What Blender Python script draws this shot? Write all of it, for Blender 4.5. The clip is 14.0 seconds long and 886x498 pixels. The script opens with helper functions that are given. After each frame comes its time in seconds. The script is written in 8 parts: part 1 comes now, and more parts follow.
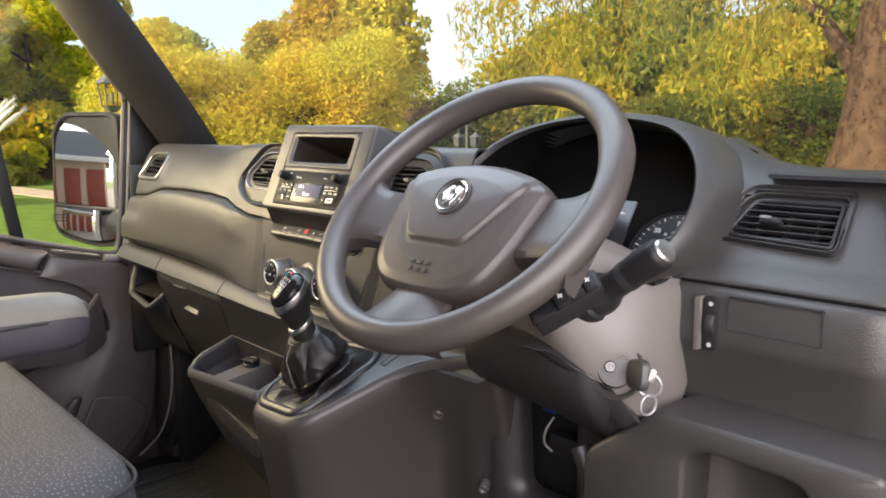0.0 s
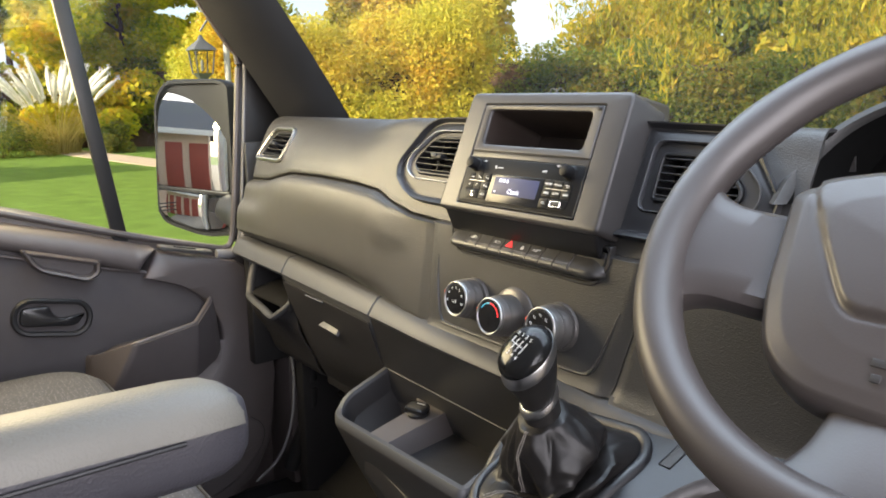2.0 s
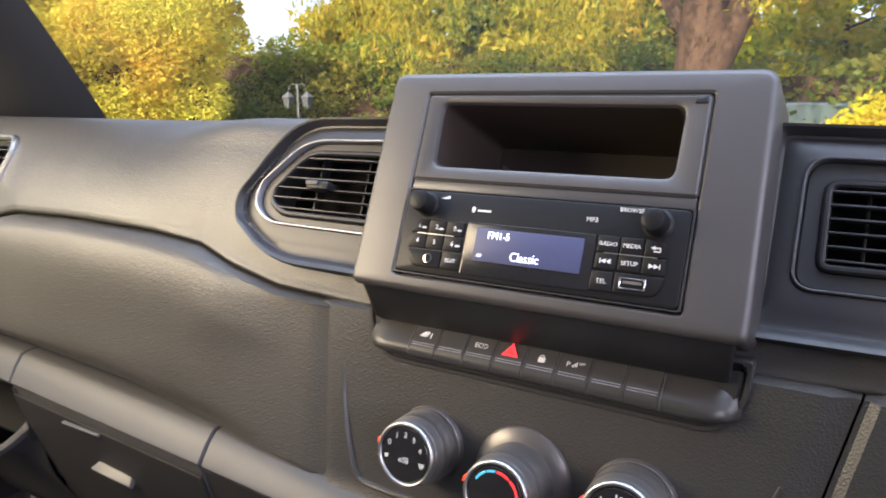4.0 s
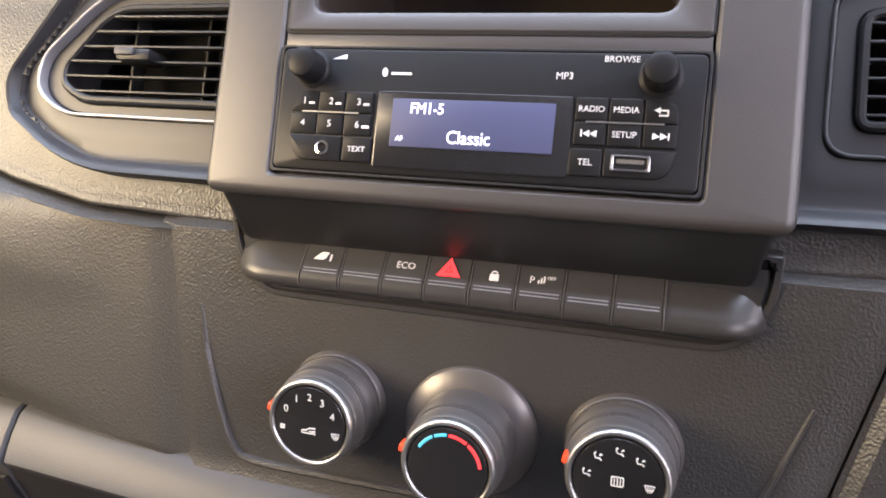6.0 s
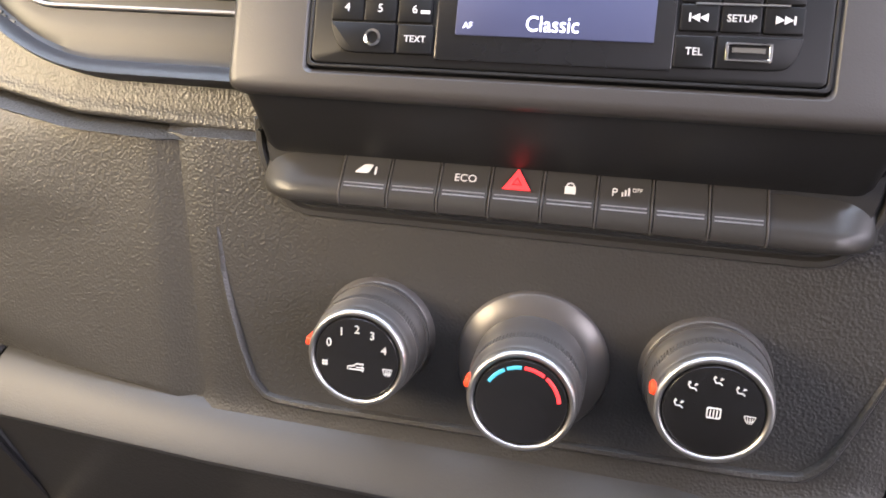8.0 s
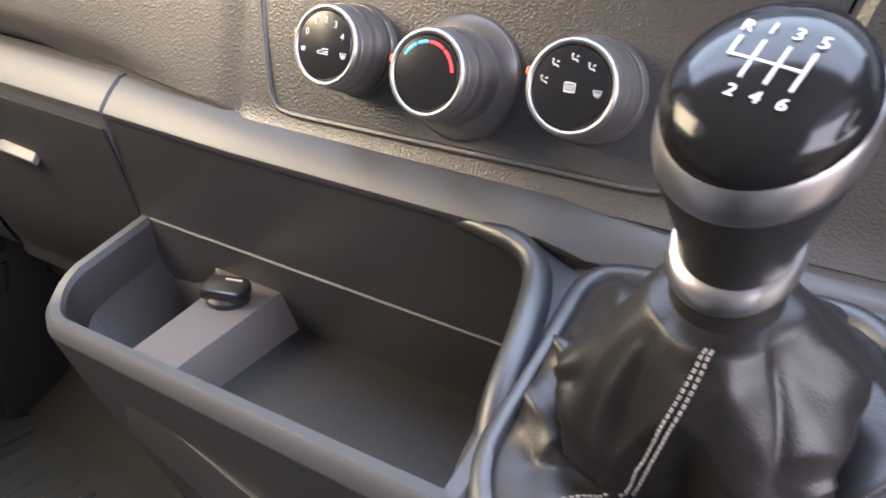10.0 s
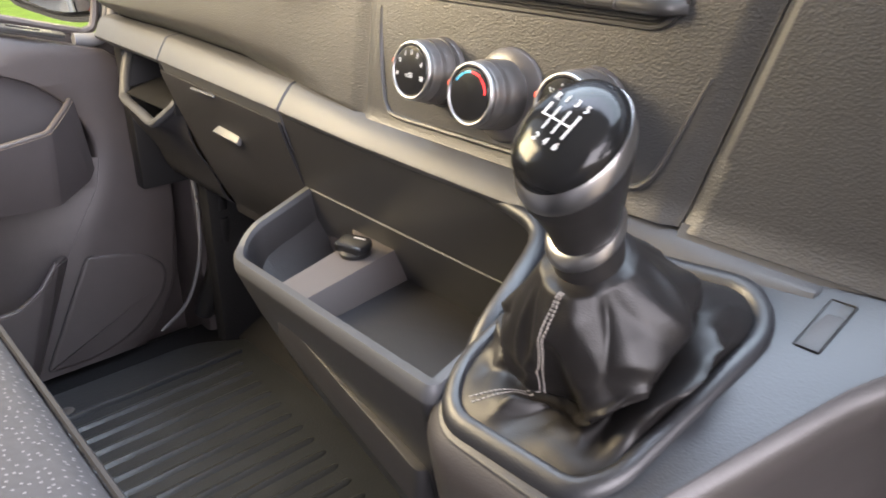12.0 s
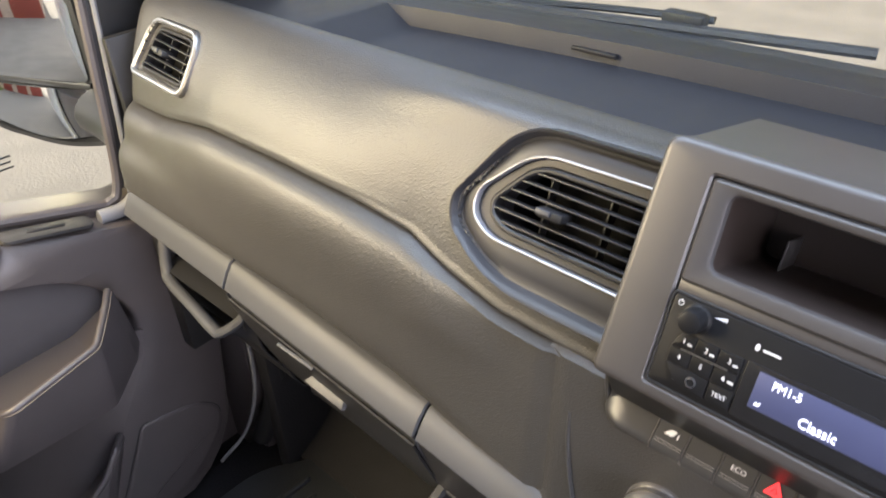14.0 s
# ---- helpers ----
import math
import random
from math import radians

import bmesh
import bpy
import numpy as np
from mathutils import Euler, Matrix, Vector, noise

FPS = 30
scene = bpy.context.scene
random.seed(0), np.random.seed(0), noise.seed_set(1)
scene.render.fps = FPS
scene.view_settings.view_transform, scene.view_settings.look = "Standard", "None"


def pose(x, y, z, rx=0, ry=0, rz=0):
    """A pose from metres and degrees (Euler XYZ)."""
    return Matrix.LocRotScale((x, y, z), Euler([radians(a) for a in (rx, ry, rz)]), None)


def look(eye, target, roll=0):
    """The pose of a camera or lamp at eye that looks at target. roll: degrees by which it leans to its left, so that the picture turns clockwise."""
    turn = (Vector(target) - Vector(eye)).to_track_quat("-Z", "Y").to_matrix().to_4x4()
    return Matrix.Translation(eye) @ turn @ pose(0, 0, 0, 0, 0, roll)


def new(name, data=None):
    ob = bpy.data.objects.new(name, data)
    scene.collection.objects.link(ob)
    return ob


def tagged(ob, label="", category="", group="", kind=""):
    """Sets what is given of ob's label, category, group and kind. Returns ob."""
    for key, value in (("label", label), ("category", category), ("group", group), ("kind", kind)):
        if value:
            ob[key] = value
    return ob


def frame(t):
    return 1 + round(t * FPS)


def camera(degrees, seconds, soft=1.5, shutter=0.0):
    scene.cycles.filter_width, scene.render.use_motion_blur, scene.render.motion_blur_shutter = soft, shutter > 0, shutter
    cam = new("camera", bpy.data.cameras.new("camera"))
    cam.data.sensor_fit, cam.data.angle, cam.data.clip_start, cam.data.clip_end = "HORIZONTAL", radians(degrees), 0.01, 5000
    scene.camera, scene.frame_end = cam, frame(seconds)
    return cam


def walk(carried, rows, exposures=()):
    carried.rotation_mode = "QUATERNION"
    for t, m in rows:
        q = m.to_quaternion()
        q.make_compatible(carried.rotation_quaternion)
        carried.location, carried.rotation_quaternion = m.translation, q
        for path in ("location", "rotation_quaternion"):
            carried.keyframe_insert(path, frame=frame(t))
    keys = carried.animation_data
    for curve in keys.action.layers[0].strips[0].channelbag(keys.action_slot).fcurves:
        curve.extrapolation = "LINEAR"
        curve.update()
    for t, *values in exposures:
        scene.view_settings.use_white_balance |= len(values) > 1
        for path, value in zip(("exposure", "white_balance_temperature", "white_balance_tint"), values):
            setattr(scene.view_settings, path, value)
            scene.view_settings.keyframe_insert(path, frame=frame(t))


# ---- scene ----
cam = camera(62.2, 14.0, soft=1.75, shutter=0.2)
PATH = [
    (0, (0.989, -0.671, 1.682), (-0.431, 0.702, 1.371), 0.1),
    (0.5, (0.909, -0.612, 1.652), (-0.567, 0.697, 1.323), 0.2),
    (1, (0.802, -0.594, 1.648), (-0.716, 0.659, 1.294), 0.2),
    (1.5, (0.668, -0.59, 1.665), (-0.887, 0.606, 1.277), 0.0),
    (2, (0.592, -0.58, 1.69), (-0.951, 0.626, 1.287), -0.5),
    (2.5, (0.486, -0.562, 1.693), (-1.007, 0.704, 1.282), -0.9),
    (3, (0.339, -0.527, 1.702), (-1.008, 0.886, 1.266), -1.1),
    (3.5, (0.216, -0.467, 1.707), (-0.954, 1.094, 1.266), -0.9),
    (4, (0.181, -0.403, 1.683), (-0.845, 1.262, 1.265), -0.3),
    (4.2, (0.169, -0.381, 1.681), (-0.774, 1.334, 1.267), -0.0),
    (6.3, (0.061, -0.298, 1.643), (-0.468, 1.493, 0.927), -0.9),
    (6.5, (0.047, -0.289, 1.642), (-0.453, 1.499, 0.9), -1.0),
    (7, (0.022, -0.267, 1.631), (-0.393, 1.496, 0.782), -0.5),
    (7.2, (0.019, -0.258, 1.629), (-0.369, 1.498, 0.753), -0.2),
    (9.3, (0.088, -0.347, 1.568), (-0.53, 1.397, 0.808), 4.4),
    (9.5, (0.11, -0.342, 1.545), (-0.608, 1.367, 0.794), 4.1),
    (9.8, (0.151, -0.346, 1.517), (-0.704, 1.3, 0.77), 3.9),
    (10, (0.192, -0.358, 1.505), (-0.731, 1.249, 0.754), 4.2),
    (10.5, (0.299, -0.374, 1.513), (-0.786, 1.117, 0.738), 3.7),
    (11, (0.406, -0.393, 1.567), (-0.825, 0.968, 0.772), 2.7),
    (11.2, (0.419, -0.388, 1.567), (-0.848, 0.938, 0.768), 2.4),
    (11.5, (0.415, -0.392, 1.564), (-0.895, 0.882, 0.753), 1.6),
    (12, (0.346, -0.397, 1.562), (-0.983, 0.839, 0.721), 0.6),
    (12.5, (0.22, -0.437, 1.664), (-1.089, 0.789, 0.78), -0.0),
    (13, (0.115, -0.447, 1.76), (-1.132, 0.796, 0.811), -0.2),
    (13.2, (0.091, -0.425, 1.799), (-1.129, 0.821, 0.819), -0.4),
    (13.5, (0.075, -0.407, 1.835), (-1.107, 0.817, 0.785), -1.3),
    (14, (0.039, -0.32, 1.877), (-1.106, 0.862, 0.74), -2.8),
]
walk(cam, [(t, look(eye, target, roll)) for t, eye, target, roll in PATH], [(0, 1.31, 6450, 16), (1.5, 1.40, 6350, 14), (3, 1.52, 5980, 16), (4, 1.60, 5880, 22), (6.5, 1.98, 6300, 24), (9.5, 2.22, 5950, 20), (10, 2.32, 5900, 23), (10.5, 2.31, 6150, 21), (11.2, 2.28, 6400, 20), (12, 2.30, 6250, 18), (13, 2.00, 5980, 18), (14, 1.80, 6000, 18)])

# ---- world, sun ----
SUN_EL, SUN_DIR = 24.0, Vector((0.04, 1.0, 0.0))
world = bpy.data.worlds.new("world")
scene.world = world
world.use_nodes = True
wn = world.node_tree
wn.nodes.clear()
sky = wn.nodes.new("ShaderNodeTexSky")
sky.sky_type, sky.sun_disc = "NISHITA", False
sky.sun_elevation, sky.sun_rotation = radians(SUN_EL), radians(180.0)
sky.air_density, sky.dust_density, sky.ozone_density = 1.0, 3.0, 1.0
wbg = wn.nodes.new("ShaderNodeBackground")
wbg.inputs["Strength"].default_value = 0.15
wout = wn.nodes.new("ShaderNodeOutputWorld")
wco = wn.nodes.new("ShaderNodeTexCoord")
cloud = wn.nodes.new("ShaderNodeTexNoise")
cloud.inputs["Scale"].default_value, cloud.inputs["Detail"].default_value, cloud.inputs["Roughness"].default_value = 5.5, 7.0, 0.62
wn.links.new(wco.outputs["Generated"], cloud.inputs["Vector"])
veil = wn.nodes.new("ShaderNodeMapRange")
veil.inputs["From Min"].default_value, veil.inputs["From Max"].default_value = 0.38, 0.60
veil.inputs["To Min"].default_value, veil.inputs["To Max"].default_value = 0.25, 0.95
wn.links.new(cloud.outputs["Fac"], veil.inputs["Value"])
grey = wn.nodes.new("ShaderNodeMix")
grey.data_type = "RGBA"
wn.links.new(veil.outputs[0], grey.inputs["Factor"])
wn.links.new(sky.outputs[0], grey.inputs["A"])
grey.inputs["B"].default_value = (3.4, 3.4, 3.5, 1)
wn.links.new(grey.outputs["Result"], wbg.inputs[0])
wn.links.new(wbg.outputs[0], wout.inputs[0])
sun_data = bpy.data.lights.new("sun", "SUN")
sun_data.energy, sun_data.angle, sun_data.color = 3.3, radians(0.6), (1.0, 0.86, 0.66)
sun = new("sun", sun_data)
sun.matrix_basis = look((0, -30, 15), tuple(Vector((0, -30, 15)) + SUN_DIR * 10 - Vector((0, 0, 10 * math.tan(radians(SUN_EL))))))


def window_light(name, watts, size, m, color=(1.0, 0.92, 0.82)):
    """Daylight that stands in an opening of the cab."""
    d = bpy.data.lights.new(name, "AREA")
    d.shape, d.size, d.size_y, d.energy, d.color = "RECTANGLE", size[0], size[1], watts, color
    ob = new(name, d)
    ob.matrix_basis = m
    return ob


window_light("doorway_daylight", 13.5, (1.4, 0.90), look((1.42, -0.62, 1.88), (0.1, -0.05, 1.45)), (1.0, 0.945, 0.94))
window_light("passenger_window_daylight", 5.4, (0.60, 0.34), look((-0.84, -0.46, 1.82), (-0.35, 0.0, 1.46)), (1.0, 0.80, 0.44))
window_light("windscreen_daylight", 4.8, (1.25, 0.40), look((0, -0.03, 2.13), (0, -0.28, 1.3)), (0.74, 0.86, 1.0))


# ---- materials ----
def mat(name, color, rough=0.5, metal=0.0, spec=0.5, vary=0.12, scale=30.0, bump=0.0, bump_scale=900.0, coat=0.0,
        island=0.0, hue=None, emit=0.0, bump_kind="noise", smudge=0.12):
    m = bpy.data.materials.new(name)
    m.use_nodes = True
    nt = m.node_tree
    b = nt.nodes["Principled BSDF"]
    b.inputs["Metallic"].default_value = metal
    b.inputs["Specular IOR Level"].default_value = spec
    b.inputs["Coat Weight"].default_value = coat
    b.inputs["Coat Roughness"].default_value = 0.08
    co = nt.nodes.new("ShaderNodeTexCoord")
    n1 = nt.nodes.new("ShaderNodeTexNoise")
    n1.inputs["Scale"].default_value, n1.inputs["Detail"].default_value = scale, 6.0
    nt.links.new(co.outputs["Object"], n1.inputs["Vector"])
    ramp = nt.nodes.new("ShaderNodeMix")
    ramp.data_type = "RGBA"
    dark = [c * (1 - vary) for c in color]
    light = [min(1.0, c * (1 + vary)) for c in color]
    ramp.inputs["A"].default_value, ramp.inputs["B"].default_value = (*dark, 1), (*light, 1)
    nt.links.new(n1.outputs["Fac"], ramp.inputs["Factor"])
    out = ramp.outputs["Result"]
    if hue:
        geo = nt.nodes.new("ShaderNodeNewGeometry")
        cr = nt.nodes.new("ShaderNodeValToRGB")
        while len(cr.color_ramp.elements) < len(hue):
            cr.color_ramp.elements.new(0.5)
        for k, (e, c) in enumerate(zip(cr.color_ramp.elements, hue)):
            e.position, e.color = k / max(1, len(hue) - 1), (*c, 1)
        big = nt.nodes.new("ShaderNodeTexNoise")
        big.inputs["Scale"].default_value = 0.55
        nt.links.new(co.outputs["Object"], big.inputs["Vector"])
        ad = nt.nodes.new("ShaderNodeMath")
        ad.operation = "MULTIPLY_ADD"
        nt.links.new(geo.outputs["Random Per Island"], ad.inputs[0])
        ad.inputs[1].default_value = 0.55
        sb = nt.nodes.new("ShaderNodeMath")
        sb.operation = "MULTIPLY_ADD"
        nt.links.new(big.outputs["Fac"], sb.inputs[0])
        sb.inputs[1].default_value, sb.inputs[2].default_value = 1.5, -0.52
        nt.links.new(sb.outputs[0], ad.inputs[2])
        nt.links.new(ad.outputs[0], cr.inputs[0])
        out = cr.outputs[0]
    nt.links.new(out, b.inputs["Base Color"])
    n2 = nt.nodes.new("ShaderNodeTexNoise")
    n2.inputs["Scale"].default_value, n2.inputs["Detail"].default_value = scale * 0.4, 4.0
    nt.links.new(co.outputs["Object"], n2.inputs["Vector"])
    rm = nt.nodes.new("ShaderNodeMapRange")
    rm.inputs["To Min"].default_value, rm.inputs["To Max"].default_value = max(0.02, rough - smudge), min(1.0, rough + smudge)
    nt.links.new(n2.outputs["Fac"], rm.inputs["Value"])
    nt.links.new(rm.outputs[0], b.inputs["Roughness"])
    if bump > 0:
        if bump_kind == "leather":
            t = nt.nodes.new("ShaderNodeTexVoronoi")
            t.feature = "SMOOTH_F1"
            t.inputs["Smoothness"].default_value = 0.6
            src = "Distance"
        else:
            t = nt.nodes.new("ShaderNodeTexNoise")
            t.inputs["Detail"].default_value = 2.0
            src = "Fac"
        t.inputs["Scale"].default_value = bump_scale
        warp = nt.nodes.new("ShaderNodeTexNoise")
        warp.inputs["Scale"].default_value = bump_scale * 0.35
        nt.links.new(co.outputs["Object"], warp.inputs["Vector"])
        vm = nt.nodes.new("ShaderNodeVectorMath")
        vm.operation = "MULTIPLY_ADD"
        nt.links.new(warp.outputs["Color"], vm.inputs[0])
        vm.inputs[1].default_value = (1.2 / bump_scale,) * 3
        nt.links.new(co.outputs["Object"], vm.inputs[2])
        nt.links.new(vm.outputs[0], t.inputs["Vector"])
        bp = nt.nodes.new("ShaderNodeBump")
        bp.inputs["Strength"].default_value, bp.inputs["Distance"].default_value = bump, 0.6 / bump_scale
        nt.links.new(t.outputs[src], bp.inputs["Height"])
        nt.links.new(bp.outputs[0], b.inputs["Normal"])
    if hue:
        tl = nt.nodes.new("ShaderNodeBsdfTranslucent")
        ms = nt.nodes.new("ShaderNodeMixShader")
        ms.inputs[0].default_value = 0.45
        nt.links.new(out, tl.inputs[0])
        nt.links.new(b.outputs[0], ms.inputs[1])
        nt.links.new(tl.outputs[0], ms.inputs[2])
        nt.links.new(ms.outputs[0], nt.nodes["Material Output"].inputs[0])
    if emit:
        nt.links.new(out, b.inputs["Emission Color"])
        b.inputs["Emission Strength"].default_value = emit
    return m


PLASTIC = mat("dash plastic grained", (0.036, 0.035, 0.034), 0.43, spec=0.60, bump=0.38, bump_scale=760, bump_kind="leather", vary=0.10, smudge=0.06)
GLOVEM = mat("glove panel plastic", (0.038, 0.0365, 0.034), 0.50, spec=0.62, bump=0.38, bump_scale=760, bump_kind="leather", vary=0.10, smudge=0.06)
# Darker copy of the dash plastic: shade on the lower parts painted in.
PLASTIC2 = mat("lower dash plastic shaded", (0.020, 0.0195, 0.0205), 0.44, spec=0.5, bump=0.22, bump_scale=800, bump_kind="leather", vary=0.1, smudge=0.06)
TRIM = mat("smooth grey plastic", (0.026, 0.025, 0.0245), 0.47, spec=0.45, bump=0.12, bump_scale=1500, vary=0.06, smudge=0.06)
SURR = mat("matt warm grey surround plastic", (0.040, 0.037, 0.036), 0.41, spec=0.6, bump=0.14, bump_scale=1500, vary=0.06, smudge=0.06)
# Lightened for the light that ledges catch from above; also used on trims.
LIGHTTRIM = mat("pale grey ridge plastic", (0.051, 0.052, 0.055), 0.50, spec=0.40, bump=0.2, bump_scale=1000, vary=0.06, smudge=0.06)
# Lightened base colour holds the golden light the shroud reflects.
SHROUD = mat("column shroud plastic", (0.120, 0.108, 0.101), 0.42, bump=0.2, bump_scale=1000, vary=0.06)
DOORP = mat("door panel plastic", (0.062, 0.0535, 0.0525), 0.42, spec=0.55, bump=0.2, bump_scale=600, bump_kind="leather", smudge=0.06)
BLACK = mat("black plastic", (0.014, 0.014, 0.0148), 0.44, spec=0.34, vary=0.1, bump=0.1, bump_scale=1200)
VENTM = mat("dark vent plastic", (0.022, 0.022, 0.024), 0.44, spec=0.45, bump=0.1, bump_scale=1400, vary=0.08, smudge=0.06)
TRAYM = mat("dark dash top plastic", (0.013, 0.014, 0.018), 0.55, bump=0.22, bump_scale=800, bump_kind="leather", vary=0.1)
# Near-black colour stands in for the shade in ducts and under the hood.
VOID = mat("painted shade black", (0.004, 0.004, 0.004), 0.8, spec=0.08)
# Paler than the lid, for the light the pull's face reflects.
PULLM = mat("pull plastic with painted light", (0.088, 0.089, 0.093), 0.5)
SEALM = mat("grey rubber lip", (0.16, 0.16, 0.165), 0.5)
# Near-black too, for the shade inside slots, gaps and the hatch.
DEEP = mat("recess shade black", (0.01, 0.01, 0.011), 0.6)
CAPM = mat("knob cap gloss", (0.010, 0.010, 0.010), 0.12, spec=0.22, smudge=0.04)
GLOSS = mat("gloss black", (0.012, 0.012, 0.013), 0.22, spec=0.4, coat=0.1, smudge=0.05)
RUBBER = mat("rubber", (0.022, 0.022, 0.023), 0.55, bump=0.25, bump_scale=500)
MATR = mat("floor mat rubber", (0.030, 0.033, 0.037), 0.33, bump=0.2, bump_scale=260, vary=0.3, scale=14)
RIMM = mat("bright silver rim", (0.42, 0.42, 0.42), 0.33, metal=0.95, smudge=0.05)
RINGM = mat("thin satin ring", (0.34, 0.34, 0.35), 0.40, metal=0.6)
CHROME = mat("chrome", (0.75, 0.75, 0.76), 0.16, metal=1.0, smudge=0.06)
SATIN = mat("satin silver", (0.46, 0.455, 0.45), 0.33, metal=1.0, smudge=0.06)
SILVERP = mat("silver painted plastic", (0.6, 0.6, 0.6), 0.32, metal=0.35)
DARKSAT = mat("dark satin knob", (0.30, 0.288, 0.28), 0.36, metal=0.88, smudge=0.05)
SKIRTM = mat("satin grey knob skirt", (0.115, 0.108, 0.104), 0.34, metal=0.45, smudge=0.06)
DECKM = mat("gear plate plastic", (0.0152, 0.0156, 0.0176), 0.40, spec=0.55, bump=0.14, bump_scale=900, bump_kind="leather", vary=0.06, smudge=0.06)
WHEELM = mat("steering wheel polyurethane", (0.046, 0.040, 0.038), 0.43, spec=0.55, bump=0.05, bump_scale=900, bump_kind="leather", vary=0.08, smudge=0.07)
LEATHER = mat("gaiter leather", (0.0115, 0.0105, 0.0102), 0.40, spec=0.34, bump=0.22, bump_scale=1300, bump_kind="leather")
STITCH = mat("grey thread", (0.3, 0.28, 0.26), 0.7)
# Printed marks and pointers get some emission of their own colour added.
WHITEINK = mat("white printing with glow", (0.56, 0.56, 0.55), 0.5, emit=0.04)
REDINK = mat("red printing with glow", (0.8, 0.03, 0.03), 0.4, emit=0.6)
BLUEINK = mat("blue printing with glow", (0.05, 0.35, 0.5), 0.4, emit=0.25)
ORANGE = mat("orange pointer", (0.85, 0.065, 0.02), 0.35, emit=0.15)
SCREEN = mat("lcd blue", (0.034, 0.040, 0.088), 0.5, emit=0.14, vary=0.05)
LCDINK = mat("lcd letters", (0.75, 0.78, 0.9), 0.4, emit=0.7, vary=0.0)
PAINTW = mat("white body paint", (0.78, 0.78, 0.78), 0.25, coat=0.5, vary=0.02, smudge=0.04)
HEADL = mat("grey roof lining", (0.30, 0.295, 0.28), 0.85, bump=0.3, bump_scale=300)
# Lightened so that the unseen bulkhead bounces fill onto the dash.
BULK = mat("grey bulkhead lining", (0.20, 0.195, 0.19), 0.85, bump=0.3, bump_scale=300)
# Base colour lowered for the shade that the dash throws on the footwell.
CARPET = mat("cab floor", (0.012, 0.012, 0.013), 0.7, spec=0.25, bump=0.4, bump_scale=300)
BLUEP = mat("blue connector plastic", (0.012, 0.03, 0.12), 0.4)
BEIGEP = mat("cream plastic", (0.22, 0.21, 0.19), 0.5)
# Warm, lightened colour stands in for golden light on the armrest top.
ARMTOP = mat("armrest vinyl lit top", (0.108, 0.102, 0.086), 0.55, bump=0.3, bump_scale=500, bump_kind="leather", vary=0.05)
FIELDM = mat("door field cloth", (0.056, 0.051, 0.052), 0.8, bump=0.4, bump_scale=900, spec=0.25)
# Same vinyl, darkened for the shade on the armrest's sides.
ARMSIDE = mat("armrest vinyl shaded side", (0.032, 0.031, 0.037), 0.5, bump=0.3, bump_scale=500, bump_kind="leather")


def fabric(name, base, fleck):
    m = mat(name, base, 0.85, bump=0.5, bump_scale=900, vary=0.2, scale=120, spec=0.2)
    nt = m.node_tree
    b = nt.nodes["Principled BSDF"]
    src = b.inputs["Base Color"].links[0].from_socket
    co = nt.nodes.new("ShaderNodeTexCoord")
    mp = nt.nodes.new("ShaderNodeMapping")
    mp.inputs["Scale"].default_value = (150, 120, 120)
    nt.links.new(co.outputs["Object"], mp.inputs["Vector"])
    v = nt.nodes.new("ShaderNodeTexVoronoi")
    v.voronoi_dimensions = "2D"
    v.inputs["Scale"].default_value, v.inputs["Randomness"].default_value = 1.0, 0.7
    nt.links.new(mp.outputs[0], v.inputs["Vector"])
    lt = nt.nodes.new("ShaderNodeMath")
    lt.operation, lt.inputs[1].default_value = "LESS_THAN", 0.14
    nt.links.new(v.outputs["Distance"], lt.inputs[0])
    mx = nt.nodes.new("ShaderNodeMix")
    mx.data_type = "RGBA"
    nt.links.new(lt.outputs[0], mx.inputs["Factor"])
    nt.links.new(src, mx.inputs["A"])
    mx.inputs["B"].default_value = (*fleck, 1)
    nt.links.new(mx.outputs["Result"], b.inputs["Base Color"])
    return m


SEATF = fabric("seat cloth with pale flecks", (0.064, 0.064, 0.069), (0.155, 0.155, 0.163))
SEATS = mat("seat side cloth", (0.035, 0.035, 0.038), 0.85, bump=0.5, bump_scale=700, spec=0.2)


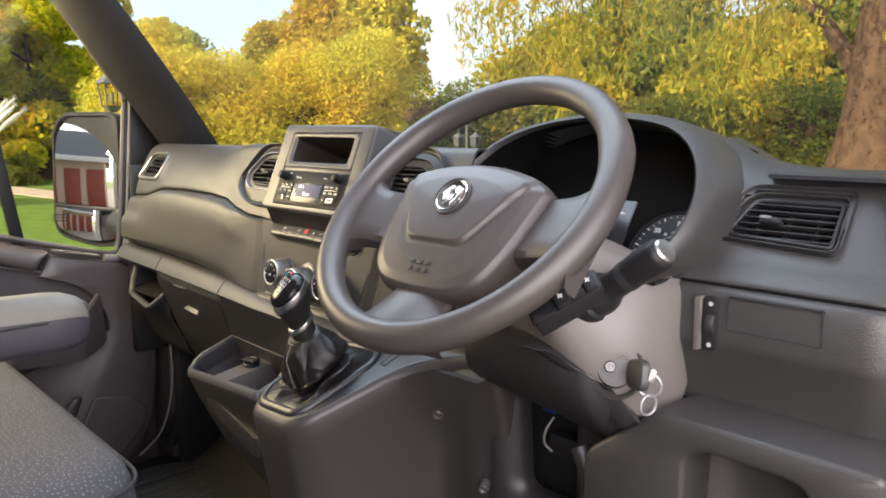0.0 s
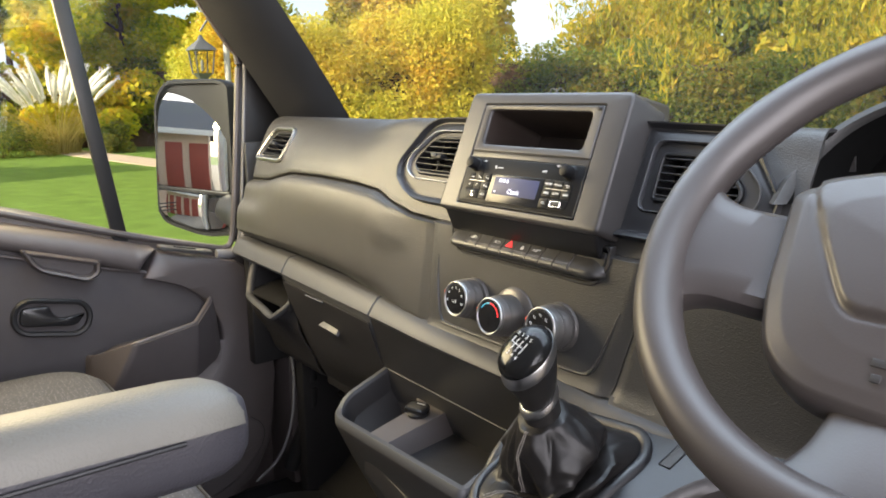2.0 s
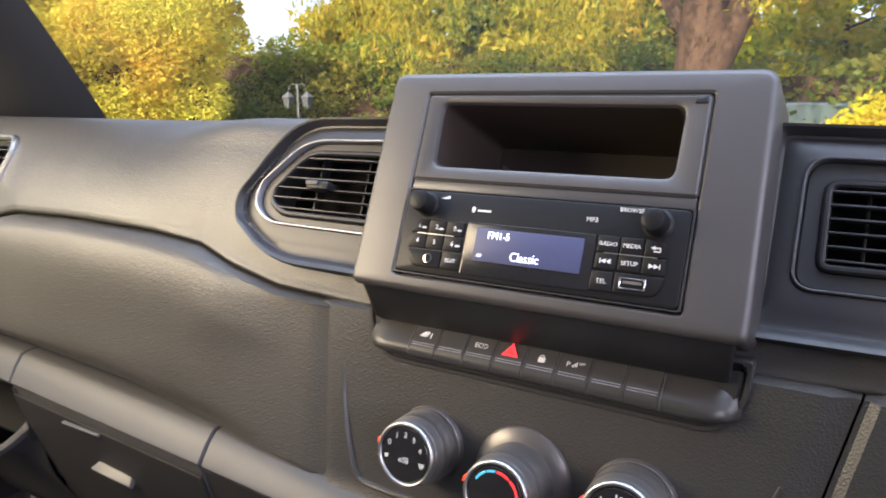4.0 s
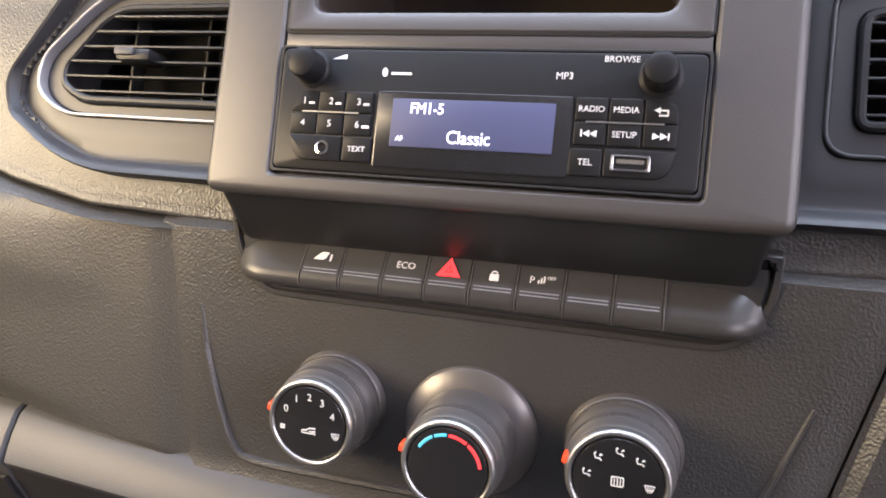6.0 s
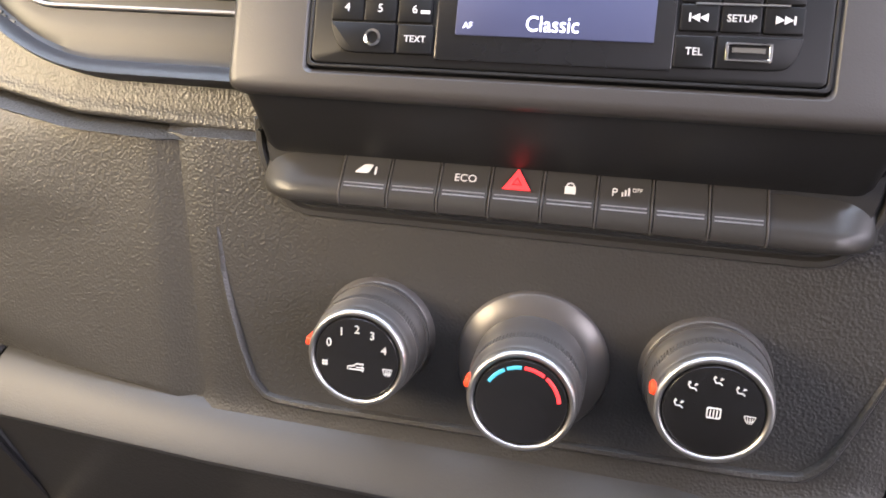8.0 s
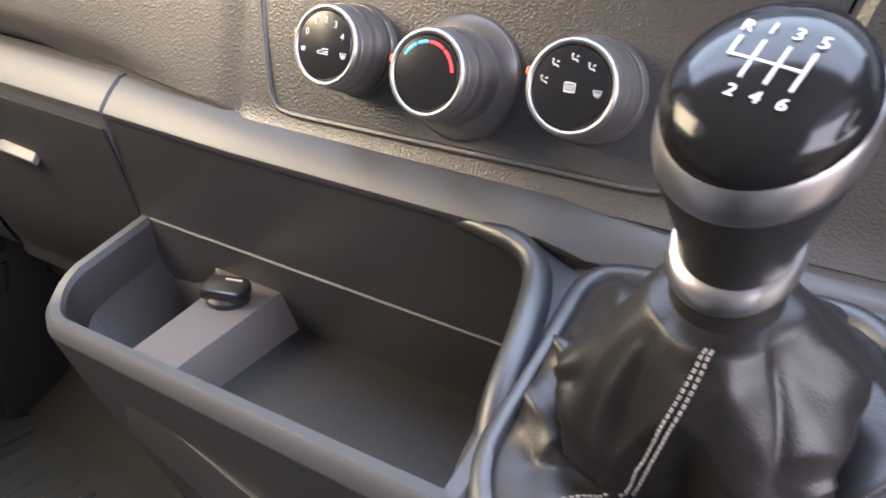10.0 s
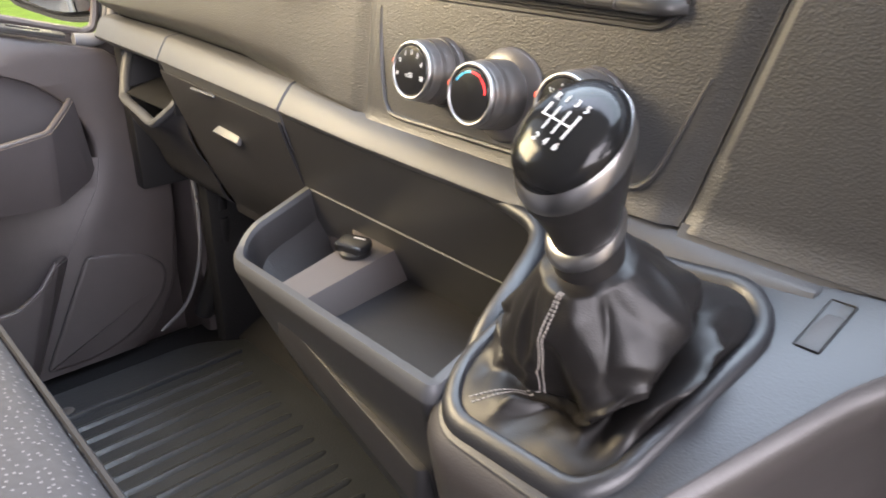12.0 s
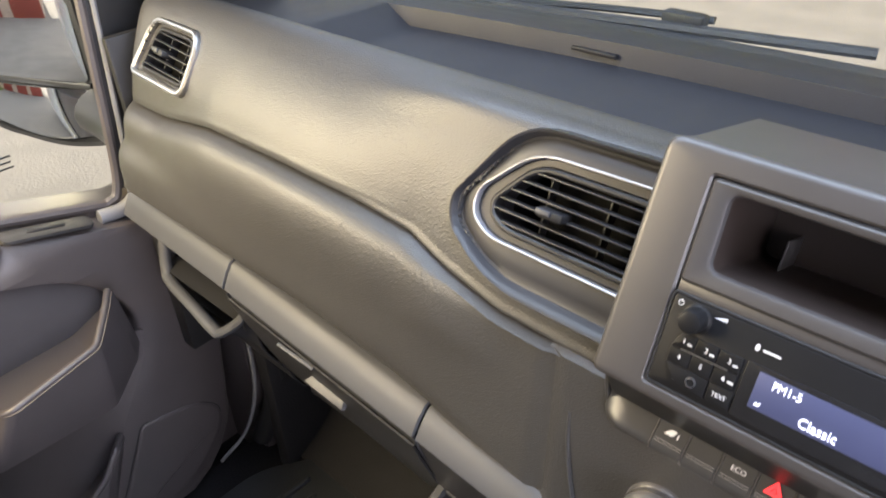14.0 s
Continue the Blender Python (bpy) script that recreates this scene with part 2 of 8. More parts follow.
def glass_mat(name, tint=(1, 1, 1), film=0.0):
    """Clear glass with a faint gloss; film: how much pale haze, standing in for reflections, is mixed in."""
    m = bpy.data.materials.new(name)
    m.use_nodes = True
    nt = m.node_tree
    nt.nodes.clear()
    tr, gl = nt.nodes.new("ShaderNodeBsdfTransparent"), nt.nodes.new("ShaderNodeBsdfGlossy")
    tr.inputs[0].default_value = (*tint, 1)
    gl.inputs["Roughness"].default_value = 0.0
    mx, o = nt.nodes.new("ShaderNodeMixShader"), nt.nodes.new("ShaderNodeOutputMaterial")
    mx.inputs[0].default_value = 0.015
    nt.links.new(tr.outputs[0], mx.inputs[1])
    nt.links.new(gl.outputs[0], mx.inputs[2])
    out = mx
    if film > 0:
        haze, cover = nt.nodes.new("ShaderNodeBsdfTranslucent"), nt.nodes.new("ShaderNodeMixShader")
        haze.inputs[0].default_value = (0.72, 0.80, 0.86, 1)
        haze_noise = nt.nodes.new("ShaderNodeTexNoise")
        haze_noise.inputs["Scale"].default_value, haze_noise.inputs["Detail"].default_value = 2.2, 3.0
        co = nt.nodes.new("ShaderNodeTexCoord")
        nt.links.new(co.outputs["Object"], haze_noise.inputs["Vector"])
        amount = nt.nodes.new("ShaderNodeMapRange")
        amount.inputs["From Min"].default_value, amount.inputs["From Max"].default_value = 0.35, 0.65
        amount.inputs["To Min"].default_value, amount.inputs["To Max"].default_value = film * 0.5, film * 1.5
        nt.links.new(haze_noise.outputs["Fac"], amount.inputs["Value"])
        nt.links.new(amount.outputs[0], cover.inputs[0])
        nt.links.new(mx.outputs[0], cover.inputs[1])
        nt.links.new(haze.outputs[0], cover.inputs[2])
        out = cover
    nt.links.new(out.outputs[0], o.inputs[0])
    return m


GLASS = glass_mat("window glass", (0.93, 0.96, 0.94))
# The film paints a pale veil like the one reflections lay over the screen.
SCREENG = glass_mat("windscreen glass with painted haze", (0.93, 0.96, 0.94), 0.018)
MIRROR = mat("mirror", (0.86, 0.87, 0.88), 0.02, metal=1.0, vary=0.0, smudge=0.0)


# ---- building helpers ----
WORLD = {}


def thing(name, at, label, category, group="", kind=""):
    e = new(name)
    e.location = at
    e.empty_display_size = 0.05
    WORLD[e] = Matrix.Translation(at)
    return tagged(e, label, category, group, kind)


def finish(bm, sharp=38.0, smooth=True):
    bmesh.ops.recalc_face_normals(bm, faces=bm.faces[:])
    for f in bm.faces:
        f.smooth = smooth
    lim = radians(sharp)
    for e in bm.edges:
        if len(e.link_faces) == 2 and e.calc_face_angle(0.0) > lim:
            e.smooth = False
    return bm


def part(name, bm, material, parent=None, label="", m=Matrix(), sharp=38.0):
    finish(bm, sharp)
    me = bpy.data.meshes.new(name)
    bm.to_mesh(me)
    bm.free()
    me.materials.append(material)
    return place(name, me, parent, label, m)


def place(name, me, parent=None, label="", m=Matrix()):
    ob = new(name, me)
    ob.matrix_basis = m
    WORLD[ob] = m.copy()
    if parent:
        ob.parent = parent
        ob.matrix_parent_inverse = WORLD[parent].inverted()
    if label:
        ob["label"] = label
    return ob


def rrect(w, h, r, n=5, cx=0.0, cy=0.0):
    r = min(r, w / 2 - 1e-5, h / 2 - 1e-5)
    out = []
    for sx, sy, a0 in ((1, -1, -90), (1, 1, 0), (-1, 1, 90), (-1, -1, 180)):
        for k in range(n + 1):
            a = radians(a0 + 90 * k / n)
            out.append((cx + sx * (w / 2 - r) + r * math.cos(a), cy + sy * (h / 2 - r) + r * math.sin(a)))
    return out


def rounded(poly, r, n=5):
    """A polygon with its corners rounded by arcs."""
    out, k = [], len(poly)
    for i in range(k):
        p, a, b = (Vector(poly[j % k]).to_2d() for j in (i, i - 1, i + 1))
        rr = r[i] if isinstance(r, (list, tuple)) else r
        da, db = (a - p), (b - p)
        d = min(rr, 0.48 * da.length, 0.48 * db.length)
        s, e = p + da.normalized() * d, p + db.normalized() * d
        for j in range(n + 1):
            u = j / n
            q = (1 - u) ** 2 * s + 2 * u * (1 - u) * p + u * u * e
            out.append((q.x, q.y))
    return out


def inset(poly, d):
    """The polygon moved inwards by d along its corners' normals."""
    k, out = len(poly), []
    area = sum(poly[i - 1][0] * poly[i][1] - poly[i][0] * poly[i - 1][1] for i in range(k))
    s = 1.0 if area > 0 else -1.0
    for i in range(k):
        t = Vector(poly[(i + 1) % k]) - Vector(poly[i - 1])
        if t.length < 1e-9:
            out.append(poly[i])
            continue
        t.normalize()
        out.append((poly[i][0] - s * t.y * d, poly[i][1] + s * t.x * d))
    return out


def rings(loops, close_first=True, close_last=True, closed=True):
    """Quads between loops of 3D points of equal length."""
    bm = bmesh.new()
    vs = [[bm.verts.new(p) for p in lp] for lp in loops]
    n = len(loops[0])
    for a, b in zip(vs, vs[1:]):
        for i in range(n if closed else n - 1):
            j = (i + 1) % n
            bm.faces.new((a[i], a[j], b[j], b[i]))
    if close_first and closed:
        bm.faces.new(list(reversed(vs[0])))
    if close_last and closed:
        bm.faces.new(vs[-1])
    return bm


def z3(poly, z):
    return [(p[0], p[1], z) for p in poly]


def slab(poly, z0, z1, r=0.0015):
    """A plate from z0 to z1 in its own plane, with a rounded upper edge."""
    r = min(r, abs(z1 - z0) * 0.45)
    return rings([z3(poly, z0), z3(poly, z1 - r), z3(inset(poly, 0.3 * r), z1 - 0.3 * r), z3(inset(poly, r), z1)])


def bezel(outer, inner, z0, z1, r=0.0015, zi=None):
    """A frame between two loops of equal length, from z0 to z1, whose inner wall goes down to zi."""
    zi = z0 if zi is None else zi
    return rings([z3(outer, z0), z3(outer, z1 - r), z3(inset(outer, r), z1), z3(inset(inner, -r), z1), z3(inner, z1 - r), z3(inner, zi)], False, False)


def box(sx, sy, sz, r=0.003, seg=2, at=(0, 0, 0)):
    bm = bmesh.new()
    bmesh.ops.create_cube(bm, size=1.0, matrix=Matrix.Translation(at) @ Matrix.Diagonal((sx, sy, sz, 1)))
    if r > 0:
        bmesh.ops.bevel(bm, geom=bm.edges[:], offset=r, segments=seg, affect="EDGES", profile=0.5)
    return bm


def lathe(profile, n=32):
    """Turned about z; rows of radius, z."""
    loops = [[(r * math.cos(2 * math.pi * k / n), r * math.sin(2 * math.pi * k / n), z) for k in range(n)] for r, z in profile]
    return rings(loops)


def spline(pts, n):
    """n points along a smooth curve through pts (any dimension)."""
    p = np.array(pts, float)
    q = np.vstack([2 * p[0] - p[1], p, 2 * p[-1] - p[-2]])
    out = []
    for u in np.linspace(0, len(p) - 1 - 1e-9, n):
        i, f = int(u), u - int(u)
        a, b, c, d = q[i:i + 4]
        out.append(0.5 * (2 * b + (c - a) * f + (2 * a - 5 * b + 4 * c - d) * f * f + (3 * b - a - 3 * c + d) * f ** 3))
    return np.array(out)


def tube(path, r, n=8, closed=False, flat=1.0, up=None):
    path = [Vector(p) for p in path]
    k, loops = len(path), []
    rr = [float(q) for q in r] if isinstance(r, (list, tuple)) else [float(r)] * k
    ref = Vector(up) if up else Vector((0, 0, 1))
    for i, p in enumerate(path):
        t = (path[(i + 1) % k] - path[i - 1]) if closed else (path[min(i + 1, k - 1)] - path[max(i - 1, 0)])
        t.normalize()
        s = t.cross(ref)
        s = s.normalized() if s.length > 1e-4 else t.orthogonal().normalized()
        w = s.cross(t)
        loops.append([p + rr[i] * (math.cos(2 * math.pi * j / n) * s + flat * math.sin(2 * math.pi * j / n) * w) for j in range(n)])
    if closed:
        loops.append(loops[0])
        return rings(loops, False, False)
    return rings(loops)


def sheet(grid):
    """A surface through rows of points."""
    bm = bmesh.new()
    vs = [[bm.verts.new(p) for p in row] for row in grid]
    for a, b in zip(vs, vs[1:]):
        for i in range(len(a) - 1):
            bm.faces.new((a[i], a[i + 1], b[i + 1], b[i]))
    return bm


def joined(*bms):
    out = bmesh.new()
    for b in bms:
        me = bpy.data.meshes.new("t")
        b.to_mesh(me)
        b.free()
        out.from_mesh(me)
        bpy.data.meshes.remove(me)
    return out


def moved(bm, m):
    bm.transform(m)
    return bm


def lettering(text, size, material, parent, m, name="lettering", label=""):
    cu = bpy.data.curves.new(name, "FONT")
    cu.body, cu.size, cu.align_x, cu.align_y, cu.extrude = text, size, "CENTER", "CENTER", 0.00012
    cu.resolution_u = 3
    t = bpy.data.objects.new(name, cu)
    scene.collection.objects.link(t)
    bpy.context.view_layer.update()
    me = bpy.data.meshes.new_from_object(t.evaluated_get(bpy.context.evaluated_depsgraph_get()))
    bpy.data.objects.remove(t)
    bpy.data.curves.remove(cu)
    me.materials.clear()
    me.materials.append(material)
    return place(name, me, parent, label, m)


def face(x, y, z, tilt=0.0, yaw=0.0, roll=0.0):
    """The plane of a panel that looks back to the seats and up by tilt: x right, y up along it, z out of it."""
    return pose(x, y, z, 90 - tilt, 0, yaw) @ pose(0, 0, 0, 0, 0, roll)


def lerp_table(rows, x):
    xs = [r[0] for r in rows]
    return [float(np.interp(x, xs, [r[k] for r in rows])) for k in range(1, len(rows[0]))]


def sheet_cut(grid, holes=(), ymax=1.0):
    """A surface through rows of points, left open where its faces' middles lie in one of the outlines (x, z)."""
    bm = bmesh.new()
    vs = [[bm.verts.new(p) for p in row] for row in grid]
    for a, b in zip(vs, vs[1:]):
        for i in range(len(a) - 1):
            q = (a[i], a[i + 1], b[i + 1], b[i])
            mid = sum((v.co for v in q), Vector()) / 4
            if mid.y > ymax or not any(within(h, mid.x, mid.z) for h in holes):
                bm.faces.new(q)
    return bm


def within(poly, x, y):
    hit, k = False, len(poly)
    for i in range(k):
        (xa, ya), (xb, yb) = poly[i], poly[i - 1]
        if (ya > y) != (yb > y) and x < (xb - xa) * (y - ya) / (yb - ya) + xa:
            hit = not hit
    return hit


def thick(bm, d):
    """Gives a sheet a back side, d behind it."""
    bmesh.ops.recalc_face_normals(bm, faces=bm.faces[:])
    bmesh.ops.solidify(bm, geom=bm.faces[:], thickness=d)
    return bm


# ---- the dashboard ----
FLOOR = 0.83
dash = thing("dashboard", (0, 0.1, 1.4), "dark grey grained plastic van dashboard with glove box and vents", "dashboard")

part("dash_core", joined(box(1.64, 0.22, 0.36, 0.01, at=(0.0, 0.20, 1.36)), box(0.70, 0.006, 0.17, 0.001, at=(0.07, 0.022, 1.465)), box(0.26, 0.006, 0.10, 0.001, at=(-0.70, 0.095, 1.47))), BLACK, dash, "hidden dark carrier of the dashboard")

# the crease under the upper pad: x, y, z
CREASE = [(-0.84, 0.027, 1.534), (-0.80, 0.024, 1.537), (-0.72, 0.020, 1.541), (-0.66, 0.015, 1.553), (-0.61, 0.012, 1.562), (-0.50, 0.010, 1.565),
          (-0.38, 0.010, 1.563), (-0.32, 0.010, 1.558), (-0.275, 0.003, 1.546), (-0.22, -0.002, 1.5365), (-0.14, -0.001, 1.5325), (0.14, -0.001, 1.5325), (0.30, 0.004, 1.536)]


def vent_outline(m, poly):
    return [((m @ Vector((p[0], p[1], 0))).x, (m @ Vector((p[0], p[1], 0))).z) for p in poly]


V1 = face(-0.727, 0.0515, 1.602, 33, -5) @ Matrix.Translation((0, 0, 0.005)) @ Matrix.Diagonal((1.06, 1.1, 1, 1))
V1_OUT = rounded([(-0.044, 0.033), (0.052, 0.035), (0.062, 0.018), (0.060, -0.032), (-0.064, -0.034)], [0.02, 0.014, 0.012, 0.016, 0.016], 4)
V1_IN = rounded([(-0.033, 0.023), (0.042, 0.025), (0.050, 0.012), (0.049, -0.022), (-0.048, -0.024)], [0.014, 0.01, 0.008, 0.01, 0.01], 4)
V2 = face(-0.186, 0.029, 1.602, 23)
V2_OUT = rounded([(0.066, 0.0675), (-0.050, 0.0655), (-0.098, -0.004), (-0.093, -0.024), (-0.040, -0.055), (0.066, -0.056)], [0.004, 0.03, 0.015, 0.022, 0.03, 0.004], 6)
V2_MID = rounded([(0.064, 0.049), (-0.036, 0.047), (-0.076, 0.009), (-0.077, -0.010), (-0.058, -0.0225), (0.064, -0.0235)], [0.004, 0.02, 0.012, 0.012, 0.014, 0.004], 6)
V2_IN = rounded([(0.060, 0.0395), (-0.034, 0.0385), (-0.0635, 0.005), (-0.0625, -0.006), (-0.048, -0.0145), (0.055, -0.015)], [0.006, 0.016, 0.008, 0.006, 0.010, 0.006], 6)
V3_MID = rounded([(-0.0465, 0.0490), (0.036, 0.047), (0.076, 0.009), (0.077, -0.010), (0.058, -0.0245), (-0.0465, -0.0250)][::-1], [0.012, 0.014, 0.012, 0.012, 0.02, 0.014], 6)
V3_IN = rounded([(-0.0355, 0.0360), (0.030, 0.0365), (0.058, 0.005), (0.057, -0.006), (0.044, -0.0125), (-0.0345, -0.0130)][::-1], [0.006, 0.010, 0.006, 0.008, 0.014, 0.008], 6)


def flip(poly):
    return [(-p[0], p[1]) for p in reversed(poly)]


V3 = face(0.186, 0.029, 1.602, 23)
V4 = face(0.696, 0.104, 1.594, 42) @ Matrix.Diagonal((1.06, 1.1, 1, 1))
V4_BIG = rounded([(-0.0515, 0.0385), (0.0550, 0.0385), (0.0580, -0.0375), (-0.0745, -0.0285)], [0.020, 0.012, 0.014, 0.015], 5)
V4_OUT = rounded([(-0.0440, 0.0300), (0.0500, 0.0300), (0.0520, -0.0315), (-0.0640, -0.0250)], [0.016, 0.010, 0.011, 0.011], 5)
V4_IN = rounded([(-0.0385, 0.0235), (0.0460, 0.0235), (0.0475, -0.0268), (-0.0560, -0.0208)], [0.010, 0.006, 0.006, 0.008], 5)
V5 = face(0.812, 0.10, 1.59, 38, 25)
V5_OUT = rounded([(-0.022, 0.04), (0.022, 0.036), (0.022, -0.036), (-0.022, -0.04)], 0.008, 4)
V5_IN = rounded([(-0.014, 0.030), (0.015, 0.027), (0.015, -0.027), (-0.014, -0.030)], 0.005, 4)

HOLES = [vent_outline(V1, inset(V1_OUT, 0.004))] + [vent_outline(m, inset(o, 0.0055)) for m, o in ((V2, V2_OUT), (V3, flip(V2_OUT)))] + [[(-0.095, 1.57), (0.095, 1.57), (0.095, 1.675), (-0.095, 1.675)]]


def pad_row(x):
    yc, zc = lerp_table(CREASE, x)
    end = max(0.0, (-0.79 - x) / 0.05)
    f = min(1.0, max(0.0, (x + 0.45) / 0.165))
    f = f * f * (3 - 2 * f)
    round_ = [(0.122, 1.622), (0.116, 1.648), (0.104, 1.656), (0.088, 1.654), (0.070, 1.642)]
    flat_ = [(0.122, 1.622), (0.116, 1.648), (0.104, 1.657), (0.082, 1.660), (0.0595, 1.6595)]
    pts = [(p[0] + f * (q[0] - p[0]), p[1] + f * (q[1] - p[1])) for p, q in zip(round_, flat_)]
    (ya, za), (ye, ze) = pts[-1], (yc + 0.003 + 0.004 * f, zc + 0.006 + 0.002 * f)
    for u in (0.25, 0.5, 0.75, 0.92):
        b = 4 * u * (1 - u) * (0.0055 - 0.002 * f)
        pts.append((ya + u * (ye - ya) - 0.75 * b, za + u * (ze - za) + 0.6 * b))
    pts += [(ye, ze), (yc + 0.004, zc), (yc + 0.016, zc - 0.004)]
    return [(x, p[0] + 0.03 * end * end, p[1] - 0.012 * end * end) for p in spline(pts, 150)]


xs = np.concatenate([np.linspace(-0.84, -0.66, 46), np.linspace(-0.655, -0.335, 50), np.linspace(-0.332, 0.30, 240)])
part("top_pad", thick(sheet_cut([pad_row(x) for x in xs], HOLES, 0.07), 0.003), PLASTIC, dash, "grey grained upper dash pad")


def glove_row(x):
    yc, zc = lerp_table(CREASE, x)
    zb, yb = lerp_table([(-0.84, 1.4175, 0.003), (-0.6, 1.4173, -0.002), (-0.42, 1.4135, -0.007), (-0.34, 1.4080, -0.0090), (-0.283, 1.4066, -0.0115), (-0.22, 1.4000, -0.0180), (-0.15, 1.3925, -0.0230)], x)
    cut, = lerp_table([(-0.84, 0.017), (-0.42, 0.016), (-0.32, 0.004), (-0.26, 0.002), (-0.16, 0.002)], x)
    end = max(0.0, (-0.785 - x) / 0.055) ** 2
    pts = [(yc + 0.014, zc - 0.003), (yc + 0.002, zc - 0.004), (yc - 0.009, zc - 0.0075), (yc - 0.0175, zc - 0.017), (yc - 0.0235, zc - 0.040), (-0.0185 + 0.25 * yc, 1.478), (-0.0195 + 0.15 * yc, 1.447), (-0.015 - 0.6 * max(0.0, -0.006 - yb), zb + 0.02), (yb + cut * 0.2, zb + 0.006), (yb + cut, zb - 0.002), (yb + cut + 0.004, zb - 0.004)]
    f = min(1.0, max(0.0, (x + 0.36) / 0.17))
    f = f * f * (3 - 2 * f)
    groove = 0.0030 if x > -0.1755 else 0.0
    out = []
    for p in spline(pts, 46):
        flat = -0.002 - 0.020 * (1.5365 - p[1]) / 0.1445
        inner = p[1] < zc - 0.006 and p[1] > zb + 0.004
        out.append((x, p[0] + 0.035 * end + (f * (flat - p[0]) if inner else 0.0) + groove, p[1]))
    return out


gx = np.concatenate([np.linspace(-0.84, -0.76, 16), np.linspace(-0.75, -0.152, 76)])
part("glove_panel", thick(sheet([glove_row(x) for x in gx]), 0.003), GLOVEM, dash, "grained panel above the glove box")


def centre_row(u, x0, x1, top=1.5365):
    """From the top to the bottom of the middle panel; u from side to side."""
    out = []
    for k in range(25):
        f = k / 24
        z = top + (1.392 - top) * f
        x = (x0[0] + (x0[1] - x0[0]) * f) * (1 - u) + (x1[0] + (x1[1] - x1[0]) * f) * u
        y = -0.002 - 0.020 * f + (0.012 if k == 0 else 0.0)
        if f > 0.93:
            y -= 0.004 * (f - 0.93) / 0.07
        if u < 0.03 or u > 0.97:
            y += 0.004
        out.append((x, y, z))
    return out


us = [0, 0.012, 0.035] + list(np.linspace(0.06, 0.94, 40)) + [0.965, 0.988, 1]
part("centre_panel", thick(sheet([centre_row(u, (-0.1735, -0.166), (0.180, 0.147)) for u in us]), 0.003), PLASTIC, dash, "grained centre panel round the heater knobs")
part("knee_panel", thick(sheet([centre_row(u, (0.1815, 0.1485), (0.40, 0.37)) for u in us]), 0.003), PLASTIC, dash, "grained panel beside the steering column")

# the moulded line round the heater knobs
uz = spline([(-0.148, 1.490), (-0.145, 1.462), (-0.137, 1.428), (-0.130, 1.412), (-0.116, 1.4065), (-0.06, 1.406), (0.05, 1.406), (0.105, 1.4065), (0.120, 1.412), (0.130, 1.430), (0.147, 1.478)], 60)
upath = [(x, -0.002 - 0.020 * (1.531 - z) / 0.139 - 0.0002, z) for x, z in uz]
part("moulded_line", tube(upath, [0.0012 + 0.0016 * min(1, min(k, 59 - k) / 10) for k in range(60)], 8, flat=0.8), PLASTIC, dash)


part("lower_riser", thick(sheet([[(x, -0.0225, 1.396), (x, -0.025, 1.390), (x, -0.031, 1.380), (x, -0.040, 1.372 + 0.02 * x)] for x in np.linspace(0.149, 0.40, 12)]), 0.002), LIGHTTRIM, dash)
part("end_panel", joined(box(0.012, 0.36, 0.45, 0.003, at=(-0.842, 0.21, 1.38)), box(0.03, 0.10, 0.24, 0.004, at=(-0.826, 0.062, 1.26))), BLACK, dash)

# the ridge under the panels, in three lengths, and the glove box lid
def ridge_row(x, lid=False):
    zt, yt, ze, ye = lerp_table([(-0.84, 1.412, 0.0, 1.386, -0.014), (-0.60, 1.412, -0.005, 1.385, -0.021), (-0.283, 1.405, -0.016, 1.381, -0.034), (-0.15, 1.398, -0.024, 1.379, -0.040), (0.07, 1.394, -0.030, 1.379, -0.046), (0.085, 1.392, -0.029, 1.3735, -0.043), (0.100, 1.3915, -0.0268, 1.3695, -0.040), (0.13, 1.389, -0.0262, 1.3735, -0.036), (0.24, 1.3888, -0.0262, 1.3842, -0.036)], x)
    pts = [(yt + 0.020, zt + 0.002), (yt + 0.006, zt + 0.001), (yt, zt - 0.001), (0.5 * (yt + ye), 0.5 * (zt + ze) + 0.0015), (ye + 0.0015, ze + 0.003), (ye, ze), (ye + 0.002, ze - 0.004)]
    out = [(x, p[0], p[1]) for p in pts]
    if lid:
        out += [(x, y, z) for y, z in spline([(ye + 0.004, ze - 0.008), (ye + 0.010, ze - 0.03), (ye + 0.030, ze - 0.085), (ye + 0.055, ze - 0.15), (0.064, 1.175), (0.085, 1.150), (0.25, 1.12)], 24)]
    else:
        out += [(x, ye + 0.008, ze - 0.008), (x, ye + 0.03, ze - 0.010)]
    return out


def lofted(fn, x0, x1, n, edge=0.0015):
    rows = [[(p[0], p[1] + 0.003, p[2] - 0.001) for p in fn(x0)]] + [fn(x) for x in np.linspace(x0 + edge, x1 - edge, n)] + [[(p[0], p[1] + 0.003, p[2] - 0.001) for p in fn(x1)]]
    return sheet(rows)


# The lighter colour paints light from above onto ledges and lid edge.
part("ridge", thick(lofted(ridge_row, -0.835, -0.5955, 16), 0.002), LIGHTTRIM, dash, "sloping ledge over the cubby, light painted in")
part("glove_box_lid", thick(lofted(lambda x: ridge_row(x, True), -0.5935, -0.2865, 24), 0.002), LIGHTTRIM, dash, "glove box lid, light painted on its top edge")
part("ridge", thick(lofted(ridge_row, -0.2845, 0.235, 44), 0.002), LIGHTTRIM, dash, "sloping ledge over the tray, light painted in")


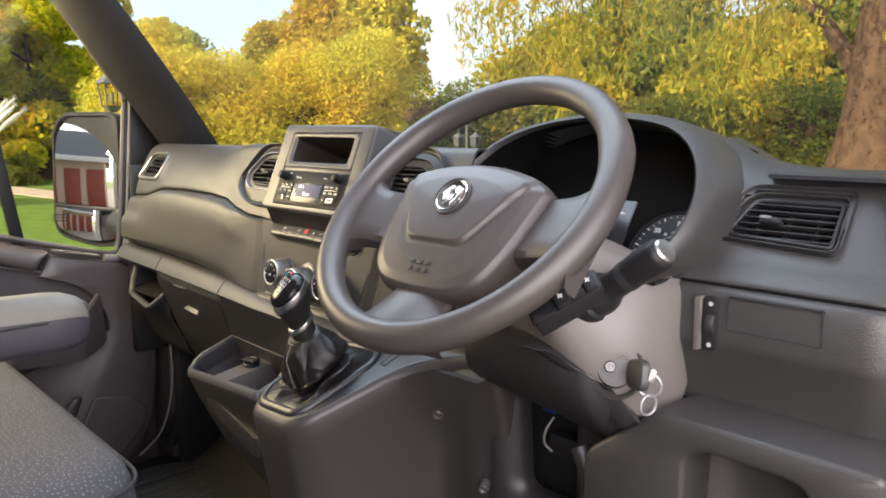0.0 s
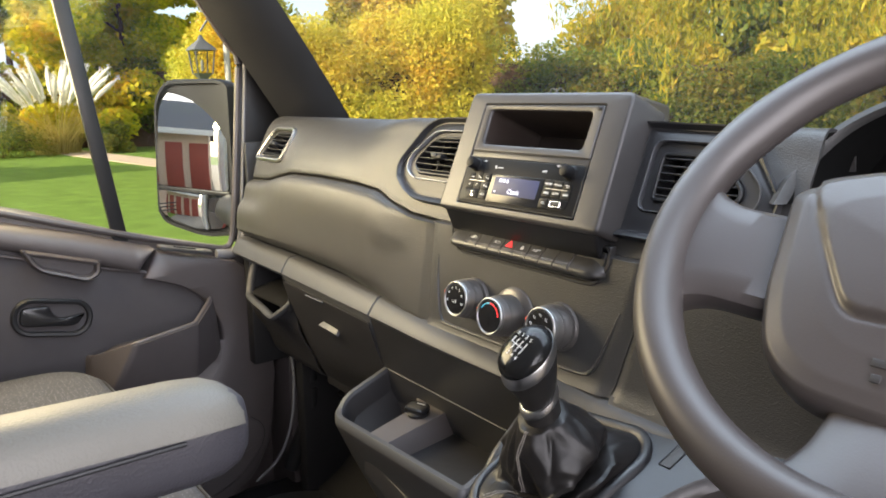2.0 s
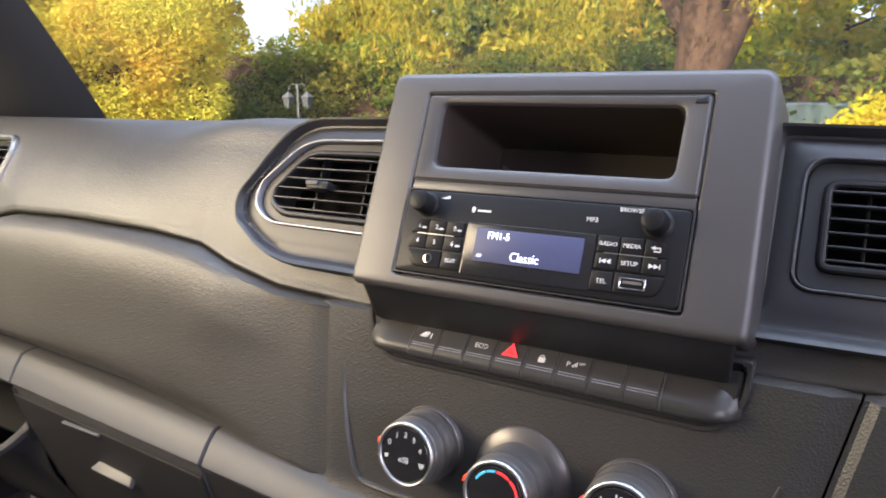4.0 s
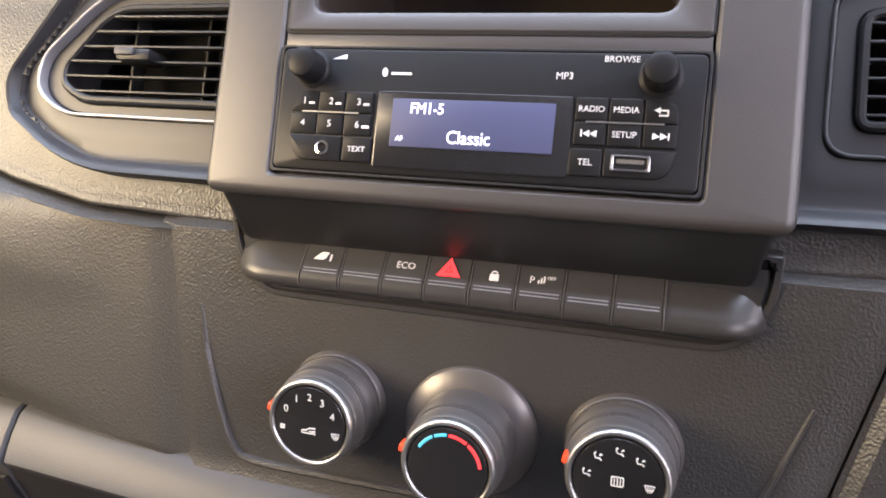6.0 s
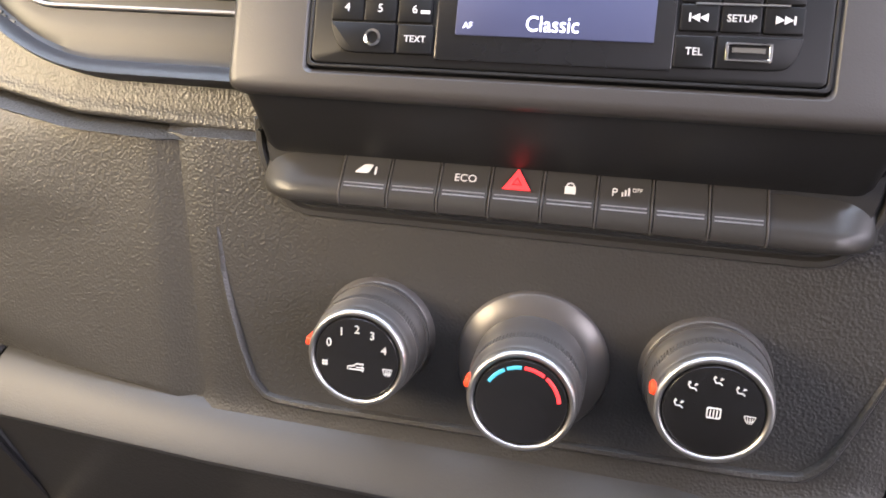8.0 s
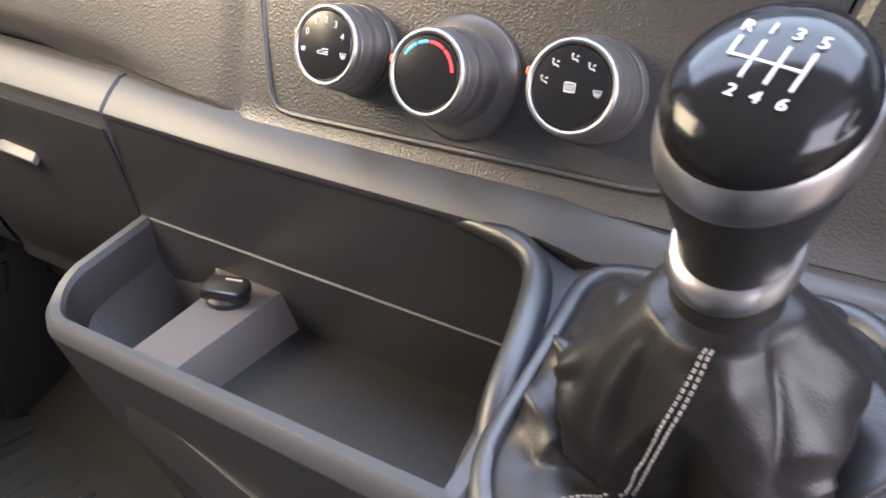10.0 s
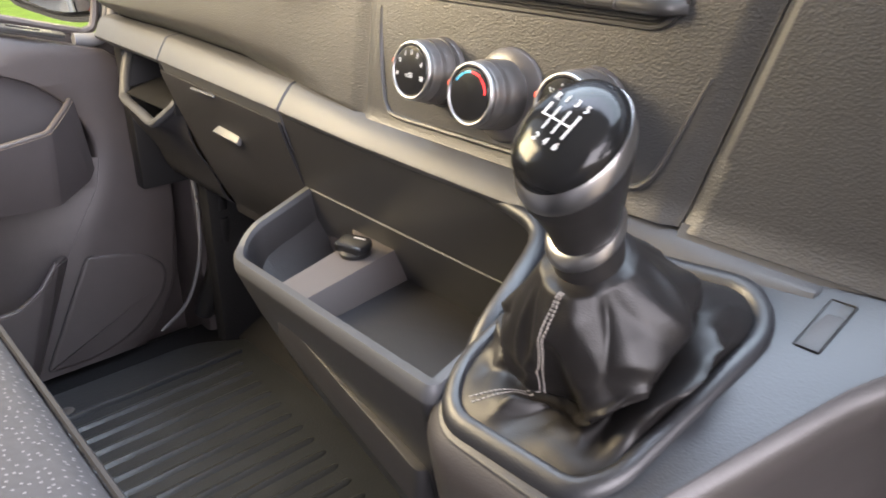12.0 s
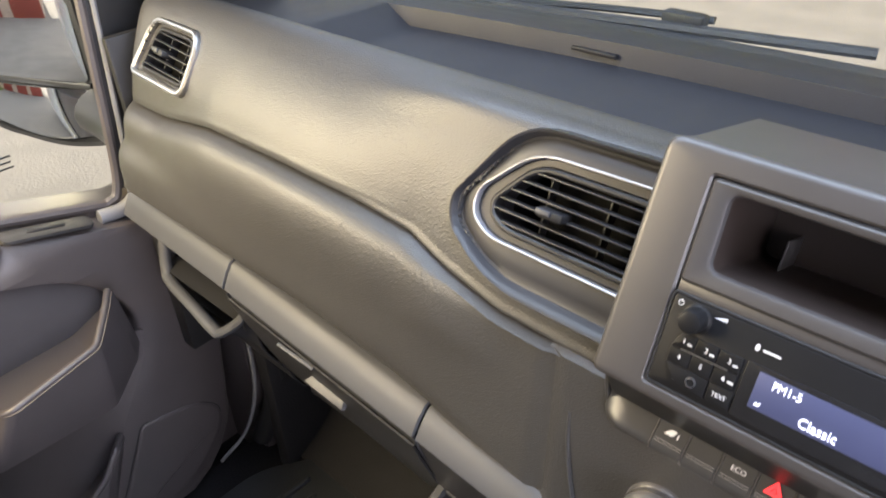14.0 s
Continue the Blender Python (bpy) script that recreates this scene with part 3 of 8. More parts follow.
def lower_row(x):
    zt, yt, ze, ye = lerp_table([(-0.84, 1.412, 0.0, 1.386, -0.014), (-0.283, 1.405, -0.016, 1.381, -0.034), (0.08, 1.394, -0.030, 1.379, -0.046)], x)
    return [(x, y, z) for y, z in spline([(ye + 0.006, ze - 0.006), (ye + 0.012, ze - 0.03), (ye + 0.026, ze - 0.08), (0.0, 1.25), (0.03, 1.18), (0.2, 1.12)], 18)]


part("lower_panel", thick(sheet([lower_row(x) for x in np.linspace(-0.2845, 0.10, 20)]), 0.002), PLASTIC2, dash, "panel behind the tray, shade painted in")
# Dark sheet over the lid paints the shade on its down-facing front.
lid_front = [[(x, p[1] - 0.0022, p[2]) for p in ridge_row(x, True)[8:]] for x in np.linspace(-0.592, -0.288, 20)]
part("lid_front", thick(sheet(lid_front), 0.002), PLASTIC2, dash, "front of the glove box lid, shade painted in")
# latch: dark plate for the slot's shade, pull made pale for reflected light
part("latch_slot", moved(slab(rrect(0.064, 0.050, 0.004), 0, 0.006), face(-0.449, -0.004, 1.334, -21)), DEEP, dash)
part("latch_pull", moved(slab(rounded([(-0.034, -0.004), (0.030, -0.006), (0.028, 0.004), (-0.020, 0.013)], [0.002, 0.002, 0.003, 0.003], 3), 0.0, 0.006, 0.0015), face(-0.440, -0.010, 1.316, 40)), PULLM, dash, "finger pull, reflected light painted in")
part("lid_cheek", rings([[(x, y, z) for y, z in ((-0.020, 1.379), (-0.012, 1.350), (0.008, 1.296), (0.034, 1.230), (0.064, 1.176), (0.10, 1.17), (0.10, 1.379))] for x in (-0.5945, -0.5915)]), PLASTIC2, dash, "closed side of the glove box lid")
part("latch_edge", moved(box(0.058, 0.003, 0.004, 0.001), face(-0.462, -0.0275, 1.367, -21)), LIGHTTRIM, dash)

# the open cubby at the door end with its grab lip
part("cubby", joined(thick(sheet([[(x, y, z) for y, z in ((-0.006, 1.378), (0.075, 1.372), (0.085, 1.32), (0.0, 1.306))] for x in (-0.80, -0.70, -0.605)]), 0.003),
                     box(0.004, 0.09, 0.075, 0.001, at=(-0.602, 0.04, 1.345))), BLACK, dash, "dark open cubby")
lip = spline([(-0.815, 0.03, 1.372), (-0.803, 0.012, 1.338), (-0.79, 0.001, 1.310), (-0.772, -0.006, 1.300), (-0.70, -0.014, 1.295), (-0.650, -0.0195, 1.2915), (-0.634, -0.0180, 1.296), (-0.612, -0.005, 1.316), (-0.604, 0.004, 1.330)], 40)
part("cubby_lip", tube(lip, 0.008, 10, flat=0.75), LIGHTTRIM, dash, "grey rounded lip of the cubby")
part("cubby_front", thick(sheet([[(x, y, z) for y, z in spline([(float(np.interp(x, lip[:, 0], lip[:, 1])), float(np.interp(x, lip[:, 0], lip[:, 2]))), (0.004 + 0.006 * max(0.0, (x + 0.65) / 0.05), 1.27), (0.035, 1.22), (0.07, 1.16), (0.2, 1.13)], 14)] for x in np.linspace(-0.79, -0.597, 24)]), 0.002), PLASTIC2, dash)

# dash top behind the pad: tray and apron to the windscreen
top_rows = []
for x in np.linspace(-0.84, 0.84, 60):
    bow = 0.10 * (1 - (x / 0.84) ** 2)
    deep = 0.022 if -0.56 < x < 0.30 else 0.0
    y0 = 0.215 if 0.265 < x < 0.655 else 0.115
    top_rows.append([(x, y0, 1.640), (x, y0 + 0.007, 1.640 - deep), (x, max(y0 + 0.02, 0.20 + bow), 1.636 - deep), (x, max(y0 + 0.025, 0.205 + bow), 1.634), (x, max(y0 + 0.04, 0.225 + bow), 1.632), (x, 0.36 + bow, 1.60), (x, 0.42 + bow, 1.575)])
part("top_tray", thick(sheet(top_rows), 0.004), TRAYM, dash, "dark tray moulded into the dash top")
for cx in (-0.33, 0.0):
    part("demist_slot", box(0.05, 0.006, 0.004, 0.001, at=(cx, 0.285, 1.623)), BLACK, dash)


# ---- vents ----
def flare(outer, mid):
    """The stepped surround of a vent, from its outer lip down to the trim line."""
    prof = ((0.0, -0.02), (0.0, 0.0030), (0.04, 0.0052), (0.12, 0.0045), (0.20, 0.0010), (0.27, -0.0030), (0.36, -0.0035), (0.55, -0.0012), (0.80, 0.0), (0.95, 0.0005), (1.0, -0.006))
    return rings([[(p[0] + (q[0] - p[0]) * f, p[1] + (q[1] - p[1]) * f, z + 0.0045 * (1 - f) * min(1.0, max(0.0, (-0.02 - p[1]) / 0.02))) for p, q in zip(outer, mid)] for f, z in prof], False, False)


def vent(m, outer, inner, mid=None, slats=5, bars=2, metal=None, tab=(0, 0), tilt_slats=4, cap=None, label=""):
    if mid:
        body = part("air_vent", moved(joined(flare(outer, mid), bezel(mid, inner, -0.012, -0.003, 0.002, -0.03)), m), VENTM, dash, label)
        part("trim_ring", moved(bezel(inset(mid, -0.0009), inset(mid, 0.0008), -0.006, 0.0024, 0.0006), m), metal or RINGM, body, "satin silver trim line")
    else:
        body = part("air_vent", moved(bezel(inset(outer, 0.005), inner, -0.012, -0.001, 0.002, -0.03), m), TRIM, dash, label)
        part("trim_ring", moved(bezel(outer, inset(outer, 0.0062), -0.006, 0.005, 0.002), m), metal or SATIN, body, "satin silver trim frame")
    xs_, ys_ = [p[0] for p in inner], [p[1] for p in inner]
    part("duct", moved(slab(inset(inner, -0.003), -0.033, -0.030), m), VOID, body)
    part("inner_frame", moved(bezel(inset(inner, -0.001), inset(inner, 0.003), -0.012, 0.0005, 0.0012), m), BLACK, body)
    lo, hi = min(ys_), max(ys_)
    for k in range(slats):
        y = lo + (hi - lo) * (k + 0.75) / (slats + 0.5)
        cr = [xa + (xb - xa) * (y - ya) / (yb - ya) for (xa, ya), (xb, yb) in zip(inner, inner[1:] + inner[:1]) if (ya > y) != (yb > y)]
        if len(cr) >= 2:
            w = max(cr) - min(cr)
            part("slat", moved(box(w, 0.0012, 0.0065, 0.0004, at=(0, 0, 0)), m @ pose((max(cr) + min(cr)) / 2, y, -0.0035, tilt_slats)), VENTM, body)
    for k in range(bars):
        x = min(xs_) + (max(xs_) - min(xs_)) * (k + 0.8) / (bars + 0.6)
        cr = [ya + (yb - ya) * (x - xa) / (xb - xa) for (xa, ya), (xb, yb) in zip(inner, inner[1:] + inner[:1]) if (xa > x) != (xb > x)]
        if len(cr) >= 2:
            part("vane", moved(box(0.0016, max(cr) - min(cr), 0.010, 0.0004), m @ pose(x, (max(cr) + min(cr)) / 2, -0.016)), BLACK, body)
    knob = part("tab", moved(box(0.022, 0.007, 0.016, 0.0025), m @ pose(tab[0], tab[1], -0.001)), BLACK, body)
    # Small pale plate added to paint the highlight on the tab.
    part("tab_glint", moved(box(0.012, 0.004, 0.003, 0.001), m @ pose(tab[0] - 0.004, tab[1] + 0.001, 0.0075)), cap or LIGHTTRIM, body, "pale plate for the highlight on the tab")
    return body


vent(V1, V1_OUT, V1_IN, slats=5, bars=2, tab=(-0.008, 0.0), label="small end air vent with silver frame")
vent(V2, V2_OUT, V2_IN, V2_MID, slats=6, bars=2, tab=(-0.012, 0.010), label="air vent with black slats")
vent(V3, flip(V2_OUT), V3_IN, V3_MID, slats=6, bars=3, tab=(0.010, 0.012), metal=LIGHTTRIM, cap=SKIRTM, label="air vent with black slats")


# ---- radio surround ----
RAD = face(0, 0, 1.62, 22.3)          # y runs up the face from the radio's top edge, z out of it
sur = thing("radio_surround", (0, 0.0, 1.56), "matt dark grey plastic surround standing up from the dashboard", "radio surround")
SO = rounded([(-0.1260, -0.0670), (0.1275, -0.0675), (0.1245, 0.0810), (-0.1230, 0.0820)], [0.007, 0.007, 0.010, 0.010], 6)
SI = rounded([(-0.0925, -0.0572), (0.0932, -0.0572), (0.0932, 0.0668), (-0.0922, 0.0668)], 0.002, 6)
part("surround_shell", moved(rings([z3(inset(SO, -0.0), -0.055), z3(SO, -0.0022), z3(inset(SO, 0.0008), -0.0004), z3(inset(SO, 0.0024), 0.0008), z3(inset(SO, 0.0045), 0.0012), z3(inset(SI, -0.0015), 0.0012), z3(SI, 0.0), z3(SI, -0.012)], False, False), RAD), SURR, sur)
part("surround_top", rings([[(-0.1215, 0.030, 1.690), (-0.115, 0.032, 1.6935), (0.116, 0.032, 1.6935), (0.1225, 0.030, 1.690), (0.121, 0.02, 1.60), (-0.120, 0.02, 1.60)],
     [(-0.107, 0.110, 1.677), (-0.104, 0.110, 1.680), (0.105, 0.110, 1.680), (0.108, 0.110, 1.677), (0.108, 0.110, 1.60), (-0.107, 0.110, 1.60)], [(-0.105, 0.113, 1.675), (-0.103, 0.113, 1.677), (0.104, 0.113, 1.677), (0.106, 0.113, 1.675), (0.106, 0.113, 1.60), (-0.105, 0.113, 1.60)]], False), SURR, sur, "top of the surround reaching back", sharp=50)
# sloping underside
part("surround_base", moved(rings([z3(rounded([(-0.122, -0.064), (0.122, -0.064), (0.122, -0.02), (-0.122, -0.02)], 0.004, 3), -0.004),
     z3(rounded([(-0.118, -0.086), (0.118, -0.086), (0.118, -0.02), (-0.118, -0.02)], 0.004, 3), -0.024),
     z3(rounded([(-0.116, -0.092), (0.116, -0.092), (0.116, -0.02), (-0.116, -0.02)], 0.004, 3), -0.05)]), RAD), BLACK, sur, "dark sloping underside")
# storage pocket
TUBM = mat("storage slot lining", (0.030, 0.0225, 0.0190), 0.36, spec=0.45, bump=0.1, bump_scale=900)
PO = rrect(0.1826, 0.0575, 0.002, 4, 0.0005, 0.0363)
PI = rounded([(0.0775, 0.0170), (0.0785, 0.0585), (-0.0794, 0.0600), (-0.0780, 0.0170)], 0.006, 4)
pk = part("pocket_frame", moved(rings([z3(PO, -0.010), z3(PO, 0.0005), z3(inset(PO, 0.001), 0.0015), z3(inset(PI, -0.003), 0.0015), z3(inset(PI, -0.001), 0.0005), z3(PI, -0.002)], False, False), RAD), SURR, sur, "frame of the open storage slot")
back = [(p[0] * 0.97, 0.036 + (p[1] - 0.036) * 0.92) for p in PI]
part("pocket_tub", moved(rings([z3(PI, -0.002), z3([((p[0] + q[0]) / 2, (p[1] + q[1]) / 2) for p, q in zip(PI, back)], -0.045), z3(back, -0.088)], False, True), RAD), TUBM, pk, "empty glossy dark storage slot")
part("pocket_rib", moved(box(0.0015, 0.020, 0.030, 0.0005), RAD @ pose(-0.058, 0.0265, -0.073)), SURR, pk)
part("seam_bar", moved(box(0.1830, 0.0064, 0.008, 0.0004), RAD @ pose(0.0005, 0.0040, -0.0040)), SURR, pk)
part("catch", moved(slab(rounded([(0.083, 0.0600), (0.0905, 0.0600), (0.0905, 0.0648), (0.083, 0.0648)], 0.001, 2), 0.0, 0.0025), RAD), BLACK, pk)
part("gap", moved(bezel(inset(PO, -0.001), inset(PO, 0.0003), -0.004, 0.0006, 0.0003), RAD), BLACK, pk)
part("gap", moved(bezel(rrect(0.1848, 0.0572, 0.002, 4, 0.0004, -0.0276), rrect(0.1822, 0.0546, 0.002, 4, 0.0004, -0.0276), -0.004, 0.0018, 0.0003), RAD), BLACK, sur)

KEYG = mat("dark grey connector", (0.08, 0.075, 0.065), 0.5)
# ---- the radio ----
RFACE = mat("radio black plastic", (0.0085, 0.0085, 0.009), 0.42, spec=0.18, vary=0.08)
radio = thing("car_radio", (0, -0.01, 1.565), "black single-slot car radio with lit blue display", "radio")
RF = rrect(0.1820, 0.0544, 0.003, 4, 0.0004, -0.0276)
part("faceplate", moved(slab(RF, -0.012, 0.0022, 0.0012), RAD), RFACE, radio, "black faceplate")
Z = 0.0022


def key(cx, cy, w, h, txt="", size=0.0042, poly=None, r=0.0008, bars=False):
    k = part("button", moved(slab(poly or rrect(w, h, r, 3, cx, cy), Z - 0.0005, Z + 0.0011, 0.0006), RAD), RFACE, radio)
    if txt:
        lettering(txt, size, WHITEINK, k, RAD @ pose(cx, cy, Z + 0.00125))
    return k


def bar(cx, cy, w, h, material=WHITEINK, par=None, zz=Z + 0.0001, name="mark", rot=0.0, m=None):
    return part(name, moved(box(w, h, 0.0003, 0.0), (m or RAD) @ pose(cx, cy, zz, 0, 0, rot)), material, par or radio)


for cx, cy in ((-0.0749, -0.0098), (0.0741, -0.0095)):
    kn = part("radio_knob", moved(lathe([(0.0078, 0.0), (0.0078, 0.001), (0.0070, 0.0016), (0.0068, 0.010), (0.0060, 0.0122), (0.0040, 0.0130), (0.0001, 0.0128)], 28), RAD @ pose(cx, cy, Z)), RFACE, radio, "black turning knob")
    part("knob_ring", moved(lathe([(0.0085, 0), (0.0085, 0.0006), (0.0079, 0.001), (0.0001, 0.001)], 28), RAD @ pose(cx, cy, Z - 0.0002)), RFACE, kn)
# left keypad
x0, x1, x2 = -0.0768, -0.0640, -0.0508
key(x0, -0.0243, 0, 0, "1", poly=rounded([(-0.0832, -0.0290), (-0.0703, -0.0290), (-0.0703, -0.0195), (-0.0795, -0.0195)], [0.0008, 0.0008, 0.0008, 0.004], 3))
key(x1, -0.0243, 0.0124, 0.0094, "2")
key(x2, -0.0243, 0.0128, 0.0094, "3")
key(x0, -0.0342, 0.0126, 0.0094, "4")
key(x1, -0.0342, 0.0124, 0.0094, "5")
key(x2, -0.0342, 0.0128, 0.0094, "6")
jk = key(-0.066, -0.0449, 0, 0, poly=rounded([(-0.0832, -0.0394), (-0.0795, -0.0505), (-0.0575, -0.0505), (-0.0575, -0.0394)], [0.001, 0.008, 0.0008, 0.0008], 4))
key(-0.0500, -0.0449, 0.0134, 0.0108, "TEXT", 0.0034)
part("jack_socket", moved(lathe([(0.0032, 0), (0.0032, 0.0006), (0.0022, 0.0008), (0.0018, -0.002), (0.0001, -0.002)], 20), RAD @ pose(-0.0662, -0.0449, Z + 0.001)), CHROME, jk, "round audio jack socket")
bar(-0.064, -0.0291, 0.027, 0.0006, SATIN, zz=Z + 0.0014)
for cx in (x0 + 0.0035, x1 + 0.0035, x2 + 0.0035):
    bar(cx, -0.0252, 0.0028, 0.0010, zz=Z + 0.0012)
bar(x2 + 0.004, -0.0350, 0.0034, 0.0012, zz=Z + 0.0012)
# display
part("display_window", moved(slab(rrect(0.0838, 0.0330, 0.0012, 3, -0.0006, -0.0352), Z - 0.0004, Z + 0.0006, 0.0004), RAD), GLOSS, radio, "glossy black display window")
scr = part("display", moved(slab(rrect(0.0698, 0.0206, 0.0004, 2, -0.0003, -0.0322), Z, Z + 0.0011, 0.0002), RAD), SCREEN, radio, "lit blue display")
lettering("FM1-5", 0.0066, LCDINK, scr, RAD @ pose(-0.0195, -0.0262, Z + 0.0013) @ Matrix.Diagonal((0.9, 1, 1, 1)))
lettering("Classic", 0.0078, LCDINK, scr, RAD @ pose(-0.0005, -0.0380, Z + 0.0013) @ Matrix.Diagonal((0.88, 1, 1, 1)))
lettering("AF", 0.0030, LCDINK, scr, RAD @ pose(-0.0307, -0.0392, Z + 0.0013))
# right keypad
y0, y1, y2 = 0.0488, 0.0622, 0.0757
key(y0, -0.0236, 0.0126, 0.0094, "RADIO", 0.0034)
key(y1, -0.0236, 0.0128, 0.0094, "MEDIA", 0.0034)
bk = key(y2, -0.0236, 0, 0, poly=rounded([(0.0693, -0.0284), (0.0820, -0.0284), (0.0815, -0.0215), (0.0775, -0.0189), (0.0693, -0.0189)], [0.0008, 0.001, 0.003, 0.003, 0.0008], 3))
pv = key(y0, -0.0334, 0.0126, 0.0092)
key(y1, -0.0334, 0.0128, 0.0092, "SETUP", 0.0034)
nx = key(y2, -0.0334, 0.0128, 0.0092)
key(0.0480, -0.0449, 0.0130, 0.0110, "TEL", 0.0036)
us = key(0.0665, -0.0445, 0, 0, poly=rounded([(0.0552, -0.0390), (0.0826, -0.0390), (0.0795, -0.0500), (0.0552, -0.0502)], [0.0008, 0.001, 0.006, 0.0008], 4))
part("usb_socket", moved(bezel(rrect(0.0150, 0.0066, 0.0008, 3, 0.0655, -0.0445), rrect(0.0128, 0.0046, 0.0004, 3, 0.0655, -0.0445), Z, Z + 0.0019, 0.0003), RAD), CHROME, us, "metal USB socket")
part("usb_tongue", moved(box(0.0105, 0.0016, 0.0006, 0), RAD @ pose(0.0655, -0.0438, Z + 0.0013)), KEYG, us)
bar(0.062, -0.0287, 0.030, 0.0006, SATIN, zz=Z + 0.0014)


def arrow(cx, cy, s, rot, par, zz):
    return part("mark", moved(slab([(-s, -s), (s, 0), (-s, s)], 0, 0.0003, 0.0001), RAD @ pose(cx, cy, zz, 0, 0, rot)), WHITEINK, par)


for cx, rot, sg, par in ((y0, 180, -1, pv), (y2, 0, 1, nx)):
    arrow(cx - 0.0014, -0.0334, 0.0014, rot, par, Z + 0.0011)
    arrow(cx + 0.0014, -0.0334, 0.0014, rot, par, Z + 0.0011)
    bar(cx + sg * 0.0032, -0.0334, 0.0006, 0.0028, par=par, zz=Z + 0.0012)
arrow(y2 - 0.0018, -0.0232, 0.0012, 180, bk, Z + 0.0011)
bar(y2 + 0.0006, -0.0232, 0.0034, 0.0006, par=bk, zz=Z + 0.0012)
bar(y2 + 0.0006, -0.0252, 0.0034, 0.0006, par=bk, zz=Z + 0.0012)
bar(y2 + 0.0022, -0.0242, 0.0006, 0.0024, par=bk, zz=Z + 0.0012)
lettering("BROWSE", 0.0035, WHITEINK, radio, RAD @ pose(0.0588, -0.0032, Z + 0.0002))
lettering("MP3", 0.0040, WHITEINK, radio, RAD @ pose(0.0368, -0.0104, Z + 0.0002))
part("mark", moved(lathe([(0.0017, 0), (0.0017, 0.0003), (0.0001, 0.0003)], 16), RAD @ pose(-0.0406, -0.0106, Z) @ Matrix.Diagonal((0.75, 1.15, 1, 1))), WHITEINK, radio)
bar(-0.0330, -0.0110, 0.0092, 0.0011)
part("mark", moved(slab([(-0.0034, -0.0010), (0.0034, -0.0010), (0.0034, 0.0012)], 0, 0.0003, 0.0001), RAD @ pose(-0.0625, -0.0042, Z)), WHITEINK, radio)
part("mark", moved(bezel(rrect(0.0034, 0.0034, 0.0017, 4), rrect(0.0026, 0.0026, 0.0013, 4), 0, 0.0003, 0.0001), RAD @ pose(-0.0857, -0.0046, Z)), WHITEINK, radio)
bar(-0.0857, -0.0034, 0.0005, 0.0018)

# ---- switch strip ----
STRIPM = mat("satin strip plastic", (0.034, 0.033, 0.032), 0.33, bump=0.06, bump_scale=1500, vary=0.06)
ICON = face(0, -0.0112, 1.5236, 44)      # the plane of the icons: x right, y back along the button, z out of it
strip = thing("switch_panel", (0, -0.004, 1.505), "black switch ledge with eight push buttons under the radio", "switch panel")
SP = rounded([(-0.112, 1.5000), (0.114, 1.4985), (0.1275, 1.520), (0.1285, 1.542), (-0.127, 1.542), (-0.1255, 1.522)], [0.012, 0.012, 0.008, 0.002, 0.002, 0.008], 5)


def plate_loop(d, out):
    """The plate behind the ledge, laid on the sloping panel."""
    return [(x, -0.002 - 0.020 * (1.5365 - z) / 0.1445 - out, z) for x, z in inset(SP, d)]


part("strip_body", rings([plate_loop(0.0, -0.006), plate_loop(0.0, 0.0012), plate_loop(0.0008, 0.0022), plate_loop(0.0030, 0.0022), plate_loop(0.0042, -0.001)], True, True), STRIPM, strip, "satin black plate behind the ledge")


def ledge_profile(x, grow=0.0):
    """From the back edge over the sloping top, round the nose and under it; the ends draw back."""
    far = max(0.0, (abs(x - 0.0008) - 0.104) / 0.0215)
    e = math.sqrt(max(0.0, 1 - min(1.0, far) ** 2))
    low = 0.0016 * max(0.0, x) / 0.1
    prof = [(0.002, 1.5315), (-0.0050, 1.5293), (-0.0105, 1.5240), (-0.0160, 1.5187), (-0.0180, 1.5164), (-0.0188, 1.5135), (-0.0182, 1.5112), (-0.0160, 1.5098), (-0.0080, 1.5092), (0.002, 1.5092)]
    return [(x, 0.002 + (y - grow * 0.7 - 0.002) * e, 1.5150 + (z + grow * (0.7 if z > 1.514 else 0.0) - 1.5150) * (0.55 + 0.45 * e) - low) for y, z in prof]


xs_l = np.concatenate([np.linspace(-0.1247, -0.1045, 9), np.linspace(-0.10, 0.10, 20), np.linspace(0.1065, 0.1263, 9)])
part("ledge", rings([ledge_profile(x) for x in xs_l]), STRIPM, strip, "satin black ledge with blank ends", sharp=60)
part("ledge_gap", rings([[(x, y - 0.0004, z) for x, y, z in plate_loop(0.0045, 0.0)], [(x, y - 0.0004, z) for x, y, z in plate_loop(0.006, 0.0024)]]), DEEP, strip)
for k in range(9):
    x = -0.0840 + 0.02095 * k
    part("button_divider", rings([ledge_profile(x + d, 0.0009 if abs(d) < 0.0003 else 0.0004) for d in (-0.0005, -0.0002, 0.0002, 0.0005)]), SKIRTM, strip)
part("back_line", tube([(x, -0.0052, 1.5298 - 0.0016 * max(0.0, x) / 0.1) for x in np.linspace(-0.086, 0.0855, 12)], 0.0006, 6), SKIRTM, strip)
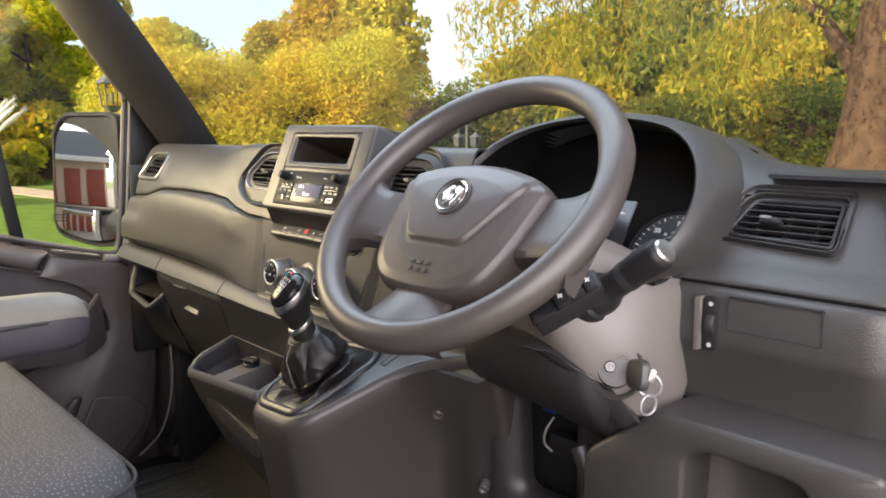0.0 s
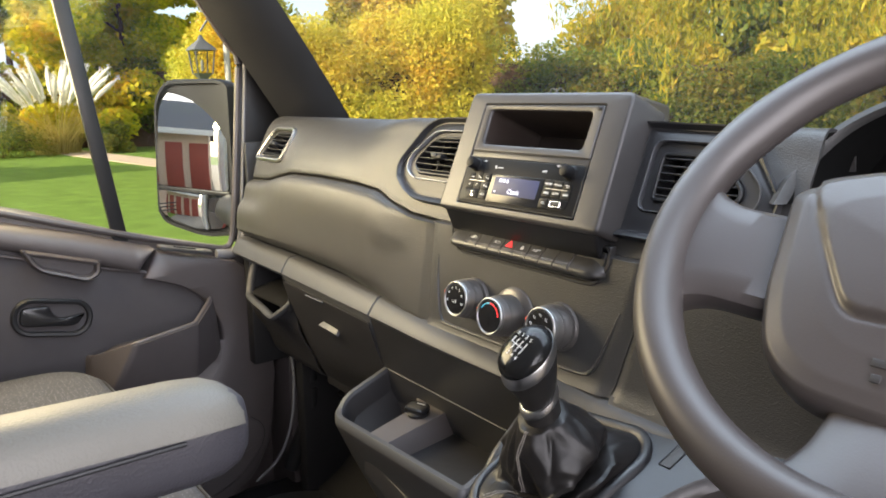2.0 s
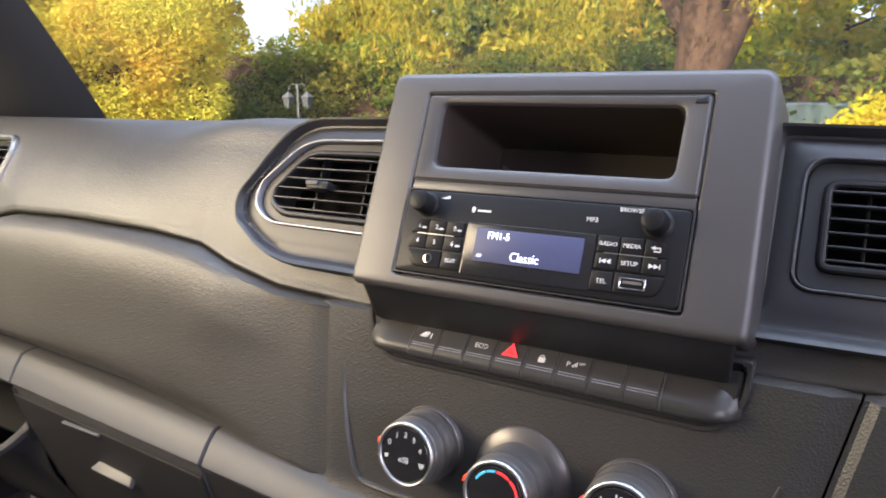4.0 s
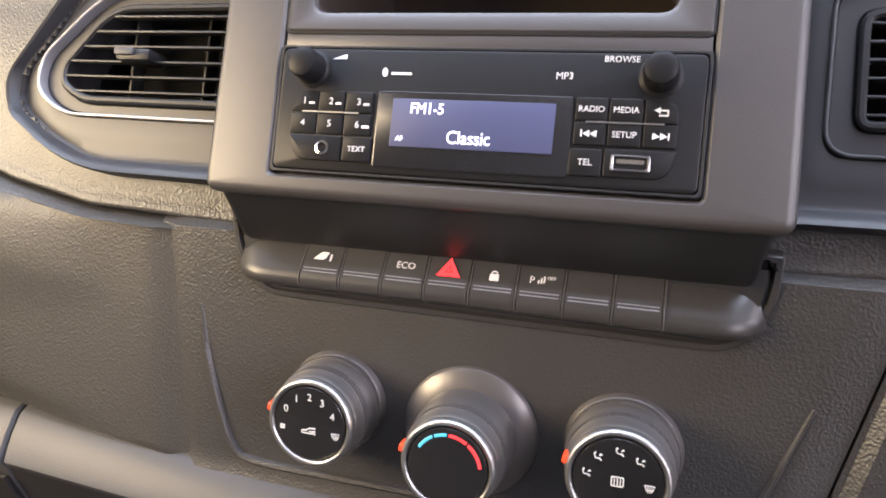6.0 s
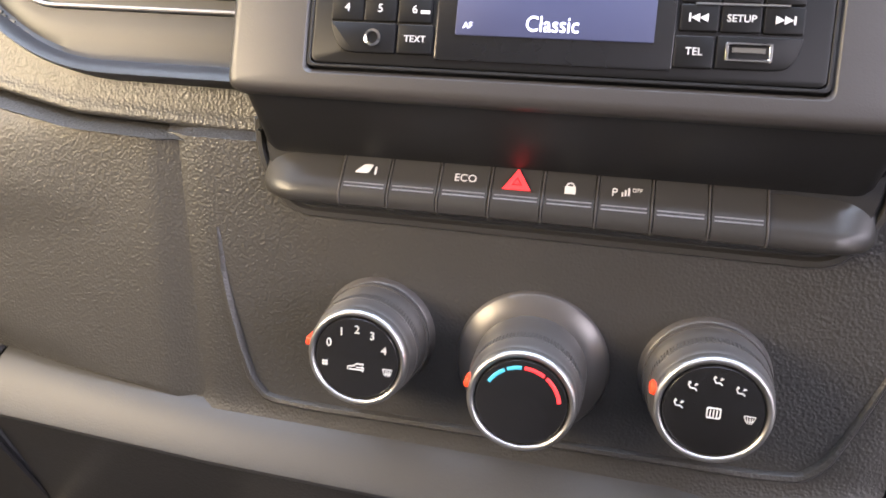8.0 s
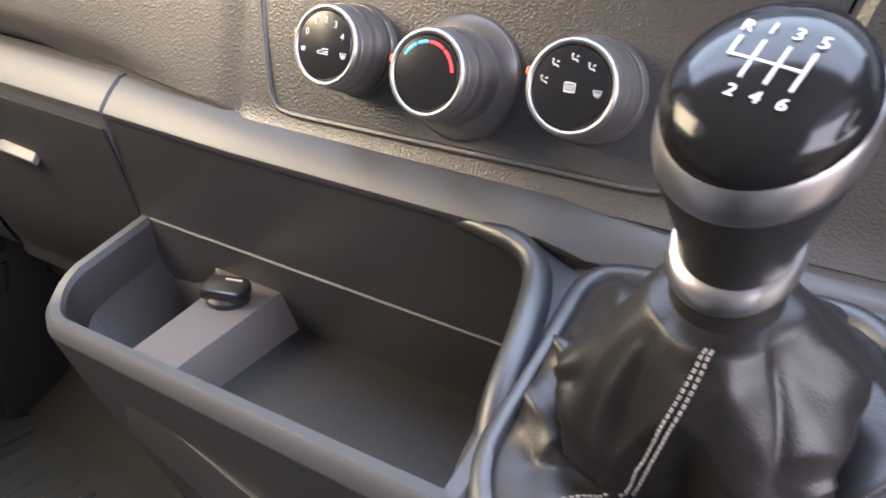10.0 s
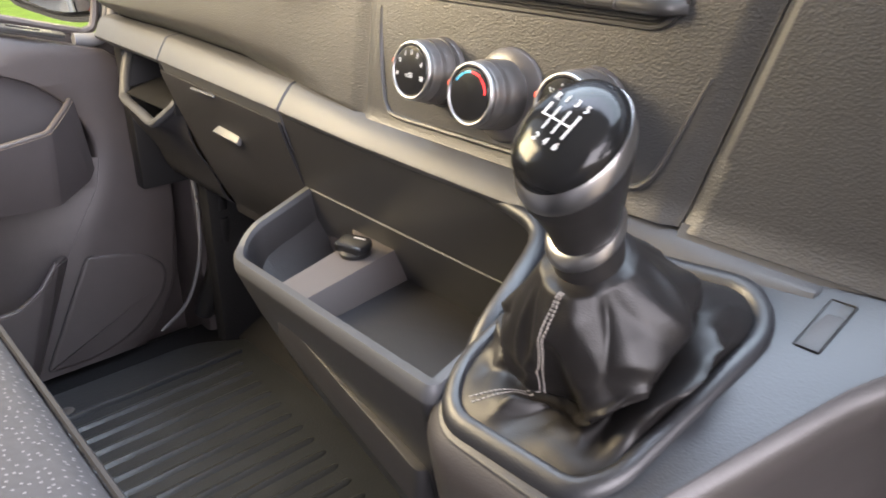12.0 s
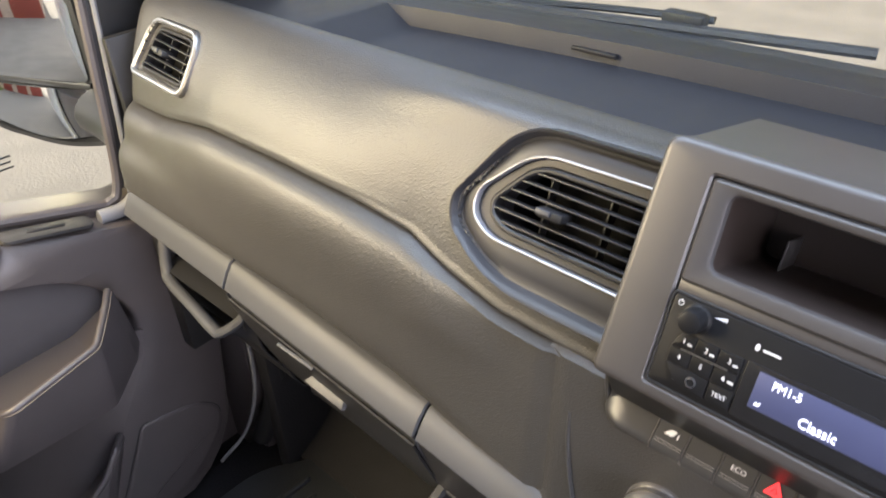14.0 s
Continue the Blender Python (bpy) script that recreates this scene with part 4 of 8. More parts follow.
for k in range(8):
    cx = -0.0735 + 0.02095 * k
    low = 0.0016 * max(0.0, cx) / 0.1
    bt = part("push_button", rings([[(x, y + 0.003, z - 0.002) for x, y, z in ledge_profile(cx - 0.0098)[1:8]]] + [[(x, y - 0.0008, z + 0.0005) for x, y, z in ledge_profile(cx + d)[1:8]] for d in (-0.0096, -0.0088, 0.0, 0.0088, 0.0096)] + [[(x, y + 0.003, z - 0.002) for x, y, z in ledge_profile(cx + 0.0098)[1:8]]]), STRIPM, strip, "black push button")
    IM_ = Matrix.Translation((0, 0, -low)) @ ICON
    for ty in (-0.0056, -0.0072):
        part("tread_line", moved(box(0.0172, 0.0005, 0.0005, 0), IM_ @ pose(cx, ty, 0.0010)), DARKSAT, bt)
    ZB = 0.0011
    if k == 2:
        lettering("ECO", 0.0046, WHITEINK, bt, IM_ @ pose(cx, 0.0004, ZB))
    if k == 5:
        lettering("P", 0.0046, WHITEINK, bt, IM_ @ pose(cx - 0.004, 0.0002, ZB))
        lettering("OFF", 0.0022, WHITEINK, bt, IM_ @ pose(cx + 0.0045, 0.0016, ZB))
        for j in range(3):
            bar(cx - 0.001 + 0.0012 * j, -0.0004 + 0.0006 * j, 0.0007, 0.0016 + 0.0008 * j, par=bt, zz=ZB, m=IM_)
    if k == 3:
        T = [(-0.0056, -0.0034), (0.0056, -0.0034), (0.0, 0.0056)]
        part("warning_triangle", moved(bezel(T, [(-0.0022, -0.0016), (0.0022, -0.0016), (0, 0.0020)], 0, 0.0005, 0.0001), IM_ @ pose(cx, 0.0006, ZB)), REDINK, bt, "red hazard warning triangle")
        part("warning_triangle", moved(slab([(-0.0014, -0.0011), (0.0014, -0.0011), (0, 0.0012)], 0, 0.0005, 0.0001), IM_ @ pose(cx, 0.0006, ZB)), REDINK, bt)
    if k == 4:
        bar(cx, -0.0008, 0.0042, 0.0032, par=bt, zz=ZB, m=IM_)
        part("mark", moved(tube([(0.0014 * math.cos(a), 0.0014 * math.sin(a) + 0.0008, 0) for a in np.linspace(0, math.pi, 9)], 0.0003, 6), IM_ @ pose(cx, 0, ZB)), WHITEINK, bt)
    if k == 0:
        part("mark", moved(slab(rounded([(-0.005, -0.001), (0.001, -0.001), (0.003, 0.003), (-0.001, 0.003)], 0.001, 3), 0, 0.0004, 0.0001), IM_ @ pose(cx, 0.0, ZB)), WHITEINK, bt)
        bar(cx + 0.004, 0.0004, 0.0008, 0.0034, par=bt, zz=ZB, m=IM_)

# ---- heater knobs ----
heater = thing("heater_controls", (0, -0.02, 1.43), "three round heater knobs with silver rims and orange pointers", "heater controls")


def heater_knob(x, z, base, rr, h):
    m = face(x, -0.0135, z, 9)
    kb = part("heater_knob", moved(lathe([(rr * 1.20, 0.003), (rr * 1.21, 0.008), (rr * 1.19, h - 0.017), (rr * 1.15, h - 0.0155), (rr * 1.145, h - 0.0105), (rr * 1.13, h - 0.0098), (rr * 1.115, h - 0.006), (rr * 1.085, h - 0.0035), (rr * 1.04, h - 0.002)], 56), m), DARKSAT, heater, "satin silver-grey turning knob")
    part("skirt", moved(lathe([(base + 0.001, -0.004), (base + 0.001, 0.0005), (base, 0.002), (base * 0.985, 0.0036), (base * 0.96, 0.0042), (rr * 1.24, 0.0088), (rr * 1.10, 0.0088)], 56), m), SKIRTM, kb, "dark grey base ring")
    rim = [(rr * (1.0 + 0.088 * math.cos(t)), h - 0.0026 + 0.0034 * math.sin(t)) for t in np.linspace(-0.25, math.pi + 0.1, 11)]
    part("silver_rim", moved(lathe(rim + [(0.001, h - 0.003)], 56), m), RIMM, kb, "bright silver rim")
    fc = part("dial_face", moved(lathe([(rr * 0.925, h - 0.0022), (rr * 0.91, h - 0.0004), (rr * 0.88, h + 0.0002), (rr * 0.6, h + 0.0008), (0.0001, h + 0.0011)], 44), m), GLOSS, kb, "glossy black dial face")
    rib = []
    for j in range(96):
        a = 2 * math.pi * j / 96
        rib.append(moved(box(0.0006, 0.0007, 0.0046, 0), Matrix.Rotation(a, 4, "Z") @ Matrix.Translation((rr * 1.148, 0, h - 0.0130))))
    part("grip_ribs", moved(joined(*rib), m), DARKSAT, kb)
    part("pointer", moved(box(0.0034, 0.0042, 0.0070, 0.0012), m @ pose(0, 0, 0, 0, 0, 168) @ pose(rr * 1.09, 0, h - 0.0042)), ORANGE, kb, "orange pointer")
    return kb, m, h


k1, m1, h1 = heater_knob(-0.0695, 1.4490, 0.0252, 0.0200, 0.032)
for j, (ch, a) in enumerate((("0", 152), ("1", 118), ("2", 88), ("3", 58), ("4", 24))):
    lettering(ch, 0.0050, WHITEINK, k1, m1 @ pose(0.0132 * math.cos(radians(a)), 0.0132 * math.sin(radians(a)), h1 + 0.0011))


def line(pts, m, par, r=0.00024):
    return part("symbol", moved(tube([(x, y, 0) for x, y in pts], r, 5), m), WHITEINK, par)


def seated(cx, cy, par, m, zz, rot=0.0):
    """A little air-flow symbol: a bent line, a dot and a tick."""
    q = m @ pose(cx, cy, zz, 0, 0, rot)
    line([(-0.0016, 0.0008), (-0.0008, -0.0008), (0.0008, -0.0008), (0.0016, -0.0016)], q, par, 0.0003)
    line([(0.0006, 0.0004), (0.0018, 0.0010), (0.0010, 0.0012)], q, par)
    part("symbol", moved(lathe([(0.0005, 0), (0.0005, 0.0003), (0.0001, 0.0003)], 10), q @ pose(-0.0012, 0.0014, 0)), WHITEINK, par)


def demister(cx, cy, par, m, zz):
    """A windscreen outline with three rising lines."""
    q = m @ pose(cx, cy, zz)
    line([(-0.0020, 0.0012), (0.0020, 0.0012), (0.0013, -0.0008), (-0.0013, -0.0008), (-0.0020, 0.0012)], q, par)
    for dx in (-0.0008, 0.0, 0.0008):
        line([(dx, 0.0006), (dx + 0.0002, -0.0004), (dx, -0.0018)], q, par, 0.0002)


for k in range(4):
    a = radians(45 + 90 * k)
    part("symbol", moved(lathe([(0.0006, 0), (0.0006, 0.0003), (0.0001, 0.0003)], 10), m1 @ pose(-0.0135 + 0.0009 * math.cos(a), -0.003 + 0.0009 * math.sin(a), h1 + 0.0009)), WHITEINK, k1)
demister(0.0136, -0.004, k1, m1, h1 + 0.0009)
q1 = m1 @ pose(0.0002, -0.0035, h1 + 0.0013)
line([(-0.0036, -0.0008), (-0.0034, 0.0004), (-0.0012, 0.0006), (0.0002, 0.0018), (0.0034, 0.0018)], q1, k1, 0.0003)
line([(-0.0030, -0.0008), (0.0004, -0.0008)], q1, k1, 0.0003)
line([(0.0002, 0.0002), (0.0034, 0.0002), (0.0024, 0.0008)], q1, k1, 0.0003)
line([(0.0002, -0.0008), (0.0034, -0.0008), (0.0028, -0.0014)], q1, k1, 0.0003)
k2, m2, h2 = heater_knob(0.0, 1.4435, 0.0330, 0.0200, 0.040)
for a0, a1, mt in ((150, 118, BLUEINK), (114, 92, BLUEINK), (88, 56, REDINK), (52, 8, REDINK)):
    part("temperature_arc", moved(tube([(0.0148 * math.cos(radians(a)), 0.0148 * math.sin(radians(a)), h2 + 0.0005) for a in np.linspace(a0, a1, 10)], 0.0008, 6, flat=0.35), m2), mt, k2)
k3, m3, h3 = heater_knob(0.0715, 1.4475, 0.0260, 0.0205, 0.032)
for a, kind in ((172, 0), (132, 0), (90, 0), (50, 0), (-4, 1)):
    cx, cy = 0.0130 * math.cos(radians(a)), 0.0130 * math.sin(radians(a))
    if kind:
        demister(cx, cy, k3, m3, h3 + 0.0010)
    else:
        seated(cx, cy, k3, m3, h3 + 0.0010)
part("symbol", moved(bezel(rrect(0.0054, 0.0046, 0.0008, 3), rrect(0.0042, 0.0034, 0.0005, 3), 0, 0.0003, 0.0001), m3 @ pose(0, 0.0, h3 + 0.0013)), WHITEINK, k3)
for dx in (-0.0012, 0, 0.0012):
    bar(dx, -0.0004, 0.0005, 0.0034, par=k3, zz=h3 + 0.0014, m=m3)


# ---- gear console and tray ----
SIDEM = mat("console side plastic", (0.040, 0.036, 0.0345), 0.42, spec=0.55, bump=0.14, bump_scale=900, bump_kind="leather", vary=0.06, smudge=0.06)
console = thing("gear_console", (0.15, -0.05, FLOOR), "dark grey plastic gear lever console with open tray", "console")


def con_z(x, y):
    return 1.375 + 0.10 * x + 0.42 * y


CT = rounded([(0.080, 0.010), (0.083, -0.150), (0.108, -0.188), (0.204, -0.194), (0.229, -0.177), (0.283, -0.060), (0.343, -0.028), (0.405, -0.020), (0.405, 0.02)], [0.005, 0.03, 0.03, 0.02, 0.02, 0.04, 0.03, 0.01, 0.005], 6)


def con_loop(d, dz, cz=None, s=0.0, cx=0.24, cy=0.03):
    out = []
    for x, y in inset(CT, d):
        z = con_z(x, y) + dz if cz is None else cz
        out.append((x + (cx - x) * s, y + (cy - y) * s, z))
    return out


BF = rounded([(0.090, -0.040), (0.092, -0.152), (0.113, -0.179), (0.200, -0.182), (0.214, -0.166), (0.229, -0.064), (0.207, -0.039)], [0.022, 0.028, 0.022, 0.016, 0.016, 0.020, 0.016], 6)


def on_top(poly, dz):
    return [(x, y, con_z(x, y) + dz) for x, y in poly]


def con_low(dz):
    """The console's skirt, dz below its top edge: it draws in as it goes down."""
    out = []
    for x, y in inset(CT, -0.0025):
        k = float(np.interp(x, [0.12, 0.20, 0.285, 0.35], [0.16, 0.25, 0.70, 0.35]))
        e = max(0.0, dz - 0.012)
        out.append((x + (0.19 - x) * 0.9 * e * (1.0 if x < 0.19 else 0.3), y + k * min(e, 0.10) + 0.10 * max(0.0, e - 0.10), max(FLOOR, con_z(x, y) - dz)))
    return out


part("console_body", rings([con_low(d) for d in (0.60, 0.40, 0.25, 0.16, 0.12, 0.08, 0.05, 0.03)] + [con_loop(-0.0025, -0.010), con_loop(0.0, -0.003), con_loop(0.004, 0.0)], False, False), SIDEM, console, "moulded console housing")
part("gear_plate", rings([con_loop(0.0025, -0.0030), con_loop(0.0035, 0.0002), con_loop(0.0045, 0.0006)]), DECKM, console, "smooth plate round the gear lever")
part("gaiter_frame", rings([on_top(inset(BF, -0.003), -0.004), on_top(inset(BF, -0.003), 0.0025), on_top(inset(BF, -0.0015), 0.0055), on_top(inset(BF, 0.001), 0.0072), on_top(inset(BF, 0.0035), 0.0076), on_top(inset(BF, 0.006), 0.0064), on_top(inset(BF, 0.0078), 0.0035), on_top(inset(BF, 0.010), -0.010)], False, False), DECKM, console, "smooth rounded frame round the gaiter")
part("gaiter_floor", rings([on_top(inset(BF, 0.008), -0.020), on_top(inset(BF, 0.012), -0.018)]), LEATHER, console)
# ticket clip
TC = Matrix.Translation((0.2465, -0.0495, con_z(0.2465, -0.0495) + 0.0005)) @ pose(0, 0, 0, math.degrees(math.atan(0.42)), -5.5, -7)
part("clip_recess", moved(bezel(rrect(0.0135, 0.036, 0.001, 2), rrect(0.0118, 0.0342, 0.0008, 2), -0.002, 0.0012, 0.0004), TC), BLACK, console)
part("clip_plate", moved(slab(rrect(0.0114, 0.025, 0.0008, 2, 0, -0.0044), -0.001, 0.0003, 0.0003), TC), LIGHTTRIM, console, "pale little clip")
part("clip_label", moved(slab(rrect(0.0114, 0.007, 0.0004, 2, 0, 0.0132), -0.001, 0.0002, 0.0002), TC), TRIM, console)
# screws
for sx, sy, sz, rz in ((0.3005, -0.0150, 1.3035, 36), (0.371, 0.002, 1.216, 26)):
    sm = face(sx, sy, sz, -24, rz)
    sc = part("screw", moved(lathe([(0.0078, -0.012), (0.0078, 0.0008), (0.0070, 0.0016), (0.0056, 0.0012), (0.0044, -0.0012), (0.0026, -0.0012), (0.0022, 0.0004), (0.0001, 0.0004)], 24), sm), SKIRTM, console, "recessed metal screw")

# tray: rim, bowl inside, shell outside
TR = rounded([(-0.287, 0.035), (-0.277, -0.093), (-0.245, -0.118), (0.097, -0.1745), (0.097, 0.03)], [0.006, 0.035, 0.03, 0.01, 0.03], 7)


def tray_z(x, y):
    w = float(np.interp(y, [-0.10, -0.012], [0.0, 1.0]))
    return float(np.interp(x, [-0.285, -0.24, 0.09], [1.262, 1.262, 1.320])) * (1 - w) + w * float(np.interp(x, [-0.28, 0.02, 0.075], [1.308, 1.304, 1.375]))


def tloop(d, dz):
    return [(x, y, tray_z(x, y) + dz) for x, y in inset(TR, d)]


def tflat(d, z, sx=1.0, sy=1.0, ox=0.0, oy=0.0):
    return [(0.09 + (x - 0.09) * sx + ox, -0.012 + (y + 0.012) * sy + oy, z) for x, y in inset(TR, d)]


TRAYIN = mat("warm grey tray plastic", (0.0780, 0.0689, 0.0663), 0.5, bump=0.15, bump_scale=900, bump_kind="leather", vary=0.06)
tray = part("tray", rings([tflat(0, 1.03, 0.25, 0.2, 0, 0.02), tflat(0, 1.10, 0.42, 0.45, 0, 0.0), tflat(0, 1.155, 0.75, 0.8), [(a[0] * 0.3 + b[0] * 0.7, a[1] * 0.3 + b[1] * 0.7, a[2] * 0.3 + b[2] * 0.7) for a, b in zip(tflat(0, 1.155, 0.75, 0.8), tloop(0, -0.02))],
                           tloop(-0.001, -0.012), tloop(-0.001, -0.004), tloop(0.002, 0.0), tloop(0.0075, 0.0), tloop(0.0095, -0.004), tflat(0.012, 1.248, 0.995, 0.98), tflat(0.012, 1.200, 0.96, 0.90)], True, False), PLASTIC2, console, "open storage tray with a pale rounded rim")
part("tray_rim", rings([tloop(-0.0016, -0.010), tloop(-0.0016, -0.003), tloop(0.0012, 0.0012), tloop(0.0078, 0.0012), tloop(0.0102, -0.004)], False, False), LIGHTTRIM, tray, "paler rim over the tray edge")
part("tray_floor", slab(rounded([(-0.152, 0.036), (-0.160, -0.124), (0.078, -0.166), (0.078, 0.030)], [0.002, 0.002, 0.01, 0.02], 6), 1.215, 1.2435, 0.001), PLASTIC2, tray)
part("pocket_floor", slab(rounded([(-0.266, 0.036), (-0.258, -0.078), (-0.235, -0.096), (-0.15, -0.108), (-0.15, 0.036)], [0.004, 0.03, 0.03, 0.002, 0.002], 6), 1.200, 1.206, 0.001), BLACK, tray, "dark pocket beside the step")
st_rows = []
left_ = spline([(-0.160, -0.126), (-0.176, -0.055), (-0.186, -0.024), (-0.204, -0.008), (-0.226, -0.003), (-0.252, -0.002), (-0.278, -0.001)], 24)
for k, (lx, ly) in enumerate(left_):
    f = min(1.0, k / 15)
    rx_, ry_ = -0.1205 - 0.0205 * f, -0.128 + 0.144 * f
    if k > 15:
        rx_, ry_ = -0.141 - 0.139 * (k - 15) / 8, 0.016
    lz, rz_ = 1.2678 + 0.06 * (ly + 0.1), 1.2678 + 0.06 * (ry_ + 0.1)
    st_rows.append([(lx, max(ly, -0.104), 1.203), (lx, ly, lz - 0.001), (lx + 0.0008, ly + 0.0006, lz), (rx_ - 0.001, ry_, rz_), (rx_, ry_, rz_ - 0.001), (rx_ + (0.011 if k <= 15 else 0.0), ry_, 1.241)])
part("tray_step", sheet(st_rows), TRAYIN, tray, "raised step with a power socket")
plug = thing("power_socket_cap", (-0.160, -0.035, 1.270), "black power socket cap on the tray step", "socket cap")
PM = Matrix.Translation((-0.160, -0.037, 1.2725)) @ pose(0, 0, 0, 8, 0, 20)
part("cap_base", moved(lathe([(0.0150, 0), (0.0150, 0.004), (0.013, 0.006), (0.0001, 0.006)], 28), PM), BLACK, plug)
part("cap_lid", moved(slab(rounded([(-0.017, -0.011), (0.013, -0.012), (0.017, 0.0), (0.013, 0.012), (-0.017, 0.011)], 0.006, 4), 0.005, 0.0125, 0.003), PM), GLOSS, plug)
part("lid_mark", moved(box(0.012, 0.0014, 0.0006, 0), PM @ pose(0.003, 0.005, 0.0128)), SILVERP, plug)

part("floor_line", tube([(x, -0.0100 - 0.012 * (x + 0.27) / 0.34, 1.2965 + 0.004 * (x + 0.27) / 0.34) for x in np.linspace(-0.272, 0.070, 12)], 0.0014, 6), LIGHTTRIM, tray, "fine moulded line along the back of the tray")
bead = spline([(-0.01, -0.030, 1.378), (0.036, -0.0425, 1.380), (0.056, -0.0465, 1.3785), (0.069, -0.054, 1.374), (0.077, -0.068, 1.367), (0.083, -0.092, 1.355), (0.088, -0.122, 1.336), (0.098, -0.150, 1.306)], 36)
part("tray_bead", tube([(x, y, z - 0.005) for x, y, z in bead], [0.0035 + 0.0030 * min(1.0, k / 8) + 0.0015 * min(1.0, max(0, k - 12) / 10) for k in range(36)], 12), DECKM, console, "rounded edge between tray and gear plate")

ledge = []
for k, (x, y, z) in enumerate(bead):
    if x > 0.046:
        ox, oy = max(0.0945, x + 0.008), y - 0.004 * max(0.0, 1 - (-y - 0.04) / 0.03)
        oz = con_z(ox, oy) + 0.0015
        ledge.append([(x - 0.002, y, z - 0.006), (x - 0.001, y, z - 0.002), (x + 0.002, y, z + 0.0012), (x + 0.3 * (ox - x), y + 0.3 * (oy - y), z + 0.25 * (oz - z) + 0.001), (x + 0.6 * (ox - x), y + 0.6 * (oy - y), z + 0.62 * (oz - z) + 0.001), (ox, oy, oz), (ox + 0.006, oy, oz - 0.003)])
part("tray_ledge", sheet(ledge), DECKM, console, "smooth ledge between tray and gaiter")

# ---- gear lever ----
KNOBM = mat("knob plastic", (0.016, 0.015, 0.0145), 0.42, spec=0.30, bump=0.1, bump_scale=1200, vary=0.08)
gear = thing("gear_lever", (0.165, -0.115, 1.34), "six-speed gear lever with silver band, black knob and leather gaiter", "gear lever")
GT, GB = Vector((0.1675, -0.1655, 1.4935)), Vector((0.1655, -0.1400, 1.4265))
GZ = (GT - GB).normalized()
GX = (Vector((1, -0.28, 0)) - GZ * GZ.dot(Vector((1, -0.28, 0)))).normalized()
GY = GZ.cross(GX)
GM = Matrix(((GX.x, GY.x, GZ.x, GB.x), (GX.y, GY.y, GZ.y, GB.y), (GX.z, GY.z, GZ.z, GB.z), (0, 0, 0, 1)))


def egg(rows, n=40):
    """Rows of radius, height, slope back to the driver, shift of the middle."""
    return [[(r * math.cos(t), sh + r * math.sin(t), z + sl * r * math.sin(t)) for t in (2 * math.pi * k / n for k in range(n))] for r, z, sl, sh in rows]


# the knob: the top slopes back to the driver
SLOPE = 0.46
part("knob_body", moved(rings(egg([(0.0160, 0.004, 0.12, 0), (0.0172, 0.012, 0.12, 0), (0.0200, 0.021, 0.18, 0), (0.0230, 0.031, 0.28, 0), (0.0250, 0.038, 0.38, 0), (0.0258, 0.0435, 0.45, 0)])), GM), KNOBM, gear, "dark knob body")
part("silver_band", moved(rings(egg([(0.0258, 0.043, 0.45, 0), (0.0264, 0.0445, 0.45, 0), (0.0266, 0.0465, SLOPE, 0), (0.0261, 0.0530, SLOPE, 0), (0.0255, 0.0542, SLOPE, 0)])), GM), SATIN, gear, "satin silver band")
up_n = Vector((-SLOPE, 1.0)).normalized()
dome = [(0.0254 * f, 0.0535 + h * up_n.y, SLOPE, h * up_n.x) for f, h in ((1.0, 0.0), (0.985, 0.0035), (0.93, 0.0065), (0.82, 0.0092), (0.66, 0.0112), (0.45, 0.0126), (0.22, 0.0134), (0.01, 0.0136))]
cap = part("knob_cap", moved(rings(egg(dome)), GM), CAPM, gear, "glossy black cap with the shift pattern")
CM = GM @ Matrix.Translation((0.0005, up_n.x * 0.0136, 0.0535 + up_n.y * 0.0136)) @ pose(0, 0, 0, math.degrees(math.atan(SLOPE)))
for gx in (-0.0036, 0.0026, 0.0088):
    part("shift_line", moved(box(0.0006, 0.0116, 0.0006, 0), CM @ pose(gx, 0, -0.0001)), WHITEINK, cap)
part("shift_line", moved(box(0.0130, 0.0006, 0.0006, 0), CM @ pose(0.0026, 0, -0.0001)), WHITEINK, cap)
part("shift_line", moved(box(0.0006, 0.0062, 0.0006, 0), CM @ pose(-0.0096, 0.0027, -0.0004)), WHITEINK, cap)
part("shift_line", moved(box(0.0066, 0.0006, 0.0006, 0), CM @ pose(-0.0066, 0.0, -0.0002)), WHITEINK, cap)
for ch, gx, gy in (("R", -0.0098, 0.0092), ("1", -0.0036, 0.0098), ("3", 0.0026, 0.0098), ("5", 0.0088, 0.0094), ("2", -0.0036, -0.0098), ("4", 0.0026, -0.0098), ("6", 0.0088, -0.0094)):
    lettering(ch, 0.0050, WHITEINK, cap, CM @ pose(gx, gy, 0.0003 - 5.0 * (gx * gx + gy * gy)))
part("collar", moved(rings(egg([(0.0170, -0.022, 0.1, 0), (0.0172, -0.002, 0.25, 0), (0.0165, 0.004, 0.3, 0)])), GM), KNOBM, gear, "grey lift collar with a silver edge")
part("collar_edge", moved(rings(egg([(0.0165, 0.000, 0.38, 0), (0.0190, 0.0015, 0.42, 0), (0.0192, 0.0040, 0.45, 0), (0.0180, 0.0075, 0.45, 0), (0.0155, 0.008, 0.40, 0)])), GM), SATIN, gear, "bright slanted collar edge")

# gaiter: cloth lofted from the frame to the collar, with folds
NB = 150
bf = inset(BF, 0.007)
lens = [0.0]
for i in range(len(bf)):
    lens.append(lens[-1] + (Vector(bf[(i + 1) % len(bf)]) - Vector(bf[i])).length)
base = []
